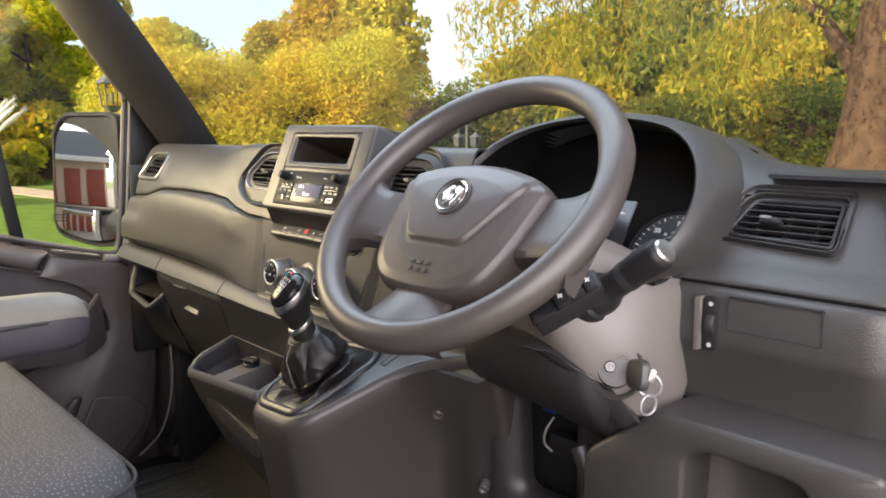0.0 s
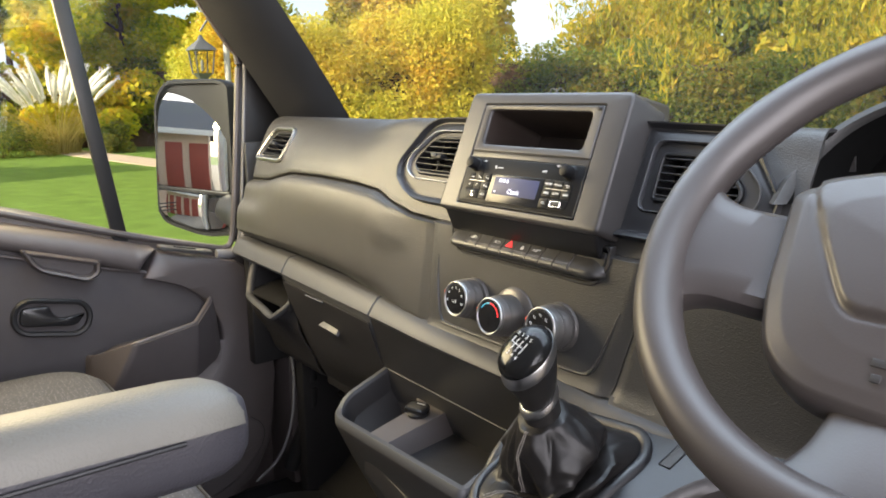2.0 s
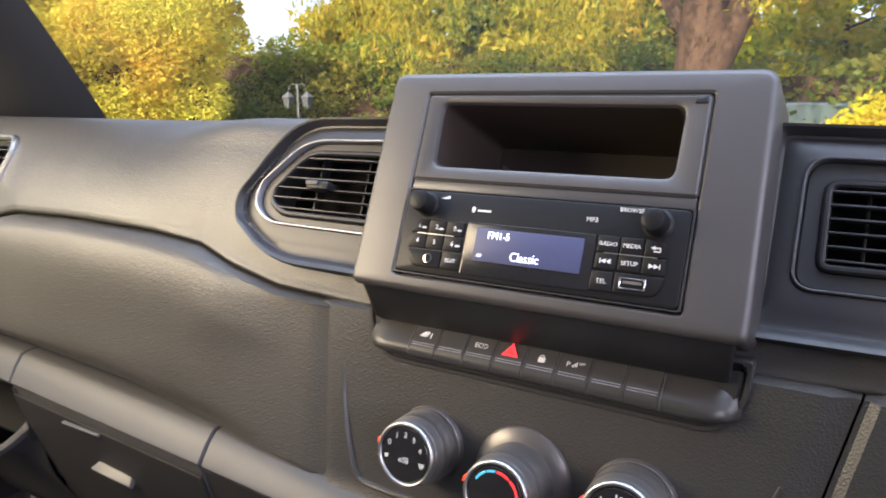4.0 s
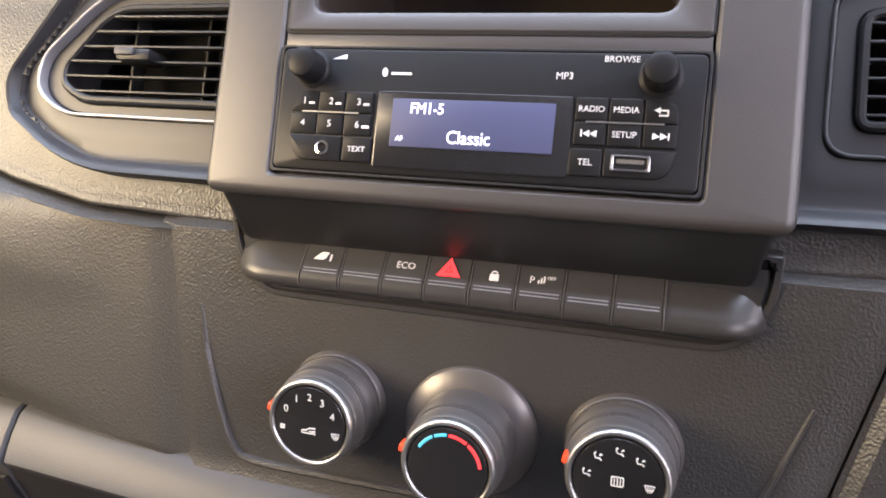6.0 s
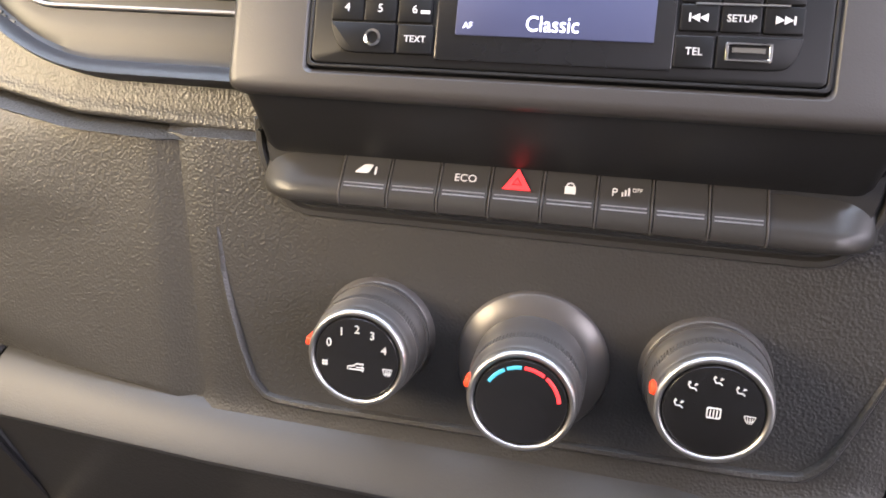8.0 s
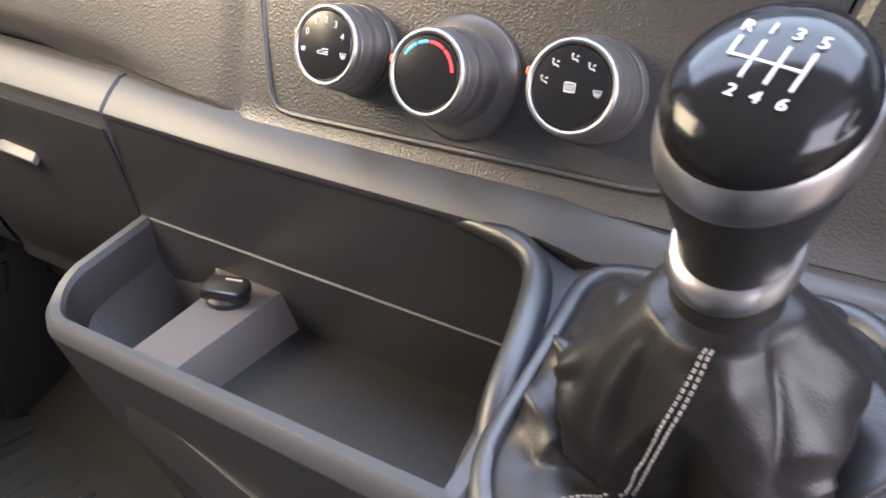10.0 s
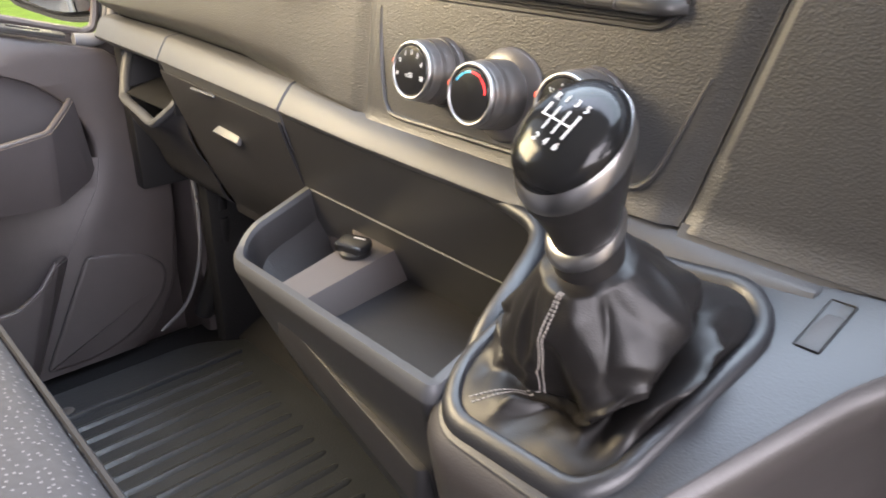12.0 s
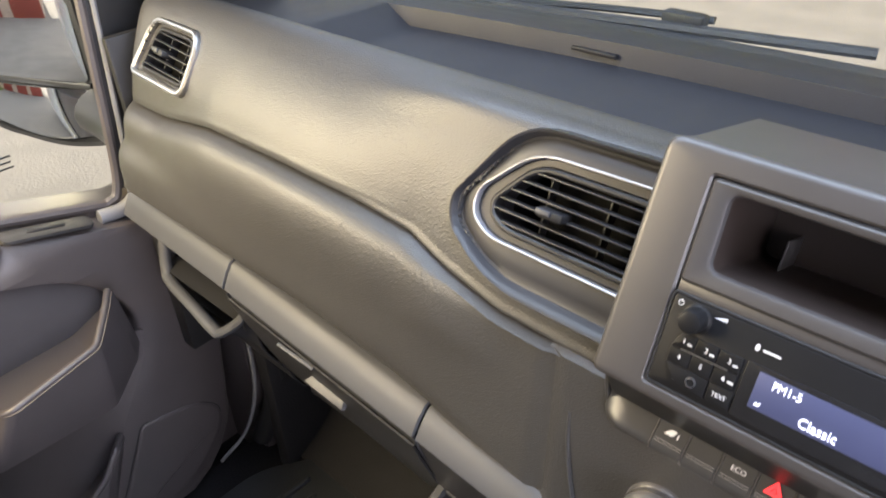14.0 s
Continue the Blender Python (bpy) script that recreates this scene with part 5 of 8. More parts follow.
for k in range(NB):
    s = lens[-1] * k / NB
    i = max(j for j in range(len(bf)) if lens[j] <= s)
    f = (s - lens[i]) / max(1e-9, lens[i + 1] - lens[i])
    a, b = Vector(bf[i]), Vector(bf[(i + 1) % len(bf)])
    base.append(a + (b - a) * f)
mid = Vector((0.165, -0.10))
TOP = GM @ Vector((0, 0, -0.013))
NR = 64
BAG_F = [0.0, 0.34, 0.40, 0.47, 0.56, 0.70, 0.84, 0.93, 1.0]
BAG_R = [0.030, 0.0290, 0.0400, 0.0470, 0.0470, 0.0385, 0.0290, 0.0225, 0.0178]
BAG_Z = [0.0, 0.17, 0.19, 0.27, 0.40, 0.63, 0.84, 0.97, 1.0]


def tri(v):
    return abs(v % 1.0 * 2 - 1)


# folds: from angle and height to angle and height, depth, width
FOLDS = [(-100, 0.05, -72, 0.42, -0.010, 0.006), (-62, 0.10, -20, 0.40, -0.013, 0.007), (-20, 0.40, 25, 0.36, -0.013, 0.008), (-140, 0.08, -118, 0.55, -0.009, 0.007),
         (175, 0.30, -150, 0.62, -0.010, 0.008), (120, 0.15, 160, 0.50, -0.011, 0.008), (60, 0.35, 110, 0.45, -0.009, 0.008), (-50, 0.60, -35, 0.85, -0.004, 0.006),
         (-88, 0.25, -30, 0.40, 0.017, 0.008), (-92, 0.16, -40, 0.27, -0.014, 0.006), (178, 0.18, 205, 0.60, 0.013, 0.008), (-150, 0.30, -110, 0.34, -0.013, 0.007), (-25, 0.12, 20, 0.24, 0.012, 0.008), (-40, 0.10, 5, 0.28, 0.008, 0.007), (-160, 0.10, -128, 0.40, 0.010, 0.008), (140, 0.20, 178, 0.55, 0.011, 0.008)]


def bag_point(b, ang, f):
    """A place on the gaiter: a flat skirt, a tuck all round, and a bag up to the collar."""
    p0 = Vector((b.x, b.y, con_z(b.x, b.y) + 0.004))
    ca, sa = math.cos(ang), math.sin(ang)
    n1_ = noise.noise(Vector((ca * 1.4 + 3, sa * 1.4, f * 1.5)))
    n2_ = noise.noise(Vector((ca * 2.6, sa * 2.6 + 7, f * 3.2)))
    reach_ = (b - TOP.to_2d()).length
    front = max(0.0, -sa) ** 1.2

    def ring(f_):
        r_ = float(np.interp(f_, BAG_F, BAG_R))
        r_ += front * 0.010 * math.exp(-((f_ - 0.36) / 0.16) ** 2)
        r_ = min(r_, 0.93 * reach_)
        zf = float(np.interp(f_, BAG_F, BAG_Z)) + 0.05 * (1 - front) * math.sin(math.pi * f_) * n1_
        z_ = p0.z + (TOP.z - p0.z) * zf
        ax = TOP + GZ * ((z_ - TOP.z) / GZ.z)
        return Vector((ax.x + r_ * ca, ax.y + r_ * sa, z_ + 0.010 * sa * f_))

    if f < 0.36:
        g = f / 0.36
        e = ring(0.36)
        p = p0.lerp(e, g)
        p.z = p0.z + (e.z - p0.z) * g ** 1.1 + 0.009 * math.sin(math.pi * min(1.0, g * 1.15)) * (0.5 + 0.5 * front)
    else:
        p = ring(f)
    # pinched folds: sharp valleys and ridges that run across the bag
    d = (0.0048 * (tri(0.62 * ang + 0.9 * f + 0.35 * n1_) - 0.5) + 0.0034 * n2_) * math.sin(math.pi * f) ** 0.7
    for a0, f0, a1, f1, deep, wide in FOLDS:
        qx = ((ang - radians(a0) + math.pi) % (2 * math.pi) - math.pi) * 0.045
        qy = (f - f0) * 0.085
        ex, ey = ((radians(a1 - a0) + math.pi) % (2 * math.pi) - math.pi) * 0.045, (f1 - f0) * 0.085
        g_ = min(1.0, max(0.0, (qx * ex + qy * ey) / (ex * ex + ey * ey)))
        gap = math.hypot(qx - g_ * ex, qy - g_ * ey)
        d += deep * math.exp(-gap / wide) * min(1.0, f / 0.08, (1 - f) / 0.08)
    crease = 1 - abs(noise.noise(Vector((ca * 1.5 + 11, sa * 1.5, f * 2.0 + 0.8 * n1_)))) * 2.4
    d += (0.0064 * max(0.0, crease) ** 2 - 0.002) * math.sin(math.pi * min(1.0, f * 1.15)) ** 0.8
    p = p + Vector((ca, sa, 0.45)) * d
    p.z = max(p.z, con_z(p.x, p.y) + 0.0035)
    return p


angs = [math.atan2(q.y - mid.y, q.x - mid.x) for q in base]
gaiter = [[bag_point(base[k], angs[k], r / NR) for k in range(NB)] for r in range(NR + 1)]
gaiter.append([TOP + (q - TOP) * 0.86 + Vector((0, 0, 0.001)) for q in gaiter[-1]])
part("gaiter", rings(gaiter, False, False), LEATHER, gear, "creased black leather gaiter", sharp=80)
order = sorted(range(NB), key=lambda k: angs[k])
sa_ = [angs[k] for k in order]
bx_, by_ = [base[k].x for k in order], [base[k].y for k in order]


def seam_point(f, off):
    a = radians(-128 + 42 * f) + off / (0.05 + 0.03 * (1 - f))
    b = Vector((float(np.interp(a, sa_, bx_)), float(np.interp(a, sa_, by_))))
    return bag_point(b, a, f) + Vector((math.cos(a), math.sin(a), 0.4)) * 0.0005


for off in (0.0, 0.0042):
    st = []
    for r in range(1, 52):
        f0, f1 = 0.02 + 0.95 * r / 52, 0.02 + 0.95 * (r + 0.62) / 52
        st.append(tube([seam_point(f0, off), seam_point((f0 + f1) / 2, off), seam_point(f1, off)], 0.00042, 5))
    part("stitching", joined(*st), STITCH, gear, "grey seam stitching")

# ---- steering wheel ----
WC = Vector((0.4635, -0.1355, 1.6125))
WM = Matrix.Translation(WC) @ pose(0, 0, 0, 45)      # x right, y up the wheel, z to the driver
wheel = thing("steering_wheel", tuple(WC), "grey three-spoke steering wheel with a round chrome badge", "steering wheel")
rim = []
for k in range(120):
    a = 2 * math.pi * k / 120
    d = math.degrees(a) % 360
    grip = 1.0 + 0.10 * sum(math.exp(-((((d - c + 180) % 360) - 180) / 9.0) ** 2) for c in (28, 152))
    R = 0.1650
    loop = []
    for j in range(16):
        b = 2 * math.pi * j / 16
        loop.append(((R + 0.0153 * grip * math.cos(b)) * math.cos(a), (R + 0.0153 * grip * math.cos(b)) * math.sin(a), 0.0165 * math.sin(b)))
    rim.append(loop)
rim.append(rim[0])
part("rim", moved(rings(rim, False, False), WM), WHEELM, wheel, "grained wheel rim")
HUBP = rounded([(-0.103, 0.024), (-0.086, 0.036), (-0.045, 0.047), (0.0, 0.051), (0.045, 0.047), (0.086, 0.036), (0.103, 0.024), (0.097, -0.012), (0.091, -0.050), (0.077, -0.087), (0.052, -0.105), (0.0, -0.109), (-0.052, -0.105), (-0.077, -0.087), (-0.091, -0.050), (-0.097, -0.012)],
               [0.006, 0.02, 0.03, 0.03, 0.03, 0.02, 0.006, 0.02, 0.025, 0.025, 0.03, 0.03, 0.03, 0.025, 0.025, 0.02], 5)


def hub(s, z, dz=0.0):
    return [(p[0] * s, (p[1] + 0.025) * s - 0.025, z + dz * (p[1] + 0.025)) for p in HUBP]


SHP = rounded([(-0.094, 0.060), (0.094, 0.060), (0.078, 0.012), (0.050, -0.036), (0.037, -0.056), (-0.037, -0.056), (-0.050, -0.036), (-0.078, 0.012)], [0.01, 0.01, 0.03, 0.02, 0.010, 0.010, 0.02, 0.03], 6)
SHV = np.array(SHP)
SHE = np.roll(SHV, -1, axis=0) - SHV


def shield_depth(x, y):
    """How far a place lies inside the shield's outline; negative outside."""
    w = np.array((x, y)) - SHV
    f = np.clip((w * SHE).sum(1) / np.maximum(1e-12, (SHE * SHE).sum(1)), 0, 1)
    gap = float(np.sqrt((((w - SHE * f[:, None])) ** 2).sum(1)).min())
    return gap if within(SHP, x, y) else -gap


def hub_loop(sc):
    z, dz = lerp_table([(0.0, 0.0100, 0.11), (0.30, 0.0095, 0.11), (0.62, 0.0075, 0.10), (0.84, 0.0040, 0.08), (0.94, -0.0010, 0.05), (0.985, -0.008, 0.03), (1.0, -0.018, 0.0)], sc)
    out = []
    for px, py in HUBP:
        x, y = px * sc, (py + 0.025) * sc - 0.025
        d = shield_depth(x, y)
        lift = 0.0034 * min(1.0, max(0.0, (d + 0.0008) / 0.0030)) - 0.0010 * math.exp(-((d + 0.0022) / 0.0014) ** 2)
        out.append((x, y, z + dz * (y + 0.025) + lift * min(1.0, (1.0 - sc) / 0.05)))
    return out


airbag = part("airbag_cover", moved(rings([hub(0.90, -0.050), hub(0.99, -0.030)] + [hub_loop(sc) for sc in (1.0, 0.993, 0.985, 0.97, 0.955)] + [hub_loop(sc) for sc in np.linspace(0.94, 0.01, 72)]), WM), WHEELM, wheel, "grained airbag cover with a raised shield", sharp=50)
BM_ = WM @ Matrix.Translation((0, -0.005, 0.0155)) @ pose(0, 0, 0, 5)
badge = part("badge", moved(rings([[(r * math.cos(t), r * math.sin(t), z) for t in (2 * math.pi * k / 40 for k in range(40))] for r, z in ((0.0225, -0.006), (0.0225, 0.001), (0.0212, 0.0018), (0.0195, 0.0012), (0.0190, -0.001), (0.0001, -0.001))]), BM_), TRIM, wheel, "round chrome badge")
part("badge_ring", moved(rings([[(r * math.cos(t), r * math.sin(t), z) for t in (2 * math.pi * k / 40 for k in range(40))] for r, z in ((0.0190, -0.001), (0.0190, 0.0016), (0.0182, 0.0022), (0.0172, 0.0016), (0.0170, -0.001))], False, False), BM_), CHROME, badge, "chrome ring")
part("emblem", moved(joined(slab(rounded([(-0.013, 0.002), (-0.005, 0.012), (0.002, 0.010), (-0.004, 0.002), (0.001, -0.006), (-0.006, -0.012)], 0.002, 3), 0, 0.002, 0.0008),
                            slab(rounded([(0.003, 0.012), (0.013, 0.008), (0.014, -0.004), (0.006, -0.013), (0.002, -0.010), (0.008, -0.002), (0.002, 0.004)], 0.002, 3), 0, 0.002, 0.0008),
                            slab(rounded([(-0.004, -0.001), (0.004, 0.001), (0.003, -0.006), (-0.002, -0.009)], 0.001, 3), 0, 0.0026, 0.0008)), BM_), CHROME, badge, "chrome emblem shapes")
for ry, ws in ((-0.080, (0.010, 0.010, 0.009)), (-0.088, (0.006, 0.008, 0.007))):
    for k, w in enumerate(ws):
        part("raised_bar", moved(box(w * 0.8, 0.0044, 0.0012, 0.0004), WM @ pose(-0.011 + 0.0105 * k, ry, 0.0020 + 0.20 * (ry + 0.083), 10)), TRIM, airbag)
# spokes: broad blades, flush with the rim, that flare into it
SPM = WM @ pose(0, 0, 0, 0, 0, 2.5)
for s in (-1, 1):
    rows = []
    for u in np.linspace(0, 1, 26):
        x = s * (0.066 + 0.099 * u)
        widen = max(0.0, (u - 0.50) / 0.50) ** 2.6
        yt, yb = 0.018 + 0.034 * widen, -0.054 - 0.030 * widen
        zt = -0.0135 + 0.0190 * u - 0.004 * widen
        dish = 0.0030 * (1 - u)
        rows.append([(x, yt - 0.003, zt - 0.022), (x, yt, zt - 0.012), (x, yt - 0.0012, zt - 0.004), (x, yt - 0.006, zt - 0.0002), (x, yt - 0.018, zt + 0.0012 - dish), (x, 0.5 * (yt + yb), zt + 0.0016 - dish), (x, yb + 0.020, zt + 0.0010 - dish), (x, yb + 0.007, zt - 0.0004), (x, yb + 0.0015, zt - 0.0045), (x, yb, zt - 0.013), (x, yb + 0.003, zt - 0.024)])
    part("spoke", moved(rings(rows), SPM), WHEELM, wheel)
rows = []
for u in np.linspace(0, 1, 26):
    y = -0.082 - 0.082 * u
    widen = max(0.0, (u - 0.40) / 0.60) ** 2.4
    hw = 0.036 + 0.003 * u + 0.030 * widen
    zt = -0.0180 + 0.0225 * u - 0.003 * widen
    rows.append([(-hw + 0.003, y, zt - 0.022), (-hw, y, zt - 0.012), (-hw + 0.0015, y, zt - 0.004), (-hw + 0.007, y, zt), (-0.008, y, zt + 0.0015), (0.010, y, zt + 0.0012), (0.014, y, zt - 0.0010), (hw - 0.012, y, zt - 0.006), (hw - 0.002, y, zt - 0.011), (hw, y, zt - 0.016), (hw - 0.003, y, zt - 0.024)])
part("spoke", moved(rings(rows), SPM), WHEELM, wheel)
part("hub_back", moved(lathe([(0.055, -0.075), (0.066, -0.06), (0.072, -0.035), (0.06, -0.03), (0.001, -0.03)], 32), WM @ Matrix.Translation((0, -0.02, 0))), BLACK, wheel)

# ---- steering column ----
col = thing("steering_column", (0.47, 0.0, 1.45), "grey steering column shroud with stalks and ignition lock", "steering column")
secs = []
for y, z, hw, hh, cx in ((-0.105, 1.585, 0.058, 0.046, 0.463), (-0.080, 1.555, 0.085, 0.062, 0.468), (-0.045, 1.515, 0.118, 0.090, 0.480), (-0.010, 1.480, 0.140, 0.108, 0.488), (0.05, 1.45, 0.142, 0.112, 0.488)):
    sec = []
    for px, py in rounded([(-1, 0.6), (1, 0.75), (1.0, -0.55), (0.85, -1.0), (-0.5, -0.45), (-1, -0.15)], [0.4, 0.4, 0.3, 0.25, 0.4, 0.3], 5):
        sec.append((cx + px * hw, y + 0.35 * py * hh, z + 0.9 * py * hh))
    secs.append(sec)
part("shroud", rings(secs), SHROUD, col, "grey column shroud, light painted in", sharp=50)
# Darker colour here carries the shade on the column's lower part.
cover = []
for sec in secs:
    row = []
    for x, y, z in sec:
        zb = float(np.interp(x, [0.35, 0.50, 0.545, 0.58, 0.601, 0.618, 0.63], [1.478, 1.474, 1.466, 1.447, 1.426, 1.401, 1.37]))
        row.append((0.488 + (x - 0.488) * 1.012, y - 0.0025, min(z - 0.0015, zb)))
    cover.append(row)
part("lower_cover", rings(cover), PLASTIC2, col, "lower cover, shade painted in", sharp=50)
fair = []
for x in np.linspace(0.392, 0.6185, 40):
    yt, zt, yb, zb = lerp_table([(0.392, -0.052, 1.440, 0.000, 1.366), (0.44, -0.066, 1.470, -0.004, 1.364), (0.496, -0.079, 1.474, -0.008, 1.362), (0.544, -0.086, 1.466, -0.010, 1.354), (0.579, -0.078, 1.447, -0.010, 1.353), (0.601, -0.060, 1.426, -0.006, 1.362), (0.6185, -0.042, 1.401, -0.022, 1.388)], x)
    fair.append([(x, yt + (yb - yt) * g - 0.022 * math.sin(math.pi * g) * (1 if x < 0.58 else (0.6185 - x) / 0.0385) - 0.002, zt + (zb - zt) * g) for g in np.linspace(0, 1, 18)])
part("knee_fairing", thick(sheet(fair), 0.003), PLASTIC2, col, "shaded lower cover that curves down to the knee hatch", sharp=60)
stalk_path = spline([(0.572, -0.058, 1.520), (0.588, -0.060, 1.527), (0.606, -0.064, 1.540), (0.630, -0.068, 1.558), (0.650, -0.072, 1.572), (0.657, -0.073, 1.577)], 18)
stalk = part("stalk", tube(stalk_path, [0.0215, 0.0225, 0.0225, 0.0215, 0.0190, 0.0150, 0.0142, 0.0142, 0.0145, 0.0150, 0.0155, 0.0158, 0.0158, 0.0157, 0.0155, 0.0152, 0.0146, 0.0130], 24), BLACK, col, "thick black wiper stalk", sharp=50)
tip = Vector((0.657, -0.073, 1.577))
part("stalk_groove", tube([stalk_path[8] + (stalk_path[9] - stalk_path[8]) * g for g in (0.0, 0.5, 1.0)], [0.0150, 0.0154, 0.0150], 24), RUBBER, stalk)
part("stalk_button", moved(lathe([(0.0118, -0.003), (0.0118, 0.0015), (0.0100, 0.0036), (0.0001, 0.0044)], 24), look(tuple(tip - Vector((0.015, -0.002, 0.012)) * 0.02), tuple(tip - Vector((0.7, -0.1, 0.5)))) @ Matrix.Translation((0, 0, 0.001))), RIMM, stalk, "silver end button")
part("stalk_base", moved(lathe([(0.024, -0.03), (0.026, -0.005), (0.024, 0.002), (0.018, 0.006), (0.001, 0.006)], 28), look((0.578, -0.060, 1.520), (0.50, -0.055, 1.49))), BLACK, col)
# the audio keys in front of the stalk: a slanting pod with three keys and a glossy lower end
PD = face(0.566, -0.094, 1.523, 42, 8, -44)
pod = part("control_pod", moved(slab(rounded([(-0.013, -0.038), (0.014, -0.040), (0.015, 0.036), (-0.012, 0.038)], 0.004, 3), -0.018, 0.004, 0.002), PD), BLACK, col, "slanting pod of audio control keys")
part("pod_end", moved(slab(rounded([(-0.013, -0.039), (0.014, -0.041), (0.014, -0.016), (-0.013, -0.014)], 0.004, 3), 0.002, 0.0075, 0.002), PD), GLOSS, pod, "glossy black lower end")
for k, (cy, h_) in enumerate(((-0.004, 0.016), (0.0125, 0.012), (0.0265, 0.012))):
    kk = part("control_key", moved(slab(rrect(0.0245, h_, 0.002, 3, 0.0006, cy), 0.002, 0.0080, 0.0014), PD), BLACK, pod)
    part("mark", moved(box(0.007, 0.0016, 0.0004, 0), PD @ pose(0.0005, cy, 0.0082, 0, 0, 20)), WHITEINK, kk)
    part("mark", moved(box(0.0016, 0.0055, 0.0004, 0), PD @ pose(0.001, cy, 0.0082, 0, 0, 20)), WHITEINK, kk)
# ignition
IM = face(0.598, -0.052, 1.447, 18, 35)
ign = part("ignition_lock", moved(lathe([(0.030, -0.02), (0.030, 0.002), (0.0275, 0.004), (0.0255, 0.002), (0.0235, -0.009), (0.0190, -0.010), (0.0180, 0.004), (0.0165, 0.0085), (0.001, 0.0095)], 36), IM), PLASTIC, col, "ignition lock surround")
part("lock_barrel", moved(lathe([(0.0058, 0.0), (0.0058, 0.012), (0.0048, 0.0132), (0.0026, 0.0132), (0.0022, 0.0115), (0.001, 0.0115)], 24), IM @ pose(-0.005, 0.003, 0)), SKIRTM, ign, "metal lock barrel")
keyt = thing("ignition_key", tuple((IM @ Vector((0, 0, 0.02)))), "black ignition key with steel split rings hanging in the lock", "key")
part("key_head", moved(slab(rounded([(-0.016, -0.014), (0.014, -0.018), (0.017, 0.013), (-0.014, 0.014)], 0.011, 5), 0.001, 0.010, 0.004), IM @ pose(0.011, 0.0, 0.016, 0, -62) @ pose(0.02, -0.002, -0.004)), PLASTIC, keyt, "black plastic key head")
ring_c = IM @ Vector((0.030, -0.012, 0.040))
for k, (dz, rr, turn) in enumerate(((0.0, 0.0112, 5), (-0.020, 0.0098, 60))):
    rm_ = Matrix.Translation(ring_c + Vector((0.0, 0.0, dz))) @ pose(0, 0, 0, 90, 0, turn + 15)
    part("split_ring", moved(tube([(rr * math.cos(a), rr * math.sin(a), 0) for a in np.linspace(0, 2 * math.pi, 33)[:-1]], 0.0014, 8, closed=True, up=(0, 0, 1)), rm_), RINGM, keyt, "steel split ring")
part("fob_plate", moved(slab(rrect(0.006, 0.013, 0.0025, 4), 0, 0.0015, 0.0006), Matrix.Translation(ring_c + Vector((0.004, -0.002, 0.010))) @ pose(0, 0, 0, 80, 15, 40)), DARKSAT, keyt)

# ---- instrument binnacle ----
bn = thing("instrument_binnacle", (0.45, 0.12, 1.55), "dark instrument binnacle under a curved hood", "instrument binnacle")
ARC = spline([(0.275, 1.600), (0.278, 1.630), (0.300, 1.668), (0.350, 1.694), (0.440, 1.707), (0.540, 1.698), (0.598, 1.672), (0.632, 1.630), (0.640, 1.590), (0.628, 1.555), (0.612, 1.535)], 60)


def arch(s, dy, z_c=1.60, back=1.0):
    return [(0.455 + (x - 0.455) * s, back * (0.128 - (1.707 - z) * 1.05) + dy, z_c + (z - z_c) * s) for x, z in ARC]


def arch_back(s, y, dz):
    return [(0.455 + (x - 0.455) * s, y, 1.60 + (z - 1.60) * s + dz) for x, z in ARC]


part("hood", rings([arch_back(0.90, 0.20, -0.010), arch(0.905, 0.030), arch(0.93, 0.004), arch(0.96, -0.003), arch(1.0, 0.004), arch(1.015, 0.03), arch_back(1.03, 0.20, -0.010), arch_back(1.06, 0.32, -0.045)], False, False, closed=False), PLASTIC, bn, "curved grained hood", sharp=60)
# Inner shell and back coloured black in place of the hood's shade.
part("hood_shade", rings([arch(0.925, 0.008), arch(0.90, 0.034), arch_back(0.90, 0.215, -0.012)], False, False, closed=False), VOID, bn, "inside of the hood, shade painted black", sharp=60)
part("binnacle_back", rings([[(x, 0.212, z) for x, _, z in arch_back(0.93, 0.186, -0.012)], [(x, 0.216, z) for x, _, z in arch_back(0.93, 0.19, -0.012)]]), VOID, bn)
part("dial_panel", moved(slab(rrect(0.36, 0.17, 0.03, 5), -0.006, 0.0, 0.002), face(0.455, 0.150, 1.595, 32)), VOID, bn, "painted shade black instrument cluster")
part("cluster_shelf", thick(sheet([[(x, -0.02, 1.535), (x, 0.06, 1.540), (x, 0.12, 1.530)] for x in (0.29, 0.455, 0.62)]), 0.003), BLACK, bn)
DM = face(0.586, 0.072, 1.549, 32) @ Matrix.Diagonal((0.86, 0.86, 1, 1))
dial = part("speedometer", moved(rings([[(r * math.cos(t), r * math.sin(t), z) for t in (2 * math.pi * k / 48 for k in range(48))] for r, z in ((0.062, -0.01), (0.062, 0.002), (0.060, 0.003), (0.058, 0.001), (0.0001, 0.001))]), DM), GLOSS, bn, "round black speedometer with white figures")
for j in range(31):
    a = radians(225 - 9 * j)
    part("tick", moved(box(0.0045 if j % 3 == 0 else 0.0028, 0.0010 if j % 3 == 0 else 0.0006, 0.0005, 0), DM @ pose(0.0535 * math.cos(a), 0.0535 * math.sin(a), 0.0013, 0, 0, math.degrees(a))), WHITEINK, dial)
for t_, a in (("10", 218), ("30", 176), ("50", 134), ("70", 92), ("90", 50), ("110", 8)):
    lettering(t_, 0.0095, WHITEINK, dial, DM @ pose(0.0435 * math.cos(radians(a)), 0.0435 * math.sin(radians(a)), 0.0013))
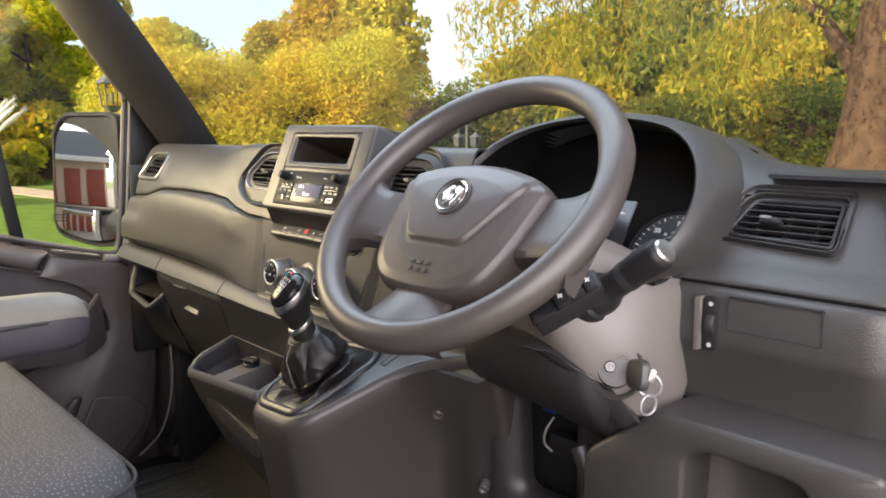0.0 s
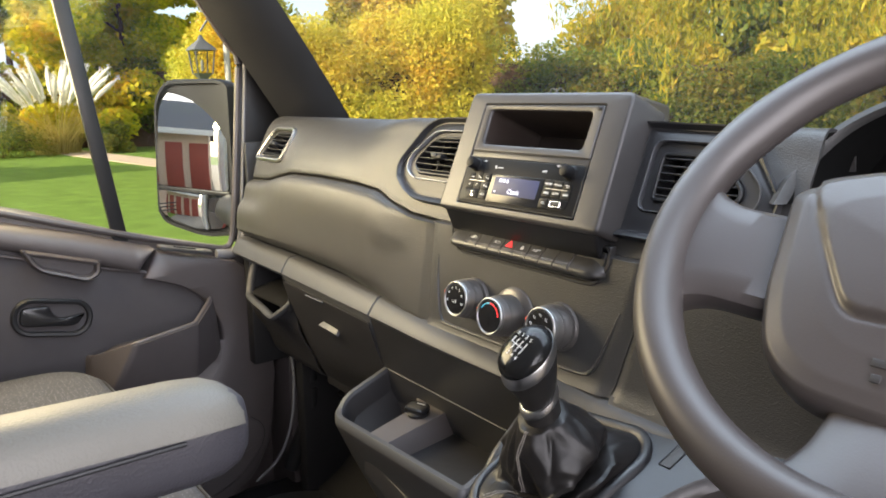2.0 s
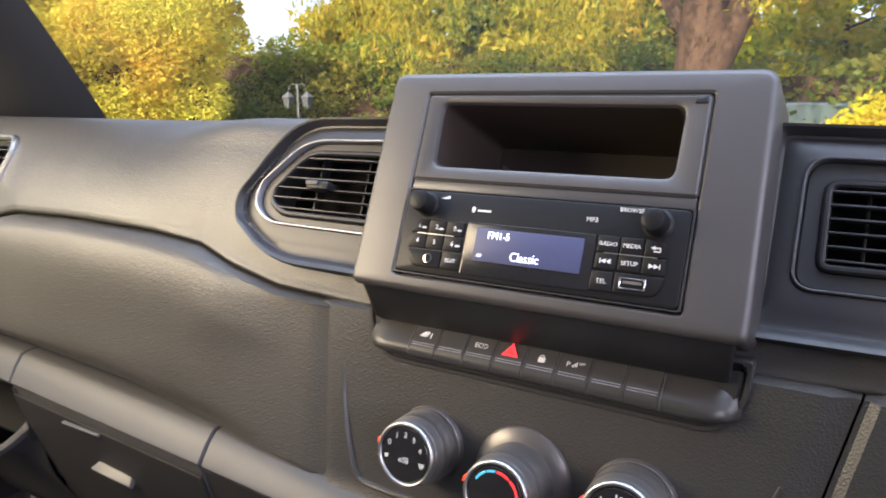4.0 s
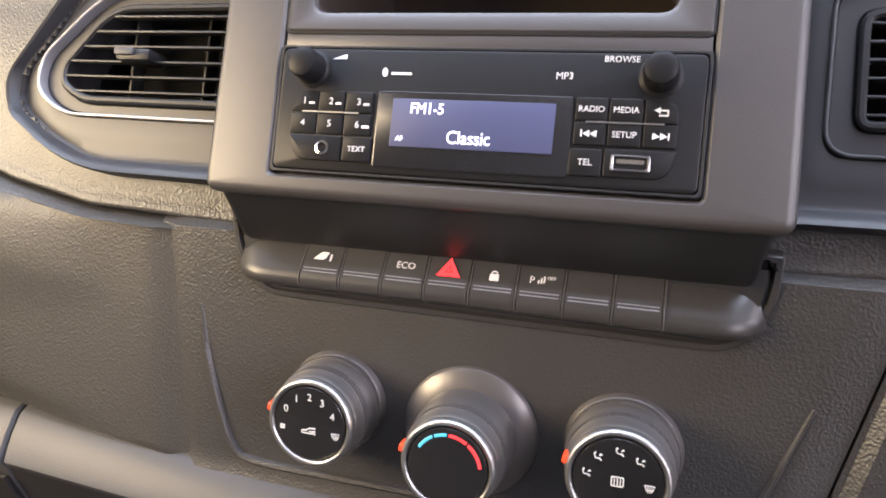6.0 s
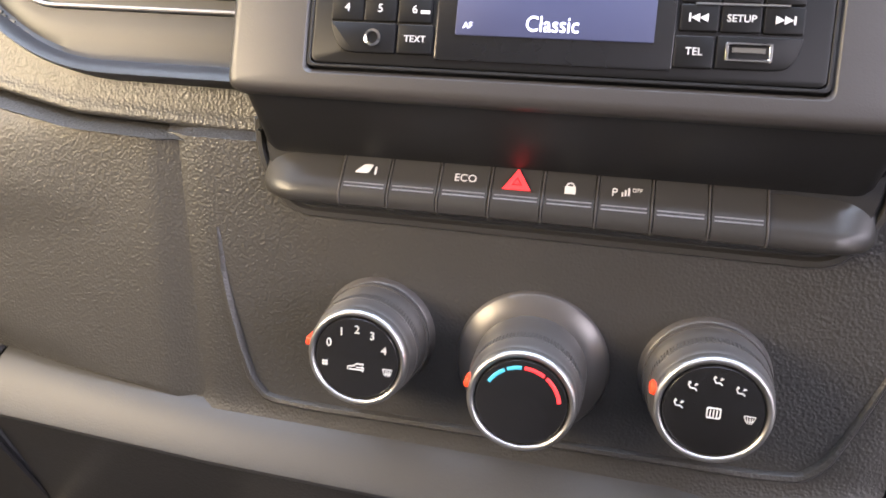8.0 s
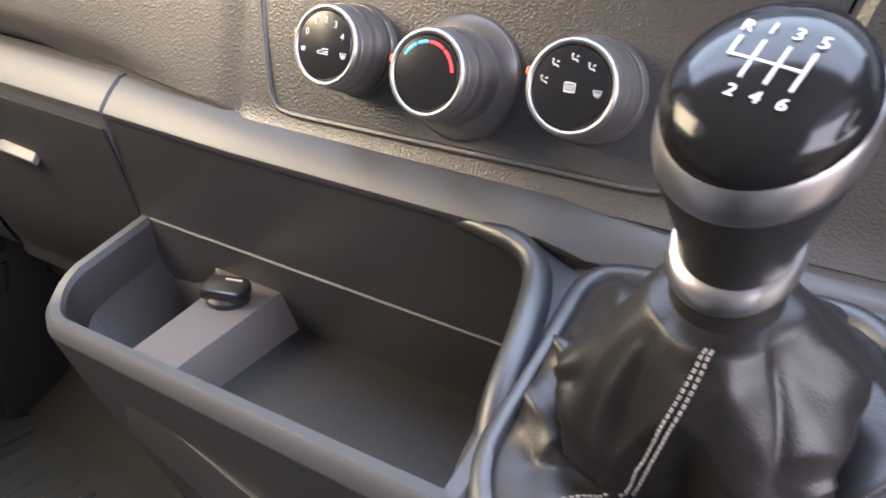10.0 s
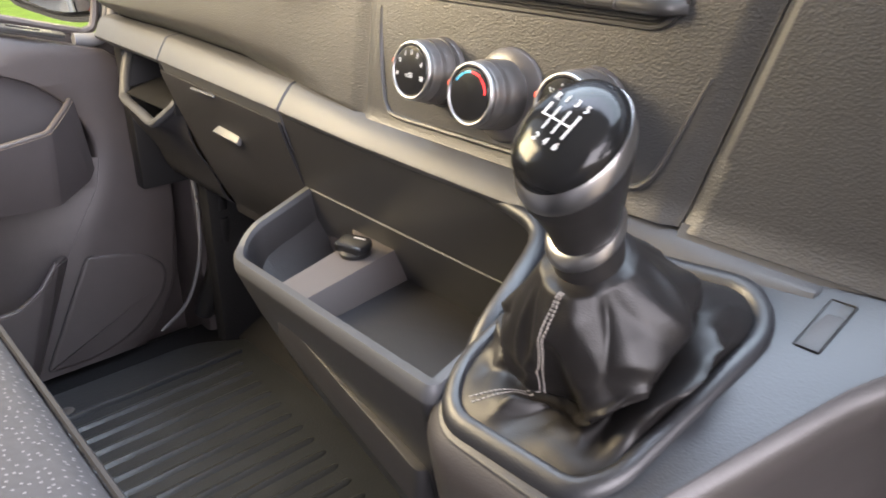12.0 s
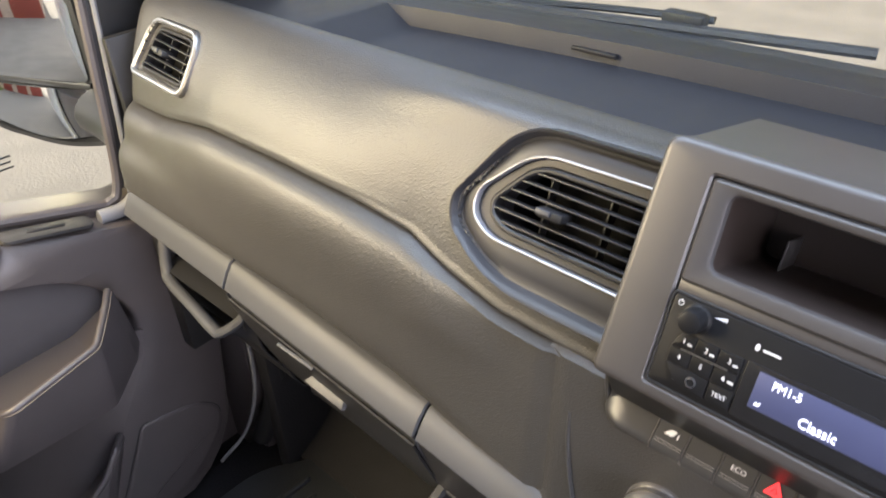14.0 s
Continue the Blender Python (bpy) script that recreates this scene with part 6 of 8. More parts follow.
for t_, a in (("50", 166), ("70", 148), ("90", 122), ("110", 100)):
    lettering(t_, 0.0055, WHITEINK, dial, DM @ pose(0.0315 * math.cos(radians(a)), 0.0315 * math.sin(radians(a)), 0.0013))
part("dial_arc", moved(tube([(0.026 * math.cos(a), 0.026 * math.sin(a), 0.001) for a in np.linspace(0, 2 * math.pi, 41)[:-1]], 0.0006, 6, closed=True), DM), SATIN, dial)
info = part("info_display", moved(slab(rrect(0.06, 0.06, 0.004, 3), 0, 0.003, 0.001), face(0.49, 0.095, 1.575, 32)), GLOSS, bn, "dark trip display")
part("mark", moved(box(0.02, 0.003, 0.0005, 0), face(0.49, 0.095, 1.575, 32) @ pose(0.01, 0.012, 0.0033)), DARKSAT, info)

# ---- driver side of the dash ----
rp = []
for x in np.linspace(0.592, 0.845, 56):
    e = max(0.0, (x - 0.80) / 0.045) ** 2
    rise, = lerp_table([(0.592, 0.034), (0.605, 0.025), (0.62, 0.0165), (0.64, 0.009), (0.66, 0.0048), (0.69, 0.0015), (0.72, 0.0), (0.85, 0.0)], x)
    rp.append([(x, y + 0.02 * e, z + rise * min(1.0, max(0.0, (y - 0.135) / 0.045))) for y, z in spline([(0.42, 1.59), (0.28, 1.628), (0.20, 1.644), (0.155, 1.640), (0.128, 1.622), (0.100, 1.592), (0.072, 1.560), (0.052, 1.545), (0.040, 1.534), (0.046, 1.528)], 44)])
part("end_pad", thick(sheet_cut(rp, [vent_outline(V4, inset(V4_BIG, 0.0050)), vent_outline(V5, inset(V5_OUT, 0.004))]), 0.003), PLASTIC, dash, "grained pad at the driver's end")
vent(V4, V4_BIG, V4_IN, V4_OUT, slats=6, bars=3, tab=(-0.014, -0.004), metal=TRIM, cap=SKIRTM, label="driver's end air vent with black slats")
vent(V5, V5_OUT, V5_IN, slats=6, bars=0, tab=(0.0, 0.0), metal=TRIM, label="narrow side window vent")
fr = []
for x in np.linspace(0.585, 0.842, 30):
    lft = max(0.0, (0.625 - x) / 0.04) ** 2
    rgt = max(0.0, (x - 0.80) / 0.042) ** 2
    fr.append([(x, y + 0.05 * lft + 0.03 * rgt, z) for y, z in spline([(0.050, 1.527), (0.030, 1.530), (0.022, 1.522), (0.019, 1.503), (0.0185, 1.486), (0.0195, 1.474), (0.0245, 1.462), (0.0330, 1.440), (0.0390, 1.420), (0.0420, 1.404)], 36)])
part("side_fascia", thick(sheet(fr), 0.003), PLASTIC, dash, "driver's side fascia panel", sharp=60)
FM = face(0.722, 0.0185, 1.508, 0)
part("blank_panel", moved(bezel(rrect(0.088, 0.034, 0.002, 3), rrect(0.0865, 0.0325, 0.002, 3), -0.004, 0.0008, 0.0004), FM), BLACK, dash)
sw = part("headlamp_leveller", moved(slab(rrect(0.017, 0.056, 0.005, 4), -0.003, 0.0022, 0.0012), face(0.661, 0.0185, 1.494, -2)), BLACK, dash, "headlamp level thumbwheel")
part("thumbwheel", moved(lathe([(0.011, -0.0045), (0.0118, -0.003), (0.0118, 0.003), (0.011, 0.0045), (0.001, 0.0045)], 24), face(0.662, 0.0225, 1.494, -2) @ pose(0, 0, 0, 0, 90)), RUBBER, sw)
for dz in (0.021, -0.021):
    part("mark", moved(lathe([(0.0024, 0), (0.0024, 0.0006), (0.0001, 0.0006)], 14), face(0.662, 0.016, 1.494 + dz, -2)), SILVERP, sw)
part("leveller_cheek", moved(slab(rounded([(-0.004, -0.030), (0.004, -0.028), (0.004, 0.028), (-0.004, 0.026)], 0.002, 3), -0.003, 0.004, 0.0015), face(0.649, 0.0185, 1.494, -2)), SHROUD, dash)
# lower shelf and cubby
SH = rounded([(0.556, 1.03), (0.842, 1.03), (0.842, 1.412), (0.640, 1.412), (0.556, 1.345)], [0.005, 0.005, 0.010, 0.012, 0.015], 6)
CB = rounded([(0.672, 1.06), (0.785, 1.06), (0.785, 1.384), (0.690, 1.385), (0.672, 1.374)], [0.004, 0.004, 0.020, 0.012, 0.012], 6)
shm = Matrix(((1, 0, 0, 0), (0, 0, -1, -0.012), (0, 1, 0, 0), (0, 0, 0, 1)))
part("lower_shelf", moved(rings([z3(SH, -0.06), z3(SH, 0.023), z3(inset(SH, 0.0015), 0.0275), z3(inset(SH, 0.005), 0.030), z3(inset(CB, -0.006), 0.030), z3(inset(CB, -0.002), 0.0285), z3(CB, 0.024), z3(CB, -0.050)], False, False), shm), PLASTIC, dash, "lower fascia with an open cubby", sharp=60)
part("cubby_back", thick(sheet([[(x, y + 0.014 * (2 * (x - 0.7285) / 0.113) ** 4 * -1, z) for y, z in spline([(-0.020, 1.390), (0.014, 1.386), (0.030, 1.372), (0.032, 1.340), (0.026, 1.270), (0.012, 1.180), (0.004, 1.09)], 26)] for x in np.linspace(0.668, 0.789, 18)]), 0.003), PLASTIC, dash, "scooped back of the cubby")
part("shelf_top", thick(sheet([[(x, 0.046, 1.409), (x, -0.02, 1.412), (x, -0.036, 1.411)] for x in (0.640, 0.74, 0.842)]), 0.002), PLASTIC, dash, "flat ledge over the cubby")
# knee opening left of the shelf, with wiring behind it
KO = rounded([(0.385, 1.05), (0.560, 1.05), (0.556, 1.36), (0.372, 1.375)], 0.02, 6)
KI = rounded([(0.418, 1.225), (0.498, 1.225), (0.496, 1.352), (0.410, 1.352)], [0.02, 0.02, 0.010, 0.012], 6)
knm = Matrix(((1, 0, 0, 0), (0, 0, -1, 0.015), (0, 1, 0, 0), (0, 0, 0, 1)))
part("knee_cover", moved(rings([z3(KO, -0.03), z3(KO, 0.004), z3(inset(KO, 0.004), 0.008), z3(inset(KI, -0.02), 0.004), z3(inset(KI, -0.004), -0.012), z3(KI, -0.02), z3(KI, -0.035)], False, False), knm), PLASTIC2, dash, "knee cover with an open hatch", sharp=60)
part("hatch_back", box(0.16, 0.004, 0.2, 0.001, at=(0.48, 0.10, 1.28)), DEEP, dash)
part("connector", box(0.022, 0.03, 0.03, 0.003, at=(0.430, 0.075, 1.338)), BLUEP, dash, "blue plug of the wiring behind the hatch")
part("fuse_holder", box(0.05, 0.03, 0.03, 0.003, at=(0.456, 0.075, 1.282)), BLACK, dash)
part("cable_loop", tube(spline([(0.436, 0.065, 1.318), (0.430, 0.056, 1.300), (0.430, 0.054, 1.284), (0.440, 0.058, 1.274)], 16), 0.0016, 8), BEIGEP, dash, "thin pale cable")
part("lower_trim", tube(spline([(0.535, -0.018, 1.335), (0.548, -0.02, 1.31), (0.556, -0.02, 1.25), (0.562, -0.02, 1.12)], 20), 0.011, 10), PLASTIC2, dash)


# ---- the cab ----
def structure(name, bm, material, label, m=Matrix(), sharp=38.0):
    ob = part(name, bm, material, None, "", m, sharp)
    return tagged(ob, label, name.split("_")[0], kind="structure")


structure("floor", box(1.74, 1.70, 0.04, 0.004, at=(0, -0.40, FLOOR - 0.02)), CARPET, "cab floor under the rubber mat, shade painted in")
structure("wall_front", joined(box(1.74, 0.03, 0.40, 0.004, at=(0, 0.40, 1.02)), moved(box(1.74, 0.03, 0.34, 0.004), pose(0, 0.30, 0.92, 38))), CARPET, "bulkhead behind the dashboard, shade painted in")
structure("wall_back", box(1.84, 0.05, 1.55, 0.004, at=(0, -1.28, 1.52)), BULK, "unseen grey bulkhead behind the seats, lightened for fill")
structure("ceiling", box(1.70, 1.45, 0.05, 0.01, at=(0, -0.62, 2.30)), HEADL, "pale grey roof lining")
# white body sides: rear quarters with the load space, sills, bonnet
structure("body_side_1", box(0.05, 3.6, 1.95, 0.02, at=(-0.985, -3.06, 1.30)), PAINTW, "white van side behind the passenger door")
structure("body_side_2", box(0.05, 3.6, 1.95, 0.02, at=(0.985, -3.06, 1.30)), PAINTW, "white van side behind the driver's door")
structure("body_sill_1", box(0.12, 1.6, 0.34, 0.02, at=(-0.91, -0.46, 0.62)), BLACK, "dark step under the passenger door")
structure("body_sill_2", box(0.12, 1.6, 0.34, 0.02, at=(0.91, -0.46, 0.62)), BLACK, "dark step under the driver's door")
structure("body_back", box(1.92, 0.05, 1.95, 0.02, at=(0, -4.88, 1.30)), PAINTW, "plain white rear of the load space")
structure("body_floor", box(1.90, 3.58, 0.05, 0.01, at=(0, -3.07, 0.62)), CARPET, "plain dark floor of the load space")
structure("body_roof", box(1.94, 4.9, 0.04, 0.02, at=(0, -2.45, 2.36)), PAINTW, "white van roof")
hood_rows = []
for y, z, w in ((0.50, 1.545, 0.86), (0.62, 1.50, 0.86), (0.80, 1.40, 0.85), (1.0, 1.26, 0.82), (1.12, 1.05, 0.78), (1.16, 0.55, 0.76)):
    hood_rows.append([(x * w, y - 0.12 * x * x, z - 0.04 * abs(x) ** 3) for x in np.linspace(-1, 1, 17)])
structure("body_bonnet", thick(sheet(hood_rows), 0.01), PAINTW, "short white bonnet", sharp=60)
structure("trim_cowl", thick(sheet([[(x, 0.42 + 0.10 * (1 - (x / 0.84) ** 2) + a, z) for a, z in ((-0.02, 1.57), (0.03, 1.560), (0.09, 1.548))] for x in np.linspace(-0.84, 0.84, 24)]), 0.004), BLACK, "black scuttle panel below the windscreen")


# windscreen: glass between the pillars
def screen_pt(u, v):
    """u from the passenger side to the driver's, v from the base to the roof."""
    w = 0.84 - 0.10 * v
    x = (2 * u - 1) * w + 0.03
    bow = 0.10 * (1 - (2 * u - 1) ** 2)
    return (x, 0.33 + bow - 0.62 * v, 1.585 + 0.71 * v)


ws = structure("window_1", thick(sheet([[screen_pt(u, v) for u in np.linspace(0, 1, 25)] for v in np.linspace(0, 1, 13)]), 0.005), SCREENG, "clear windscreen")
ws.visible_shadow = False


def wiper(x0, y0, ang, ln):
    w = thing("wiper", (x0, y0, 1.57), "black windscreen wiper lying along the screen's base", "wiper", "wipers")
    d = Vector((math.cos(ang), math.sin(ang), 0.0))
    p = Vector((x0, y0, 1.598))
    part("wiper_arm", tube([p + d * s * ln + Vector((0, 0.012, 0.012 * math.sin(s * 3))) for s in np.linspace(0, 0.6, 8)], 0.007, 8, flat=0.6), BLACK, w)
    part("wiper_blade", tube([p + d * (s * ln - 0.05) + Vector((0, -0.012, 0.006)) for s in np.linspace(0, 1, 10)], 0.008, 8, flat=0.8), RUBBER, w)
    part("wiper_clip", box(0.05, 0.02, 0.018, 0.004, at=tuple(p + d * ln * 0.55 + Vector((0, 0, 0.012)))), BLACK, w)


wiper(-0.62, 0.400, 0.20, 0.55)
wiper(-0.02, 0.475, -0.06, 0.60)


# A-pillars
def pillar(s, name, off=0.0):
    rows = []
    for f in np.linspace(-0.12, 1.0, 14):
        z = 1.643 + 0.66 * f
        ya, yb = 0.211 - 0.44 * f - 0.10 * f * f, 0.120 - 0.46 * f - 0.08 * f * f
        xa, xb = -0.716 + 0.05 * f, -0.825 + 0.055 * f
        rows.append([(s * (x - off), y, z) for x, y in ((xa, ya), (xa - 0.004, ya - 0.012), (0.6 * xa + 0.4 * xb + 0.014, 0.6 * ya + 0.4 * yb - 0.030), (xb + 0.006, yb - 0.012), (xb, yb), (xb - 0.04, yb + 0.02), (xb - 0.03, yb + 0.045), (xa - 0.02, ya + 0.003))])
    return structure(name, rings(rows), BLACK, "dark grey windscreen pillar trim", sharp=50)


pillar(1, "trim_pillar_1")
pillar(-1, "trim_pillar_2", 0.067)
structure("trim_header", tube([(x, -0.27 + 0.02 * (1 - (x / 0.7) ** 2), 2.27) for x in np.linspace(-0.72, 0.72, 16)], 0.05, 10), HEADL, "grey lining above the windscreen")
structure("trim_pillar_3", box(0.09, 0.12, 1.5, 0.02, at=(-0.90, -1.22, 1.55)), TRIM, "grey pillar behind the passenger door")
structure("trim_pillar_4", box(0.09, 0.12, 1.5, 0.02, at=(0.90, -1.22, 1.55)), TRIM, "grey pillar behind the driver's door")
structure("trim_front_post", tube(spline([(0.865, 0.14, 1.66), (0.862, 0.09, 1.55), (0.860, 0.055, 1.42), (0.862, 0.045, 1.2), (0.87, 0.03, 0.85)], 20), 0.030, 12, flat=1.3), DOORP, "dark trim of the driver's door post")

# ---- passenger door ----
door = thing("passenger_door", (-0.9, -0.4, 0.80), "dark plastic passenger door with pull, handle and speaker", "door")


def yz(m_x):
    """A plane whose x runs forwards (+y), y upwards, z into the cab (+x)."""
    return Matrix(((0, 0, 1, m_x), (1, 0, 0, 0), (0, 1, 0, 0), (0, 0, 0, 1)))


DX = -0.885
PANEL = rounded([(-1.12, 0.78), (-0.05, 0.78), (0.03, 0.84), (0.080, 0.95), (0.092, 1.10), (0.085, 1.25), (0.05, 1.36), (0.012, 1.378), (-0.20, 1.437), (-0.42, 1.515), (-0.62, 1.54), (-1.12, 1.56)],
                [0.02, 0.05, 0.05, 0.05, 0.05, 0.05, 0.02, 0.02, 0.05, 0.08, 0.05, 0.02], 5)
part("door_panel", moved(rings([z3(PANEL, -0.05), z3(PANEL, -0.012), z3(inset(PANEL, 0.003), -0.003), z3(inset(PANEL, 0.010), 0.0)]), yz(DX)), DOORP, door, "grained dark door panel")
part("outer_skin", box(0.02, 1.26, 0.80, 0.004, at=(-0.952, -0.49, 0.97)), DOORP, door, "outer skin of the door")
# the raised front of the panel, from the seam to the door's edge; the field lies behind it
fl = spline([(-0.205, 0.845), (-0.112, 1.062), (-0.060, 1.150), (-0.042, 1.217), (-0.066, 1.280), (-0.116, 1.326), (-0.188, 1.355)], 60)
fl = np.vstack([fl, np.linspace((-0.186, 1.358), (-0.159, 1.402), 12)])
fr_ = np.array([(0.845, -0.040), (0.875, 0.010), (0.95, 0.052), (1.10, 0.072), (1.25, 0.064), (1.33, 0.040), (1.362, 0.000), (1.380, -0.072), (1.402, -0.155)])
rows = []
for y0, z in fl:
    y1 = float(np.interp(z, fr_[:, 0], fr_[:, 1]))
    w_ = max(0.004, y1 - y0)
    e_ = min(1.0, w_ / 0.02)
    across = [(0, -0.004), (0, 0.036), (0.0015 * e_, 0.0405), (0.005 * e_, 0.043)] + [(w_ * g, 0.0435) for g in np.linspace(0.3, 0.7, 5)] + [(w_ - 0.006 * e_, 0.0425), (w_ - 0.002 * e_, 0.0395), (w_, 0.034), (w_, -0.004)]
    drop = 0.012 * max(0.0, (z - 1.36) / 0.042) ** 2
    rows.append([(DX + h - (drop if h > 0 else 0), y0 + d, z) for d, h in across])
part("front_panel", thick(sheet(rows), 0.002), DOORP, door, "raised front of the door panel", sharp=50)
# upper band up to the seam, and the pull under it
bt = np.array([(-1.10, 1.470, 1.547), (-0.62, 1.466, 1.527), (-0.44, 1.447, 1.493), (-0.386, 1.430, 1.478), (-0.30, 1.403, 1.454), (-0.249, 1.384, 1.438), (-0.197, 1.364, 1.421), (-0.180, 1.389, 1.415), (-0.164, 1.409, 1.411)])
rows = []
for y in np.concatenate([np.linspace(-1.10, -0.45, 14), np.linspace(-0.44, -0.20, 30), np.linspace(-0.197, -0.164, 10)]):
    z0, z1 = float(np.interp(y, bt[:, 0], bt[:, 1])), float(np.interp(y, bt[:, 0], bt[:, 2]))
    rows.append([(DX + h, y, z0 + (z1 - z0) * g) for g, h in ((0, -0.004), (0, 0.026), (0.03, 0.035), (0.10, 0.0415), (0.25, 0.0445), (0.45, 0.0450), (0.65, 0.0425), (0.80, 0.0375), (0.92, 0.029), (1.0, 0.016), (1.0, -0.004))])
part("upper_band", thick(sheet(rows), 0.002), DOORP, door, "raised upper door band", sharp=60)
PULL = rounded([(-0.392, 1.440), (-0.372, 1.396), (-0.287, 1.364), (-0.264, 1.377), (-0.262, 1.402)], [0.008, 0.022, 0.02, 0.010, 0.008], 5)
part("pull_cup", moved(rings([z3(PULL, 0.010), z3(PULL, 0.046), z3(inset(PULL, 0.004), 0.052), z3(inset(PULL, 0.008), 0.050), z3(inset(PULL, 0.011), 0.036)]), yz(DX)), DOORP, door, "moulded pull cup")
# recessed field with the inner handle
FX = -0.857


def tilted(poly, cy=-0.350, cz=1.306, deg=-11):
    """The outline turned and set where the door handle is."""
    c_, s_ = math.cos(radians(deg)), math.sin(radians(deg))
    return [(cy + x * c_ - y * s_, cz + x * s_ + y * c_) for x, y in poly]


FIELD = rounded([(-1.08, 1.10), (-0.32, 1.10), (-0.10, 1.17), (-0.045, 1.265), (-0.06, 1.325), (-0.16, 1.362), (-0.30, 1.398), (-0.44, 1.440), (-1.08, 1.46)], [0.03, 0.08, 0.06, 0.04, 0.03, 0.04, 0.05, 0.05, 0.03], 6)
part("door_field", moved(bezel(FIELD, inset(FIELD, 0.006), -0.002, 0.010, 0.004), yz(FX)), DOORP, door)
part("field_cloth", moved(slab(inset(FIELD, 0.005), 0.0, 0.0025, 0.001), yz(FX)), FIELDM, door, "darker field of the door")
HO = tilted(rrect(0.134, 0.070, 0.033, 7))
HI = tilted(rrect(0.114, 0.052, 0.024, 7))
hd = part("handle_bezel", moved(rings([z3(HO, 0.0), z3(HO, 0.007), z3(inset(HO, 0.003), 0.010), z3(inset(HI, -0.002), 0.009), z3(HI, 0.006), z3(HI, 0.002), z3(inset(HI, 0.004), 0.0)]), yz(FX)), BLACK, door, "black oval handle bezel")
part("door_handle", moved(slab(tilted(rounded([(-0.052, -0.018), (0.042, -0.014), (0.053, 0.010), (0.007, -0.002), (-0.010, 0.022), (-0.054, 0.016)], [0.012, 0.014, 0.004, 0.016, 0.006, 0.012], 5)), 0.001, 0.011, 0.004), yz(FX)), GLOSS, hd, "black door release lever")
# armrest bin: an outer shell that stands off the door, open at the top
def cornered(pts, n, tight=0.16):
    """A curve that runs nearly straight between points and bends close to them."""
    out = [Vector(pts[0])]
    for p, q, r in zip(pts, pts[1:], pts[2:]):
        p, q, r = Vector(p), Vector(q), Vector(r)
        out += [q.lerp(p, tight), q.lerp(p, 0.05) * 0.5 + q.lerp(r, 0.05) * 0.5, q.lerp(r, tight)]
    out.append(Vector(pts[-1]))
    return [Vector(p) for p in spline(out, n)]


def bin_shell(name, top, foot, lip, bulge, label):
    t_, f_ = cornered(top, 60), cornered(foot, 60)
    rows = [[p + (q - p) * g + Vector((bulge * math.sin(math.pi * g), 0, 0)) for p, q in zip(t_, f_)] for g in np.linspace(0, 1, 12)]
    base_ = sheet([f_, [Vector((DX, q.y, q.z + 0.004)) for q in f_]])
    inner = sheet([rows[3], [Vector((DX, q.y, q.z - 0.004)) for q in rows[3]]])
    ob = part(name, joined(thick(sheet(rows), 0.005), thick(base_, 0.003), thick(inner, 0.003)), DOORP, door, label, sharp=60)
    part("lip", tube([p + Vector((-0.002, 0, 0.0005)) for p in t_], lip, 10), DOORP, ob, "smooth rounded lip")
    return ob


bin_shell("armrest", ((-0.870, -0.300, 1.214), (-0.828, -0.294, 1.222), (-0.744, -0.240, 1.259), (-0.762, -0.124, 1.270), (-0.804, -0.084, 1.290), (-0.822, -0.070, 1.298)),
          ((-0.870, -0.304, 1.166), (-0.835, -0.302, 1.165), (-0.770, -0.279, 1.172), (-0.778, -0.128, 1.160), (-0.826, -0.068, 1.172), (-0.846, -0.052, 1.182)), 0.0048, 0.004, "moulded armrest bin")
bin_shell("map_pocket", ((-0.835, -0.122, 1.050), (-0.806, -0.142, 1.057), (-0.798, -0.170, 1.026), (-0.797, -0.208, 1.001), (-0.797, -0.290, 0.994), (-0.797, -0.95, 0.990)),
          ((-0.842, -0.206, 0.850), (-0.818, -0.216, 0.845), (-0.804, -0.236, 0.840), (-0.802, -0.270, 0.836), (-0.802, -0.34, 0.834), (-0.802, -0.95, 0.832)), 0.0045, 0.004, "door bin")
# the hollow between armrest and bin, sloping back from the front panel's edge
edge = cornered(((-0.843, -0.196, 0.86), (-0.843, -0.110, 1.060), (-0.843, -0.053, 1.150), (-0.843, -0.040, 1.200)), 30)
part("hollow", thick(sheet([[p + Vector((dx, 0.002 - dy, 0.0)) for p in edge] for dx, dy in ((0.0005, 0.0), (-0.006, 0.012), (-0.018, 0.045), (-0.026, 0.085), (-0.0305, 0.14), (-0.033, 0.30), (-0.034, 0.70))]), 0.003), DOORP, door, "hollow under the armrest")
SPK = rounded([(-0.183, 0.858), (-0.11, 0.852), (-0.030, 0.878), (0.028, 0.940), (0.038, 0.985), (-0.005, 1.024), (-0.088, 1.040)], [0.010, 0.05, 0.05, 0.04, 0.03, 0.03, 0.010], 6)
part("speaker_panel", moved(rings([z3(SPK, 0.040), z3(SPK, 0.0445), z3(inset(SPK, 0.002), 0.0465), z3(inset(SPK, 0.006), 0.0470)]), yz(DX)), DOORP, door, "speaker cover")
part("speaker_line", moved(bezel(inset(SPK, -0.0022), inset(SPK, -0.0002), 0.040, 0.0434, 0.0002), yz(DX)), BLACK, door)
# sill plate with lock slot
part("lock_plate", moved(slab(rrect(0.110, 0.026, 0.010, 4), 0, 0.005, 0.002), Matrix.Translation((-0.850, -0.104, 1.3980)) @ pose(0, 0, 0, 0, 0, 90) @ pose(0, 0, 0, 8, 13.5)), TRIM, door, "oval lock plate on the door sill")
part("lock_slot", moved(slab(rrect(0.045, 0.008, 0.004, 4), 0, 0.002, 0.001), Matrix.Translation((-0.850, -0.104, 1.4030)) @ pose(0, 0, 0, 0, 0, 90) @ pose(0, 0, 0, 8, 13.5)), BLACK, door)
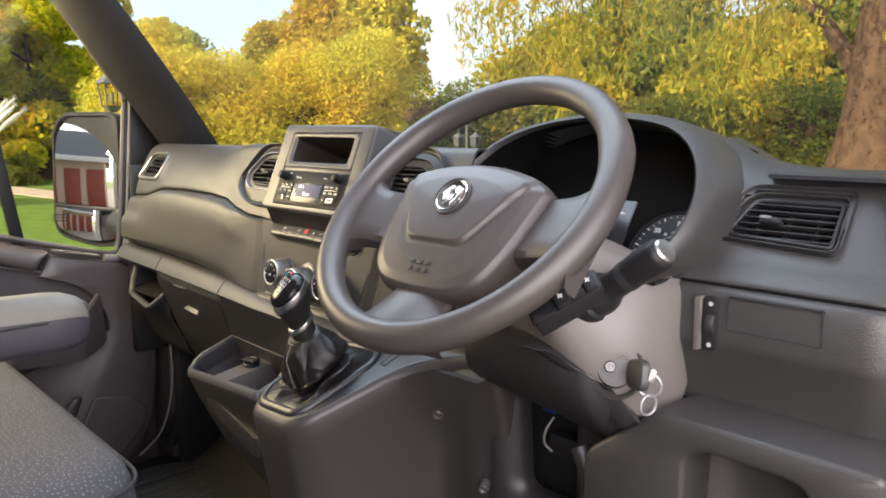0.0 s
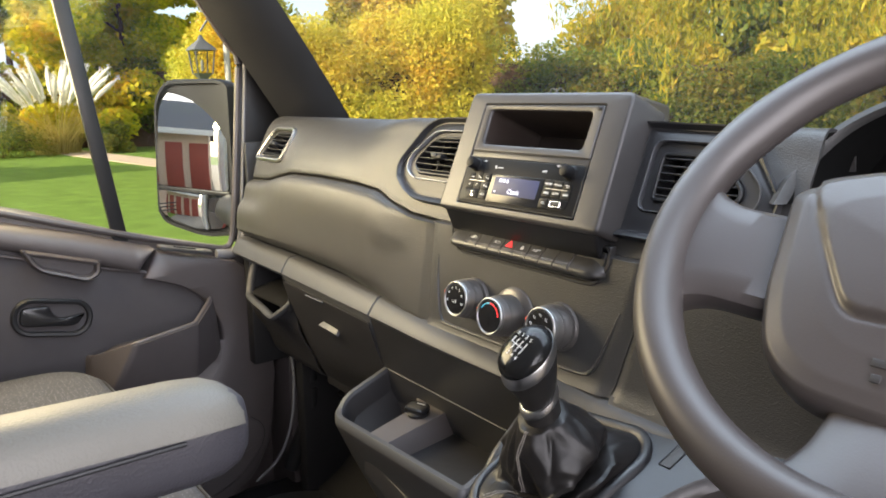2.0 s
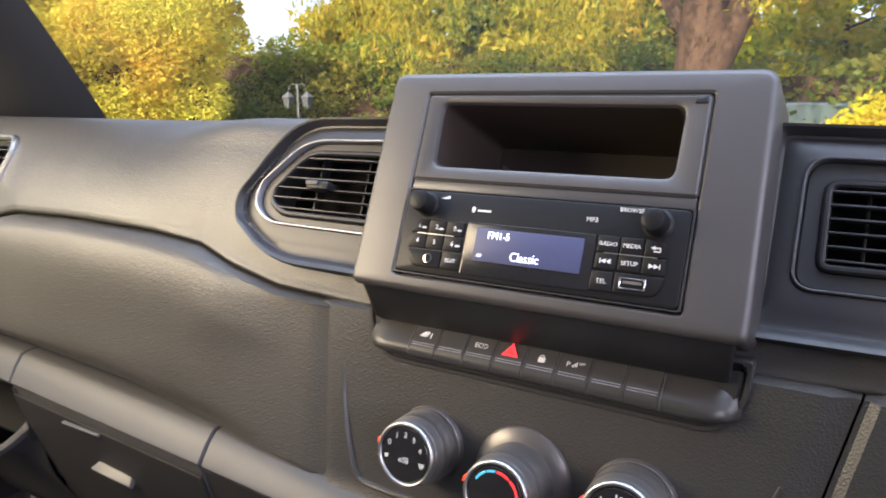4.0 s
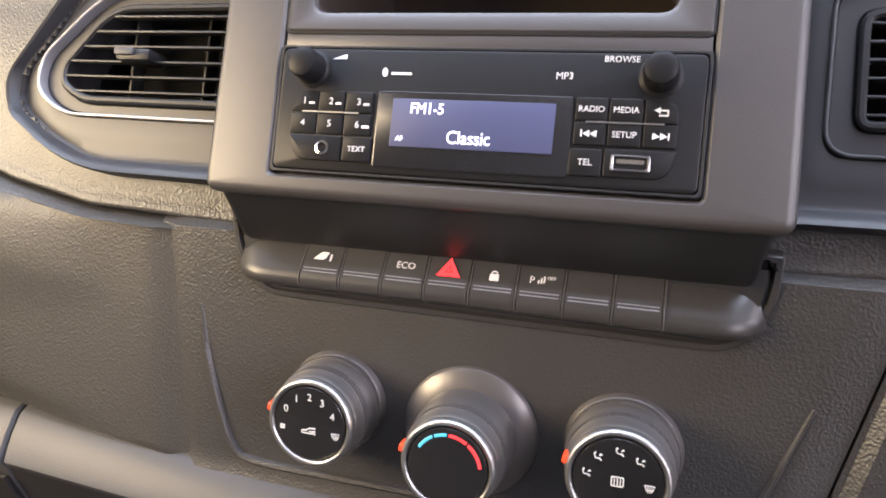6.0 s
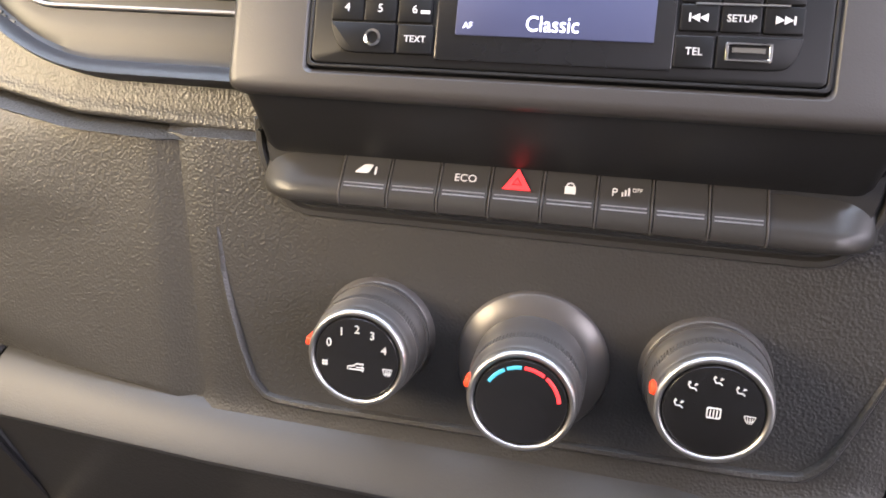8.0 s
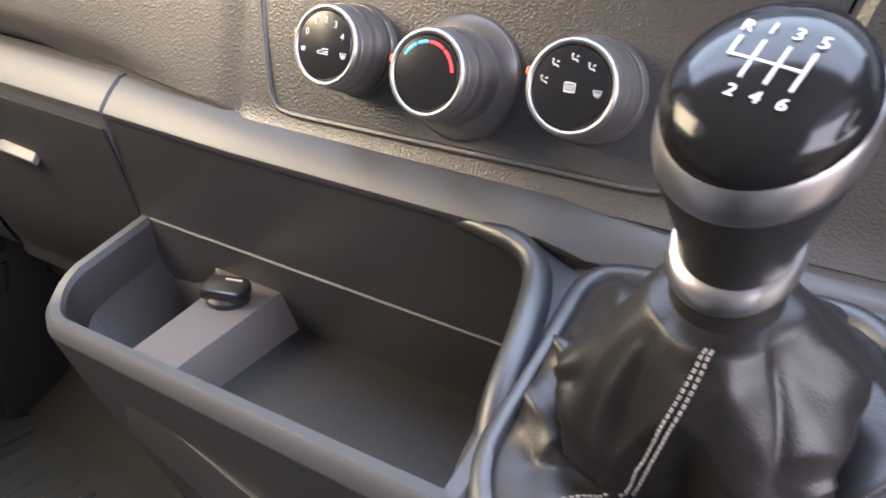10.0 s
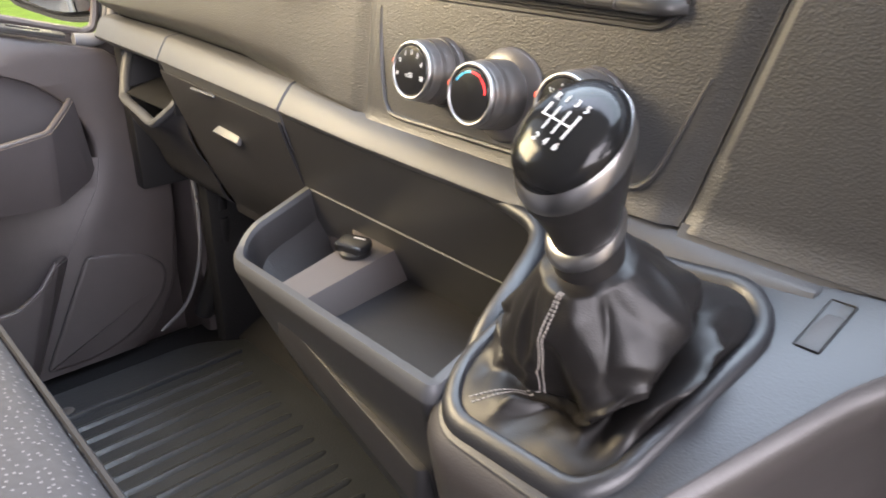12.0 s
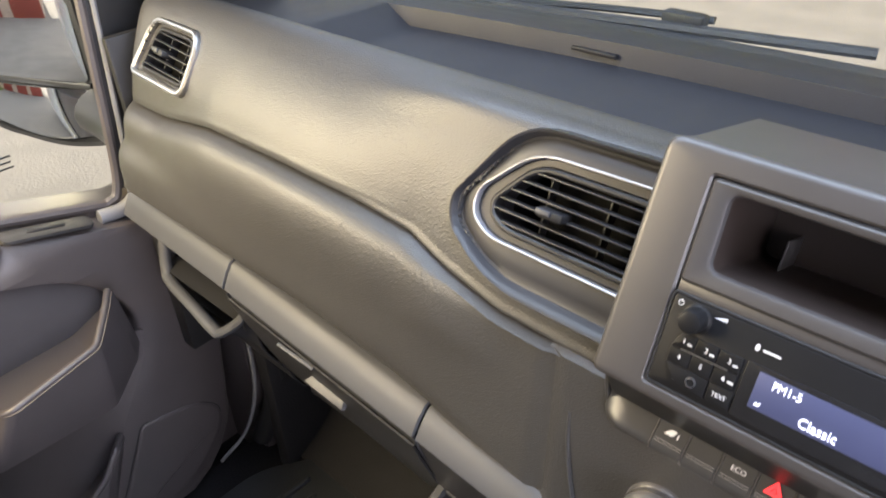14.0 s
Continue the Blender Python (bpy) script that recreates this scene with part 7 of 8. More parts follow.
# window frame: sail panel, seals, divider bar, glass
SAIL = rounded([(0.008, 1.385), (0.10, 1.40), (0.165, 1.63), (0.125, 1.675), (0.062, 1.765), (0.047, 1.775)], [0.03, 0.01, 0.01, 0.02, 0.01, 0.005], 4)
part("sail_panel", moved(slab(SAIL, -0.02, 0.0, 0.004), yz(-0.872)), BLACK, door, "black corner panel at the mirror")
part("window_seal", tube([(-0.876, y, z) for y, z in spline([(-0.42, 1.505), (-0.2, 1.436), (-0.04, 1.392), (-0.012, 1.388), (0.003, 1.402), (0.014, 1.47), (0.036, 1.70), (0.040, 1.772), (0.015, 1.81), (-0.106, 1.985), (-0.25, 2.16)], 60)], 0.0065, 8), DOORP, door, "black window seal")
part("seal_line", tube([(-0.866, y, z) for y, z in spline([(0.014, 1.395), (0.026, 1.47), (0.047, 1.70), (0.052, 1.765)], 24)], 0.0035, 6), SEALM, door)
part("corner_seal", tube([(-0.866, y, z) for y, z in spline([(-0.035, 1.378), (0.0, 1.376), (0.022, 1.392), (0.032, 1.43)], 20)], 0.010, 10), SEALM, door, "grey seal corner")
part("upper_frame", tube([(-0.868 + 0.10 * max(0, z - 1.6), y, z) for y, z in ((0.175, 1.640), (0.07, 1.785), (-0.09, 1.985), (-0.24, 2.16), (-0.32, 2.20), (-1.10, 2.22))], 0.020, 10), BLACK, door, "black window frame")
part("divider_bar", moved(box(0.012, 0.027, 0.54, 0.003), Matrix.Translation((-0.882, -0.251, 1.69)) @ pose(0, 0, 0, 8.0)), BLACK, door, "black window divider bar")
gl = part("window_pane", moved(slab([(-1.12, 1.45), (0.0, 1.375), (0.03, 1.60), (0.04, 1.77), (-0.25, 2.17), (-1.12, 2.2)], -0.002, 0.002, 0.0005), yz(-0.890)), GLASS, door, "clear side window")
gl.visible_shadow = False
for k, (w, y) in enumerate(((0.050, 1.520), (0.046, 1.513), (0.050, 1.506))):
    part("glass_mark", moved(box(w * 0.75, 0.0022, 0.0006, 0), yz(-0.8865) @ pose(-0.120, y - 0.03, 0.0)), BLACK, door)
# bright edge of the door aperture
structure("trim_aperture", tube(spline([(-0.800, 0.085, 1.20), (-0.796, 0.090, 1.10), (-0.802, 0.083, 1.0), (-0.825, 0.060, 0.91), (-0.85, 0.015, 0.855)], 30), 0.0032, 8), SEALM, "pale edge of the door seal")
structure("trim_aperture_2", tube(spline([(-0.79, 0.115, 1.22), (-0.78, 0.12, 1.08), (-0.79, 0.11, 0.98), (-0.82, 0.085, 0.88)], 24), 0.018, 10), BLACK, "black rubber door seal")
structure("wall_side", box(0.14, 0.42, 0.95, 0.01, at=(-0.90, 0.306, 1.12)), DOORP, "dark lower pillar beside the passenger's feet")
structure("wall_side_2", box(0.07, 0.40, 0.95, 0.01, at=(0.895, 0.31, 1.12)), DOORP, "dark lower pillar beside the driver's feet")
# Takes the darkened floor colour so the footwell's shade is painted in.
structure("wall_kick", moved(box(0.03, 0.34, 0.45, 0.01), pose(-0.80, 0.26, 1.02, 0, 0, 8)), CARPET, "kick panel at the passenger's feet, shade painted in")

# ---- mirror ----
mir = thing("door_mirror", (-1.03, 0.05, 1.38), "large black door mirror with wide-angle lower glass", "mirror")
MMX = Matrix.Translation((-1.155, 0.035, 1.56)) @ pose(0, 0, 0, 90, 0, 0) @ pose(0, 0, 0, 0, 28, 0)
MO = rounded([(-0.125, -0.165), (0.02, -0.195), (0.105, -0.185), (0.122, -0.14), (0.120, 0.165), (0.09, 0.178), (-0.07, 0.178), (-0.108, 0.13)], [0.05, 0.05, 0.04, 0.04, 0.03, 0.03, 0.05, 0.06], 5)
part("mirror_shell", moved(rings([z3(inset(MO, 0.05), -0.085), z3(inset(MO, 0.02), -0.07), z3(inset(MO, 0.002), -0.03), z3(MO, 0.0), z3(inset(MO, 0.003), 0.006), z3(inset(MO, 0.010), 0.006), z3(inset(MO, 0.012), -0.004)]), MMX), BLACK, mir, "black mirror housing")
MG = Matrix.Translation((-1.155, 0.035, 1.56)) @ pose(0, 0, 0, 90, 0, 0) @ pose(0, 0, 0, 0, 32, 0) @ pose(0, 0, 0.0025, -4.0)
G1 = rounded([(-0.108, -0.070), (0.098, -0.082), (0.102, 0.145), (0.085, 0.160), (-0.062, 0.160), (-0.094, 0.12)], [0.012, 0.012, 0.02, 0.02, 0.03, 0.05], 5)
G2 = rounded([(-0.106, -0.140), (0.015, -0.176), (0.088, -0.168), (0.098, -0.130), (0.098, -0.094), (-0.108, -0.083)], [0.04, 0.04, 0.03, 0.02, 0.008, 0.008], 5)


def convex(poly, m, radius=1.2):
    """A pane cut from a sphere."""
    fine = []
    for (xa, ya), (xb, yb) in zip(poly, poly[1:] + poly[:1]):
        m_ = max(1, int(math.hypot(xb - xa, yb - ya) / 0.008))
        fine += [(xa + (xb - xa) * k / m_, ya + (yb - ya) * k / m_) for k in range(m_)]
    poly = fine
    loops = [z3(poly, -0.005)]
    cx, cy = sum(p[0] for p in poly) / len(poly), sum(p[1] for p in poly) / len(poly)
    for f in np.linspace(0, 0.985, 30):
        row = []
        for p in poly:
            x, y = p[0] + (cx - p[0]) * f, p[1] + (cy - p[1]) * f
            row.append((x, y, 0.006 - ((x - cx) ** 2 + (y - cy) ** 2) / (2 * radius)))
        loops.append(row)
    return moved(rings(loops), m)


part("mirror_glass", convex(G1, MG, 1.3), MIRROR, mir, "large mirror glass")
part("wide_glass", convex(G2, MG, 0.35), MIRROR, mir, "curved wide-angle glass")
part("glass_divider", moved(box(0.215, 0.010, 0.008, 0.002), MMX @ pose(-0.005, -0.083, 0.001, 0, 0, -2.5)), BLACK, mir)
part("mirror_arm", tube(spline([(-1.06, 0.075, 1.44), (-1.0, 0.08, 1.43), (-0.94, 0.07, 1.43), (-0.895, 0.05, 1.43)], 12), 0.035, 12), BLACK, mir, "black mirror arm")

# ---- seats ----
bench = thing("passenger_bench", (-0.38, -0.6, FLOOR), "dark grey cloth double passenger bench seat", "seat")


def cushion(x0, x1, yf, yb, z0, z1, r=0.06, crown=0.014):
    loops = []
    w, h, cx, cy = x1 - x0, abs(yf - yb), (x0 + x1) / 2, (yf + yb) / 2
    top = min(w, h) / 2 - 0.012
    for d, z in [(0.02, z0), (0.0, z0 + 0.2 * (z1 - z0)), (-0.004, z0 + 0.5 * (z1 - z0)), (0.0, z0 + 0.75 * (z1 - z0)), (0.010, z0 + 0.92 * (z1 - z0)), (0.026, z1)] + [(0.026 + (top - 0.026) * f, z1 + crown * math.sin(f * math.pi / 2)) for f in (0.15, 0.3, 0.5, 0.75, 1.0)]:
        loops.append([(x, y, z) for x, y in rrect(w - 2 * d, h - 2 * d, max(r - 0.5 * d, 0.008), 7, cx, cy)])
    return rings(loops)


part("seat_cushion", cushion(-0.80, 0.035, -0.300, -0.86, 1.08, 1.232, 0.09, 0.022), SEATF, bench, "flecked grey cloth cushion", sharp=60)
part("cushion_piping", tube([(x, y, 1.205) for x, y in inset(rounded([(-0.80, -0.86), (0.035, -0.86), (0.035, -0.300), (-0.80, -0.300)], 0.088, 7), -0.001)], 0.003, 6, closed=True), SEATS, bench)
part("seat_base", box(0.76, 0.50, 0.25, 0.02, at=(-0.385, -0.60, FLOOR + 0.125)), BLACK, bench, "black seat box")
part("backrest", moved(cushion(-0.80, 0.035, -0.07, 0.07, 0.0, 0.62, 0.04), Matrix.Translation((0, -0.92, 1.20)) @ pose(0, 0, 0, 12)), SEATF, bench, "cloth backrest", sharp=60)
dseat = thing("driver_seat", (0.47, -0.65, FLOOR), "dark grey cloth driver's seat with a padded armrest", "seat")
part("seat_cushion", cushion(0.235, 0.735, -0.345, -0.90, 1.10, 1.262), SEATF, dseat, "flecked grey cloth cushion", sharp=60)
part("seat_base", box(0.42, 0.42, 0.27, 0.02, at=(0.485, -0.64, FLOOR + 0.135)), BLACK, dseat)
part("backrest", moved(cushion(0.235, 0.735, -0.07, 0.07, 0.0, 0.66, 0.04), Matrix.Translation((0, -0.98, 1.22)) @ pose(0, 0, 0, 12)), SEATF, dseat, "cloth backrest", sharp=60)


def arm_sec(y, s, dz):
    p = rounded([(-0.032, -0.026), (0.032, -0.026), (0.037, 0.014), (0.026, 0.034), (-0.026, 0.034), (-0.037, 0.018)], [0.02, 0.02, 0.012, 0.014, 0.014, 0.012], 4)
    return [(0.142 + 0.80 * a * s, y, 1.475 + b * s + dz) for a, b in p]


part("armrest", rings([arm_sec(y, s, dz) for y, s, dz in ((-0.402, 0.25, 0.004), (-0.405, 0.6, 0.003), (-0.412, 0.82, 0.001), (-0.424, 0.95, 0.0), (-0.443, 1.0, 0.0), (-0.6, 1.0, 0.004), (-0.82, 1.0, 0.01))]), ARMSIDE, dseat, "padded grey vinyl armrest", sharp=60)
# Thin shell over the pad that carries the painted light.
top_rows = []
for y, s in ((-0.405, 0.55), (-0.412, 0.8), (-0.424, 0.94), (-0.443, 1.0), (-0.6, 1.0), (-0.82, 1.0)):
    dz = 0.004 * max(0.0, (-0.443 - y) / 0.131) if y < -0.443 else 0.0
    top_rows.append([(0.142 + 0.80 * a * s, y, 1.475 + b * s + dz) for a, b in ((-0.0385, 0.014), (-0.035, 0.026), (-0.024, 0.0352), (0.0, 0.0365), (0.024, 0.0352), (0.035, 0.026), (0.0385, 0.014))])
part("armrest_top", thick(sheet(top_rows), 0.002), ARMTOP, dseat, "top of the armrest, golden light painted in", sharp=60)
part("armrest_seam", tube([(0.142 + 0.0308, y, 1.487) for y in np.linspace(-0.45, -0.8, 8)], 0.0014, 6), BLACK, dseat)
part("armrest_bracket", box(0.03, 0.10, 0.20, 0.01, at=(0.165, -0.84, 1.42)), BLACK, dseat)

# ---- floor mat ----
fmat = thing("floor_mat", (-0.4, -0.1, FLOOR), "black ribbed rubber floor mat", "floor mat")
MO_ = rounded([(-0.80, -0.42), (0.06, -0.42), (0.06, 0.10), (-0.10, 0.16), (-0.72, 0.17), (-0.80, 0.05)], 0.04, 5)
part("mat_sheet", slab(MO_, FLOOR, FLOOR + 0.010, 0.004), MATR, fmat)
part("mat_rise", thick(sheet([[(x, 0.12, FLOOR + 0.008), (x, 0.18, FLOOR + 0.03), (x, 0.30, FLOOR + 0.12)] for x in (-0.78, -0.4, 0.05)]), 0.004), CARPET, fmat)
part("mat_border", moved(box(0.012, 0.50, 0.012, 0.004), Matrix.Translation((-0.715, -0.15, FLOOR + 0.012))), MATR, fmat)
for k in range(17):
    x = -0.68 + 0.036 * k
    y1 = 0.085 - 0.055 * (x + 0.68) / 0.6
    loops = []
    for y, s in ((y1, 0.3), (y1 - 0.004, 0.75), (y1 - 0.010, 1.0), (-0.42, 1.0)):
        loops.append([(x - 0.0085 * s, y, FLOOR + 0.008), (x - 0.0055 * s, y, FLOOR + 0.0098 + 0.0025 * s), (x, y, FLOOR + 0.0100 + 0.0042 * s), (x + 0.0055 * s, y, FLOOR + 0.0098 + 0.0025 * s), (x + 0.0085 * s, y, FLOOR + 0.008)])
    part("rib", rings(loops), MATR, fmat)
part("mat_stud", moved(lathe([(0.012, 0), (0.011, 0.004), (0.004, 0.006), (0.001, 0.006)], 16), Matrix.Translation((-0.735, -0.19, FLOOR + 0.010))), DARKSAT, fmat, "round fixing stud")
part("console_trunk", box(0.30, 0.30, 0.34, 0.03, at=(0.12, 0.13, FLOOR + 0.16)), PLASTIC2, console)


# ---- outside ----
GRASS = mat("lawn", (0.14, 0.215, 0.035), 0.9, vary=0.45, scale=2.5, bump=0.6, bump_scale=40, spec=0.1)
DRIVE = mat("pale gravelled drive", (0.27, 0.24, 0.195), 0.9, vary=0.28, scale=3.0, bump=0.6, bump_scale=60, spec=0.2)
SOIL = mat("sandy path", (0.5, 0.38, 0.26), 0.9, vary=0.2, scale=2)
BARK = mat("tree bark", (0.105, 0.062, 0.036), 0.9, vary=0.6, scale=6, bump=1.0, bump_scale=25, spec=0.1)
LEAFY = mat("golden leaves", (0.5, 0.4, 0.05), 0.6, hue=((0.36, 0.38, 0.04), (0.60, 0.56, 0.06), (0.70, 0.57, 0.06), (0.70, 0.42, 0.04)), spec=0.2)
LEAFG = mat("green hedge leaves", (0.1, 0.15, 0.03), 0.6, hue=((0.08, 0.12, 0.02), (0.16, 0.21, 0.03), (0.28, 0.27, 0.04), (0.40, 0.27, 0.04)), spec=0.2)
LEAFW = mat("willow leaves", (0.3, 0.3, 0.05), 0.6, hue=((0.075, 0.105, 0.014), (0.24, 0.25, 0.02), (0.50, 0.40, 0.025), (0.56, 0.28, 0.02)), spec=0.2)
LEAFYG = mat("yellow green leaves", (0.3, 0.3, 0.04), 0.6, hue=((0.16, 0.24, 0.012), (0.44, 0.47, 0.015), (0.70, 0.60, 0.02), (0.78, 0.46, 0.02)), spec=0.2)
LEAFO = mat("bronze conifer foliage", (0.3, 0.2, 0.04), 0.7, hue=((0.18, 0.20, 0.02), (0.40, 0.36, 0.03), (0.56, 0.42, 0.04), (0.62, 0.40, 0.04)), spec=0.2)
PLUME = mat("pampas plumes", (0.85, 0.80, 0.70), 0.8, vary=0.1, spec=0.1)
STRAW = mat("pampas leaves", (0.5, 0.42, 0.12), 0.7, hue=((0.28, 0.28, 0.05), (0.55, 0.46, 0.12), (0.75, 0.62, 0.25)), spec=0.2)
LAMPG = mat("weathered lamp metal", (0.12, 0.12, 0.12), 0.5)
POSTM = mat("pale lamp post", (0.45, 0.42, 0.36), 0.6)
BRICK = mat("brick wall", (0.55, 0.42, 0.32), 0.85, vary=0.25, scale=8, bump=0.5, bump_scale=30)
REDDOOR = mat("red-brown garage door", (0.30, 0.06, 0.04), 0.6, vary=0.1)
SLATE = mat("grey roof tiles", (0.12, 0.12, 0.13), 0.7, vary=0.2, scale=6)
RENDER_W = mat("white render", (0.75, 0.73, 0.70), 0.8)
LAMPGL = mat("frosted lamp glass", (0.08, 0.08, 0.08), 0.4)

LAMPCL = glass_mat("lantern glass", (0.90, 0.90, 0.84))


def flat_poly(poly, z0, z1):
    return rings([z3(poly, z0), z3(poly, z1)])


gr = part("ground", flat_poly([(-400, -400), (400, -400), (400, 400), (-400, 400)], -0.3, 0.0), GRASS)
tagged(gr, "green lawn reaching to the hedges", "ground", kind="structure")
dv = part("road", flat_poly(rounded([(-5.2, -40), (30, -40), (30, 40), (-6.5, 40), (-3.6, 9), (-3.3, 5.2), (-5.0, 3.0), (-6.2, 1.4), (-5.6, -6)], [1, 1, 1, 1, 2, 1.2, 1, 1, 2], 5), -0.02, 0.02), DRIVE)
tagged(dv, "pale gravel and concrete drive round the van", "road", kind="structure")
pth = part("pavement", flat_poly(rounded([(-44, 2.0), (-19, 5.3), (-19, 6.4), (-44, 3.2)], 0.2, 3), -0.02, 0.025), SOIL)
tagged(pth, "sandy garden path across the lawn", "pavement", kind="structure")


def leaves(name, centres, radii, count, size, material, seed, parent=None, label="", droop=0.0, flat=1.0):
    """Many small leaf blades on and in a cloud of uneven clumps."""
    rng = np.random.default_rng(seed)
    c, r = np.array(centres, float), np.array(radii, float)
    wts = (r[:, 0] * r[:, 1] + r[:, 0] * r[:, 2]) if r.ndim == 2 else r ** 2
    idx = rng.choice(len(c), count, p=wts / wts.sum())
    d = rng.normal(size=(count, 3))
    d /= np.linalg.norm(d, axis=1)[:, None]
    rad = r[idx] if r.ndim == 2 else r[idx][:, None]
    p = c[idx] + d * rad * (0.55 + 0.5 * rng.random((count, 1)) ** 0.6)
    a = rng.normal(size=(count, 3))
    a[:, 2] -= droop * 2
    a /= np.linalg.norm(a, axis=1)[:, None]
    b = np.cross(a, rng.normal(size=(count, 3)))
    b /= np.linalg.norm(b, axis=1)[:, None] + 1e-9
    s = size * (0.6 + 0.8 * rng.random((count, 1)))
    w = s * (0.55 if droop < 0.5 else 0.22)
    v = np.stack([p - a * s, p + b * w, p + a * s, p - b * w], 1).reshape(-1, 3)
    me = bpy.data.meshes.new(name)
    me.vertices.add(len(v))
    me.vertices.foreach_set("co", v.ravel())
    me.loops.add(4 * count)
    me.loops.foreach_set("vertex_index", np.arange(4 * count, dtype=np.int32))
    me.polygons.add(count)
    me.polygons.foreach_set("loop_start", np.arange(0, 4 * count, 4, dtype=np.int32))
    me.update()
    me.validate()
    me.materials.append(material)
    return place(name, me, parent, label)


def polar(az, d, z=0.0):
    a = radians(az)
    return Vector((0.2 - d * math.sin(a), -0.4 + d * math.cos(a), z))


def clump_cloud(base, w, h, n, seed, rr=(0.5, 1.0), z0=0.3, shape="dome"):
    rng = random.Random(seed)
    cs, rs = [], []
    for _ in range(n):
        f = rng.random()
        k = math.sqrt(max(0.05, 1 - f ** 1.6)) if shape == "dome" else (1.05 - f if shape == "cone" else 1.0)
        a, q = rng.random() * 2 * math.pi, math.sqrt(rng.random())
        cs.append((base.x + w * k * q * math.cos(a), base.y + w * k * q * math.sin(a), z0 + f * (h - z0)))
        s = rng.uniform(*rr) * (1 - 0.35 * f)
        rs.append((s, s, s * 0.8))
    return cs, rs


def limbs(base, h, r, seed, n=7, reach=9.0):
    rng = random.Random(seed)
    out = [tube([base + Vector((0.10 * math.sin(3 * f), 0.08 * math.cos(2 * f), h * f)) for f in np.linspace(0, 1, 8)], [r * (1.25 - f * 0.95) for f in np.linspace(0, 1, 8)], 10)]
    for _ in range(n):
        f = rng.uniform(0.35, 0.9)
        a = rng.random() * 6.28
        p = base + Vector((0.10 * math.sin(3 * f), 0.08 * math.cos(2 * f), h * f))
        d = Vector((math.cos(a), math.sin(a), rng.uniform(0.3, 0.9))) * min(h * 0.4, reach * (1.05 - f))
        out.append(tube([p + d * g + Vector((0, 0, 0.2 * g * g)) for g in np.linspace(0, 1, 5)], [r * 0.4 * (1.05 - g) for g in np.linspace(0, 1, 5)], 7))
    return joined(*out)


def tree(az, d, w, h, n, count, size, material, seed, label, shape="dome", z0=0.8, rr=(0.5, 1.0), r=0.12, name="tree"):
    b = polar(az, d)
    t = thing(name, tuple(b), label, "tree")
    part("trunk", limbs(b, h * 0.8, r, seed, reach=w * (1.0 if shape == "cone" else 1.6)), BARK, t)
    cs, rs = clump_cloud(b, w, h, n, seed, rr, z0, shape)
    leaves("crown", cs, rs, count, size, material, seed, t)
    return t


# yellow hedge and trees to the left of the gap
def hedge(az0, az1, d0, d1, h0, h1, n, count, size, material, seed, label, thickn=0.8, name="hedge"):
    rng = random.Random(seed)
    cs, rs = [], []
    for k in range(n):
        f = rng.random()
        b = polar(az0 + (az1 - az0) * f, d0 + (d1 - d0) * f + rng.uniform(-thickn, thickn) * 0.5)
        hh = (h0 + (h1 - h0) * f) * (1 + 0.06 * math.sin(9 * f) + 0.04 * math.sin(23 * f))
        z = rng.uniform(0.2, 1.0) * (hh - 0.3)
        s = rng.uniform(0.35, 0.7)
        cs.append((b.x, b.y, z))
        rs.append((s, s, s * 0.7))
    t = thing(name, tuple(polar((az0 + az1) / 2, (d0 + d1) / 2)), label, "hedge")
    leaves("foliage", cs, rs, count, size, material, seed, t)
    mid_ = [polar(az0 + (az1 - az0) * f, d0 + (d1 - d0) * f + 0.4) for f in np.linspace(0, 1, 14)]
    core = [[(p.x, p.y, 0.0), (p.x, p.y, (h0 + (h1 - h0) * k / 13) * 0.86)] for k, p in enumerate(mid_)]
    part("stems", thick(sheet(core), 0.5), BARK, t)
    return t


hedge(49, 70, 15, 15.5, 3.5, 3.2, 300, 190000, 0.036, LEAFY, 11, "tall clipped golden autumn hedge", 1.2)
hedge(48.5, 12, 18, 15, 2.9, 2.5, 300, 80000, 0.05, LEAFG, 12, "dark green clipped garden hedge", 1.2)
hedge(12, -40, 15, 16, 2.2, 2.6, 200, 26000, 0.09, LEAFG, 13, "dark green clipped garden hedge", 1.2)
hedge(96, 70, 33, 29, 3.0, 3.2, 180, 30000, 0.10, LEAFG, 14, "dark hedge behind the lawn", 1.5)
tree(53.5, 21, 1.8, 9.5, 130, 60000, 0.07, LEAFO, 21, "tall bronze conifer behind the hedge", "cone", 1.0, (0.5, 0.9))
tree(58.5, 22, 1.6, 4.6, 110, 45000, 0.07, LEAFO, 22, "bronze conifer behind the hedge", "cone", 1.0, (0.5, 0.9))
tree(50, 20, 1.3, 6.2, 90, 18000, 0.10, LEAFY, 23, "golden tree behind the hedge", "dome", 1.0, (0.4, 0.8))
tree(66, 19.5, 1.9, 4.2, 110, 48000, 0.07, LEAFY, 24, "golden autumn tree by the lawn", "dome", 0.8, (0.5, 0.9))
tree(75.0, 31, 4.4, 12.5, 190, 95000, 0.11, LEAFYG, 25, "yellow-green autumn tree by the lawn", "dome", 0.6, (0.5, 1.1))
tree(82, 33, 4.8, 13.5, 180, 80000, 0.12, LEAFYG, 26, "yellow-green autumn tree by the lawn", "dome", 0.6, (0.5, 1.1))
tree(91, 34, 4.8, 12.5, 120, 26000, 0.20, LEAFYG, 27, "yellow-green autumn tree by the lawn", "dome", 0.6, (0.5, 1.1))
tree(29, 30, 3.4, 9.5, 130, 30000, 0.14, LEAFG, 33, "dark green tree behind the green hedge", "dome", 1.5, (0.6, 1.2))
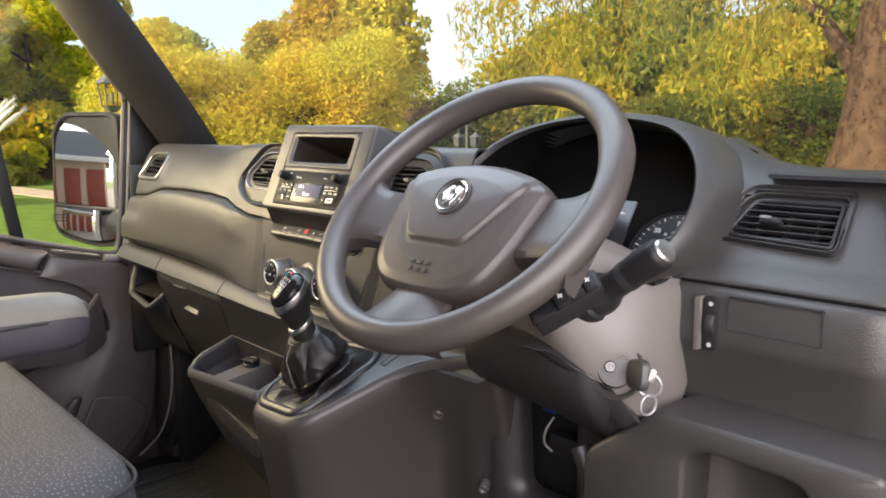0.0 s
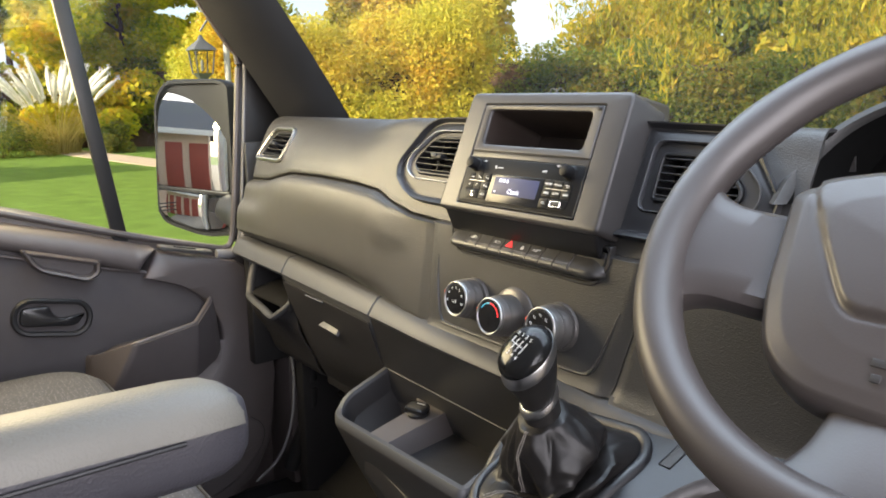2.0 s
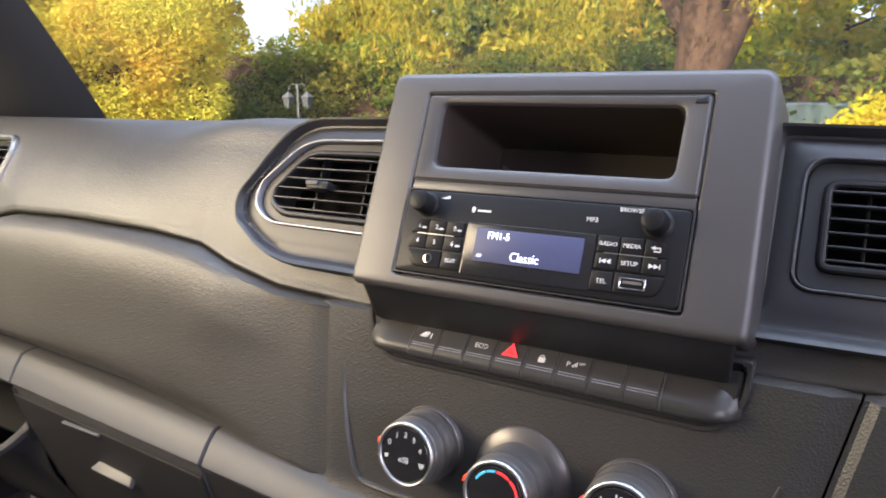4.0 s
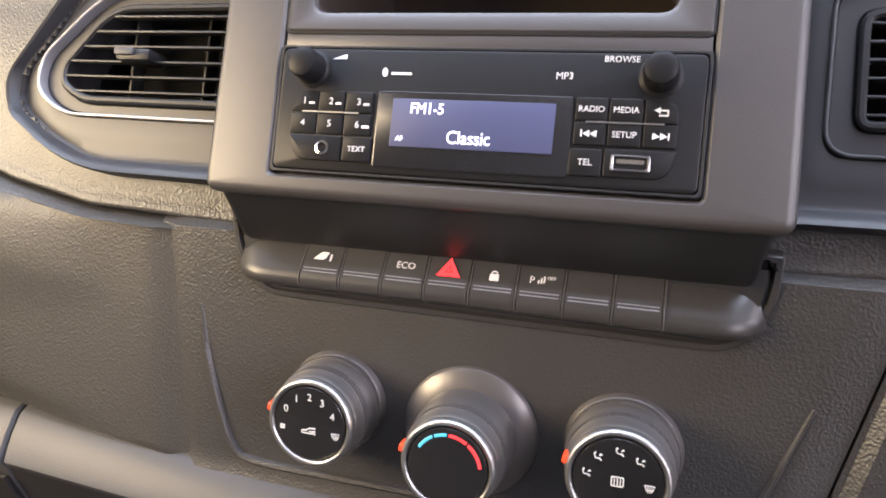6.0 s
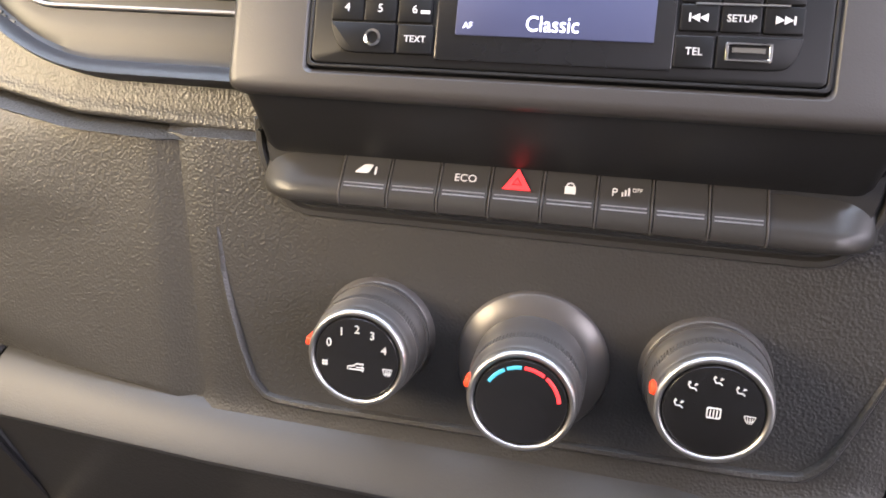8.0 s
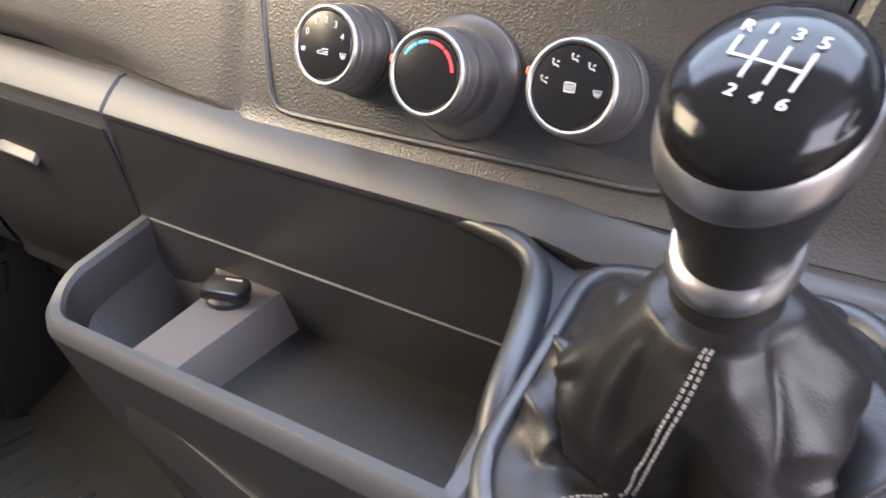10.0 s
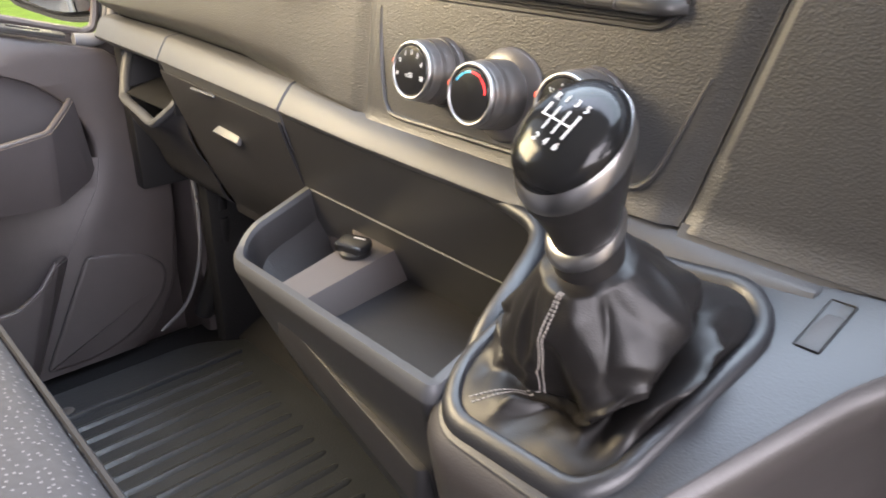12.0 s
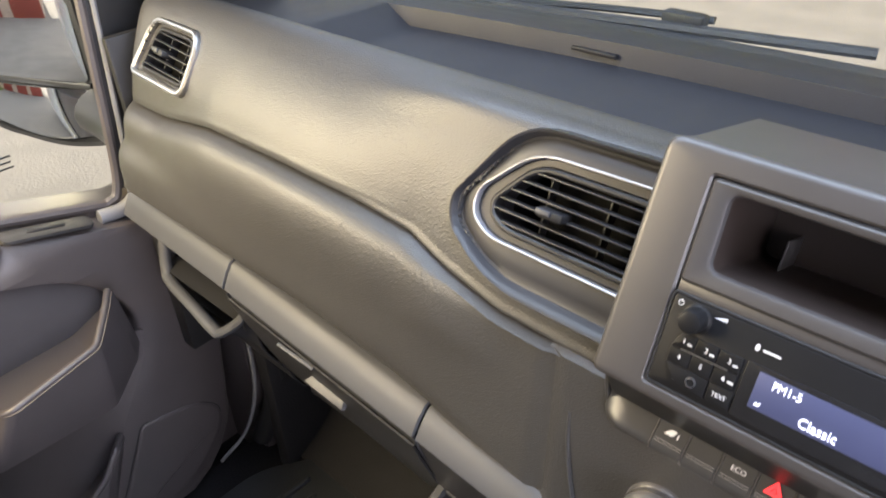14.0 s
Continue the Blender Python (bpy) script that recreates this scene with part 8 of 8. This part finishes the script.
tree(36, 28, 3.2, 5.6, 130, 26000, 0.14, LEAFO, 28, "bronze tree behind the green hedge", "dome", 1.5, (0.6, 1.2))
tree(15, 29, 3.6, 9.8, 130, 28000, 0.15, LEAFG, 34, "dark green tree behind the green hedge", "dome", 1.5, (0.6, 1.2))
tree(22, 27, 3.4, 5.2, 130, 26000, 0.14, LEAFO, 29, "bronze tree behind the green hedge", "dome", 1.5, (0.6, 1.2))
tree(4, 26, 4.0, 9.0, 120, 22000, 0.15, LEAFYG, 30, "yellow-green tree behind the hedge", "dome", 1.5, (0.6, 1.2))
tree(-16, 26, 4.5, 9.0, 120, 20000, 0.16, LEAFYG, 31, "yellow-green tree behind the hedge", "dome", 1.5, (0.6, 1.2))

# the weeping willow
wb = polar(13.2, 12.0)
wl = thing("weeping_willow", tuple(wb), "weeping willow with a thick trunk and hanging golden strands", "tree")
trk = [wb + Vector((0.12 * math.sin(2.2 * f), 0.05 * f, 6.0 * f)) for f in np.linspace(0, 1, 12)]
part("trunk", joined(tube(trk, [0.50 - 0.32 * f + 0.30 * max(0, 0.3 - f) / 0.3 for f in np.linspace(0, 1, 12)], 18),
                     tube([trk[3], trk[3] + Vector((0.35, -0.1, 0.7)), trk[3] + Vector((0.9, -0.2, 2.0)), trk[3] + Vector((1.3, -0.2, 3.4))], [0.26, 0.22, 0.17, 0.10], 12),
                     tube([trk[4], trk[4] + Vector((-0.9, 0.2, 1.3)), trk[4] + Vector((-2.2, 0.3, 2.3))], [0.16, 0.11, 0.05], 8),
                     tube([trk[5], trk[5] + Vector((0.9, -0.2, 1.0)), trk[5] + Vector((2.0, -0.5, 1.9))], [0.15, 0.10, 0.05], 8)), BARK, wl, "thick brown trunk")
rng = np.random.default_rng(5)
NS = 820
pts, szs = [], []
for k in range(NS):
    az = rng.uniform(-30, 43)
    dd = rng.uniform(8.5, 14.5)
    q = polar(az, dd)
    lowest = 2.1 + 1.3 * rng.random() ** 1.5 + 0.5 * math.sin(az * 0.5) + (0.9 if 0 < az < 16 else 0.0)
    top = rng.uniform(4.5, 8.0)
    m_ = max(6, int((top - lowest) / 0.042))
    f = np.linspace(0, 1, m_)
    sway = 0.10 * np.sin(4 * f + k)
    zz = top + (lowest - top) * f
    pts.append(np.stack([q.x + sway + rng.normal(0, 0.05, m_), q.y + 0.3 * (1 - f) + rng.normal(0, 0.05, m_), zz], 1))
P = np.concatenate(pts)
leaves("strands", P, np.full(len(P), 0.03), len(P), 0.060, LEAFW, 6, wl, "hanging strands of narrow golden leaves", droop=1.0)
for k in range(5):
    a0 = polar(-20 + 13 * k, 11.5, 7.0)
    part("limb", tube([trk[-1], trk[-1].lerp(a0, 0.5) + Vector((0, 0, 1.0)), a0], [0.12, 0.08, 0.03], 7), BARK, wl)
cs, rs = clump_cloud(polar(8, 12), 4.8, 9.5, 90, 9, (0.6, 1.2), 6.8)
leaves("crown", cs, rs, 16000, 0.11, LEAFW, 10, wl)

# ---- pampas grass and shrubs ----
pg = polar(79.6, 27.0)
pamp = thing("pampas_grass", tuple(pg), "clump of pampas grass with white feathery plumes", "plant")
rng = random.Random(3)
bl = []
for k in range(260):
    a, q = rng.random() * 6.28, rng.random() ** 0.6
    b0 = pg + Vector((0.7 * q * math.cos(a), 0.7 * q * math.sin(a), 0.0))
    o = Vector((math.cos(a), math.sin(a), 0)) * rng.uniform(0.4, 1.7)
    h = rng.uniform(1.2, 2.5)
    bl.append(tube([b0 + o * f * f + Vector((0, 0, h * (f - 0.35 * f * f))) for f in np.linspace(0, 1, 5)], [0.015 * (1.05 - f) for f in np.linspace(0, 1, 5)], 4))
part("blades", joined(*bl), STRAW, pamp, "arching straw-green blades")
for k in range(34):
    a, q = rng.random() * 6.28, math.sqrt(rng.random())
    b0 = pg + Vector((0.6 * q * math.cos(a), 0.6 * q * math.sin(a), 0.6))
    o = Vector((math.cos(a), math.sin(a), 0)) * (0.2 + 1.5 * q)
    h = rng.uniform(2.1, 2.8) - 0.7 * q
    stem = [b0 + o * (f ** 1.6) + Vector((0, 0, h * f)) for f in np.linspace(0, 1, 8)]
    pl = part("plume", tube(stem[4:], [0.020, 0.085, 0.075, 0.015], 8), PLUME, pamp, "white feathery plume")
    cs = [tuple(stem[4].lerp(stem[7], f)) for f in np.linspace(0.05, 1, 8)]
    leaves("feathers", cs, np.full(8, 0.085), 150, 0.05, PLUME, 100 + k, pl, droop=1.0)
    part("stem", tube(stem[:5], 0.006, 5), STRAW, pamp)


def shrub(az, d, w, h, seed, label):
    b = polar(az, d)
    t = thing("shrub", tuple(b), label, "shrub")
    cs, rs = clump_cloud(b, w, h, 26, seed, (0.3 * w, 0.45 * w), 0.15)
    leaves("foliage", cs, rs, 5000, 0.035, LEAFYG if "yellow" in label else LEAFG, seed, t)
    part("stems", joined(*[tube([b, b + Vector((w * 0.5 * math.cos(a), w * 0.5 * math.sin(a), h * 0.6))], [0.02, 0.008], 5) for a in np.linspace(0, 5.2, 6)]), BARK, t)


shrub(75.9, 26.5, 0.62, 1.02, 41, "round clipped green shrub on the lawn")
shrub(83.0, 26.0, 1.3, 1.0, 42, "low green shrub beside the pampas grass")
shrub(86.5, 26.5, 1.4, 1.3, 43, "low green shrub beside the pampas grass")
shrub(38, 8.5, 0.5, 0.5, 44, "low green shrub at the drive's edge")


shrub(2.0, 9.5, 0.75, 1.55, 45, "yellow-green shrub in front of the parked car")

# ---- parked car beyond the willow ----
CARB = mat("blue-grey car paint", (0.10, 0.14, 0.20), 0.25, metal=0.4, coat=0.6, vary=0.03)
CARG = mat("dark car glass", (0.10, 0.13, 0.12), 0.08, coat=0.5, vary=0.02, smudge=0.02)
cb = polar(5.4, 15.0)
car = thing("parked_car", tuple(cb), "blue-grey estate car parked beyond the willow", "car")
cm_ = Matrix.Translation(cb) @ pose(0, 0, 0, 0, 0, 8)


def car_loop(hw, y, z0, z1):
    return [(x, y, z) for x, z in rrect(2 * hw, z1 - z0, 0.12, 4, 0.0, (z0 + z1) / 2)]


part("body", moved(rings([car_loop(0.78, -2.1, 0.30, 0.72), car_loop(0.86, -1.9, 0.22, 0.88), car_loop(0.88, -0.9, 0.20, 0.98), car_loop(0.88, 1.6, 0.20, 1.02), car_loop(0.80, 2.15, 0.30, 0.95)]), cm_), CARB, car, sharp=50)
part("cabin", moved(rings([[(x * w, y + s * (z - 0.95), z) for x, z in ((-1, 0.95), (1, 0.95), (0.80, 1.44), (-0.80, 1.44))] for w, y, s in ((0.80, -0.95, 0.95), (0.82, -0.70, 0.95), (0.82, 1.3, 0.35), (0.78, 1.9, -0.5))]), cm_), CARG, car, "glazed cabin")
part("roof", moved(rings([car_loop(0.66, y, 1.40, z) for y, z in ((-0.45, 1.47), (0.2, 1.51), (1.2, 1.50), (1.65, 1.45))]), cm_), CARB, car, sharp=50)
for sx in (-1, 1):
    part("roof_bar", moved(tube([(0.58 * sx, -0.3, 1.53), (0.58 * sx, 0.3, 1.56), (0.58 * sx, 1.4, 1.54)], 0.018, 8), cm_), SILVERP, car)
    part("pillar", moved(tube([(0.80 * sx, -0.95, 0.95), (0.64 * sx, -0.48, 1.45)], 0.035, 8), cm_), CARB, car)
    part("headlamp", moved(box(0.34, 0.08, 0.14, 0.03, at=(0.60 * sx, -2.02, 0.68)), cm_), SILVERP, car, "clear headlamp")
    for wy in (-1.35, 1.35):
        wh = part("wheel", moved(lathe([(0.31, -0.1), (0.33, -0.06), (0.33, 0.06), (0.31, 0.1), (0.05, 0.1)], 24), cm_ @ Matrix.Translation((0.80 * sx, wy, 0.33)) @ pose(0, 0, 0, 0, 90)), RUBBER, car)

# ---- lamp posts ----
def lantern(parent, c, s, glass):
    ln = part("lantern", moved(rings([z3(rrect(0.26 * s, 0.26 * s, 0.01 * s, 2), 0.0), z3(rrect(0.34 * s, 0.34 * s, 0.01 * s, 2), 0.40 * s)], True, True), Matrix.Translation(c)), glass, parent, "glazed lantern")
    part("lantern_roof", moved(rings([z3(rrect(0.42 * s, 0.42 * s, 0.02 * s, 2), 0.40 * s), z3(rrect(0.38 * s, 0.38 * s, 0.02 * s, 2), 0.44 * s), z3(rrect(0.10 * s, 0.10 * s, 0.02 * s, 2), 0.58 * s), z3(rrect(0.04 * s, 0.04 * s, 0.01 * s, 2), 0.66 * s)]), Matrix.Translation(c)), LAMPG, ln)
    for sx, sy in ((-1, -1), (1, -1), (1, 1), (-1, 1)):
        part("lantern_bar", tube([c + Vector((0.13 * s * sx, 0.13 * s * sy, 0)), c + Vector((0.17 * s * sx, 0.17 * s * sy, 0.40 * s))], 0.014 * s, 6), LAMPG, ln)
    part("bulb", moved(lathe([(0.02 * s, 0.05 * s), (0.03 * s, 0.08 * s), (0.03 * s, 0.20 * s), (0.012 * s, 0.24 * s)], 12), Matrix.Translation(c)), BEIGEP, ln)
    part("lantern_base", moved(rings([z3(rrect(0.10 * s, 0.10 * s, 0.01 * s, 2), -0.10 * s), z3(rrect(0.28 * s, 0.28 * s, 0.01 * s, 2), 0.01 * s)]), Matrix.Translation(c)), LAMPG, ln)


def lamp_post(az, d, zc, s, post, turn, glass):
    b = polar(az, d)
    t = thing("lamp_post", tuple(b), "garden lamp post with two old-style lanterns", "lamp post", "garden lamps")
    part("post", joined(tube([b, b + Vector((0, 0, zc + 0.75 * s))], 0.055 * s, 12), tube([b, b + Vector((0, 0, 0.35))], 0.09 * s, 12)), post, t, "slim post")
    for k in (-1, 1):
        o = Vector((math.cos(turn), math.sin(turn), 0)) * k * 0.42 * s
        lantern(t, b + o + Vector((0, 0, zc - 0.2 * s)), s, glass)
        top = b + Vector((0, 0, zc + 0.68 * s))
        part("bracket", tube(spline([top, top + o * 0.5 + Vector((0, 0, 0.10 * s)), top + o + Vector((0, 0, -0.16 * s))], 8), 0.02 * s, 6), LAMPG, t)


lamp_post(67.9, 9.0, 2.13, 0.68, POSTM, 1.17, LAMPCL)
lamp_post(42.6, 14.0, 1.52, 0.42, LAMPG, 0.5, LAMPGL)

# ---- garage behind, seen in the mirrors ----
gar = thing("garage", (-5.0, -9.5, 0.0), "low brick garage with red-brown doors and a grey tiled roof", "building")
part("wall", box(8.0, 5.0, 2.6, 0.02, at=(-5.4, -12.0, 1.3)), BRICK, gar, "pale brick wall")
for k, x in enumerate((-8.2, -6.6, -5.0, -3.4, -1.95)):
    dr = part("garage_door", box(1.05, 0.08, 2.05, 0.02, at=(x, -9.48, 1.03)), REDDOOR, gar, "red-brown boarded door")
    for j in range(6):
        part("door_rib", box(0.02, 0.03, 1.95, 0.004, at=(x - 0.45 + 0.18 * j, -9.43, 1.03)), REDDOOR, dr)
part("roof", thick(sheet([[(-9.7, y, z), (-1.1, y, z)] for y, z in ((-9.1, 2.52), (-12.0, 4.3), (-14.9, 2.52))]), 0.08), SLATE, gar, "grey tiled roof")
part("fascia", box(8.6, 0.06, 0.22, 0.01, at=(-5.4, -9.1, 2.48)), RENDER_W, gar, "white fascia board")
hedge(115, 172, 22, 24, 3.0, 3.0, 80, 9000, 0.2, LEAFG, 51, "green hedge behind the drive", 1.5)
tree(128, 26, 4.0, 9.0, 70, 9000, 0.25, LEAFYG, 52, "yellow-green tree behind the garage", "dome", 1.0, (0.7, 1.3))
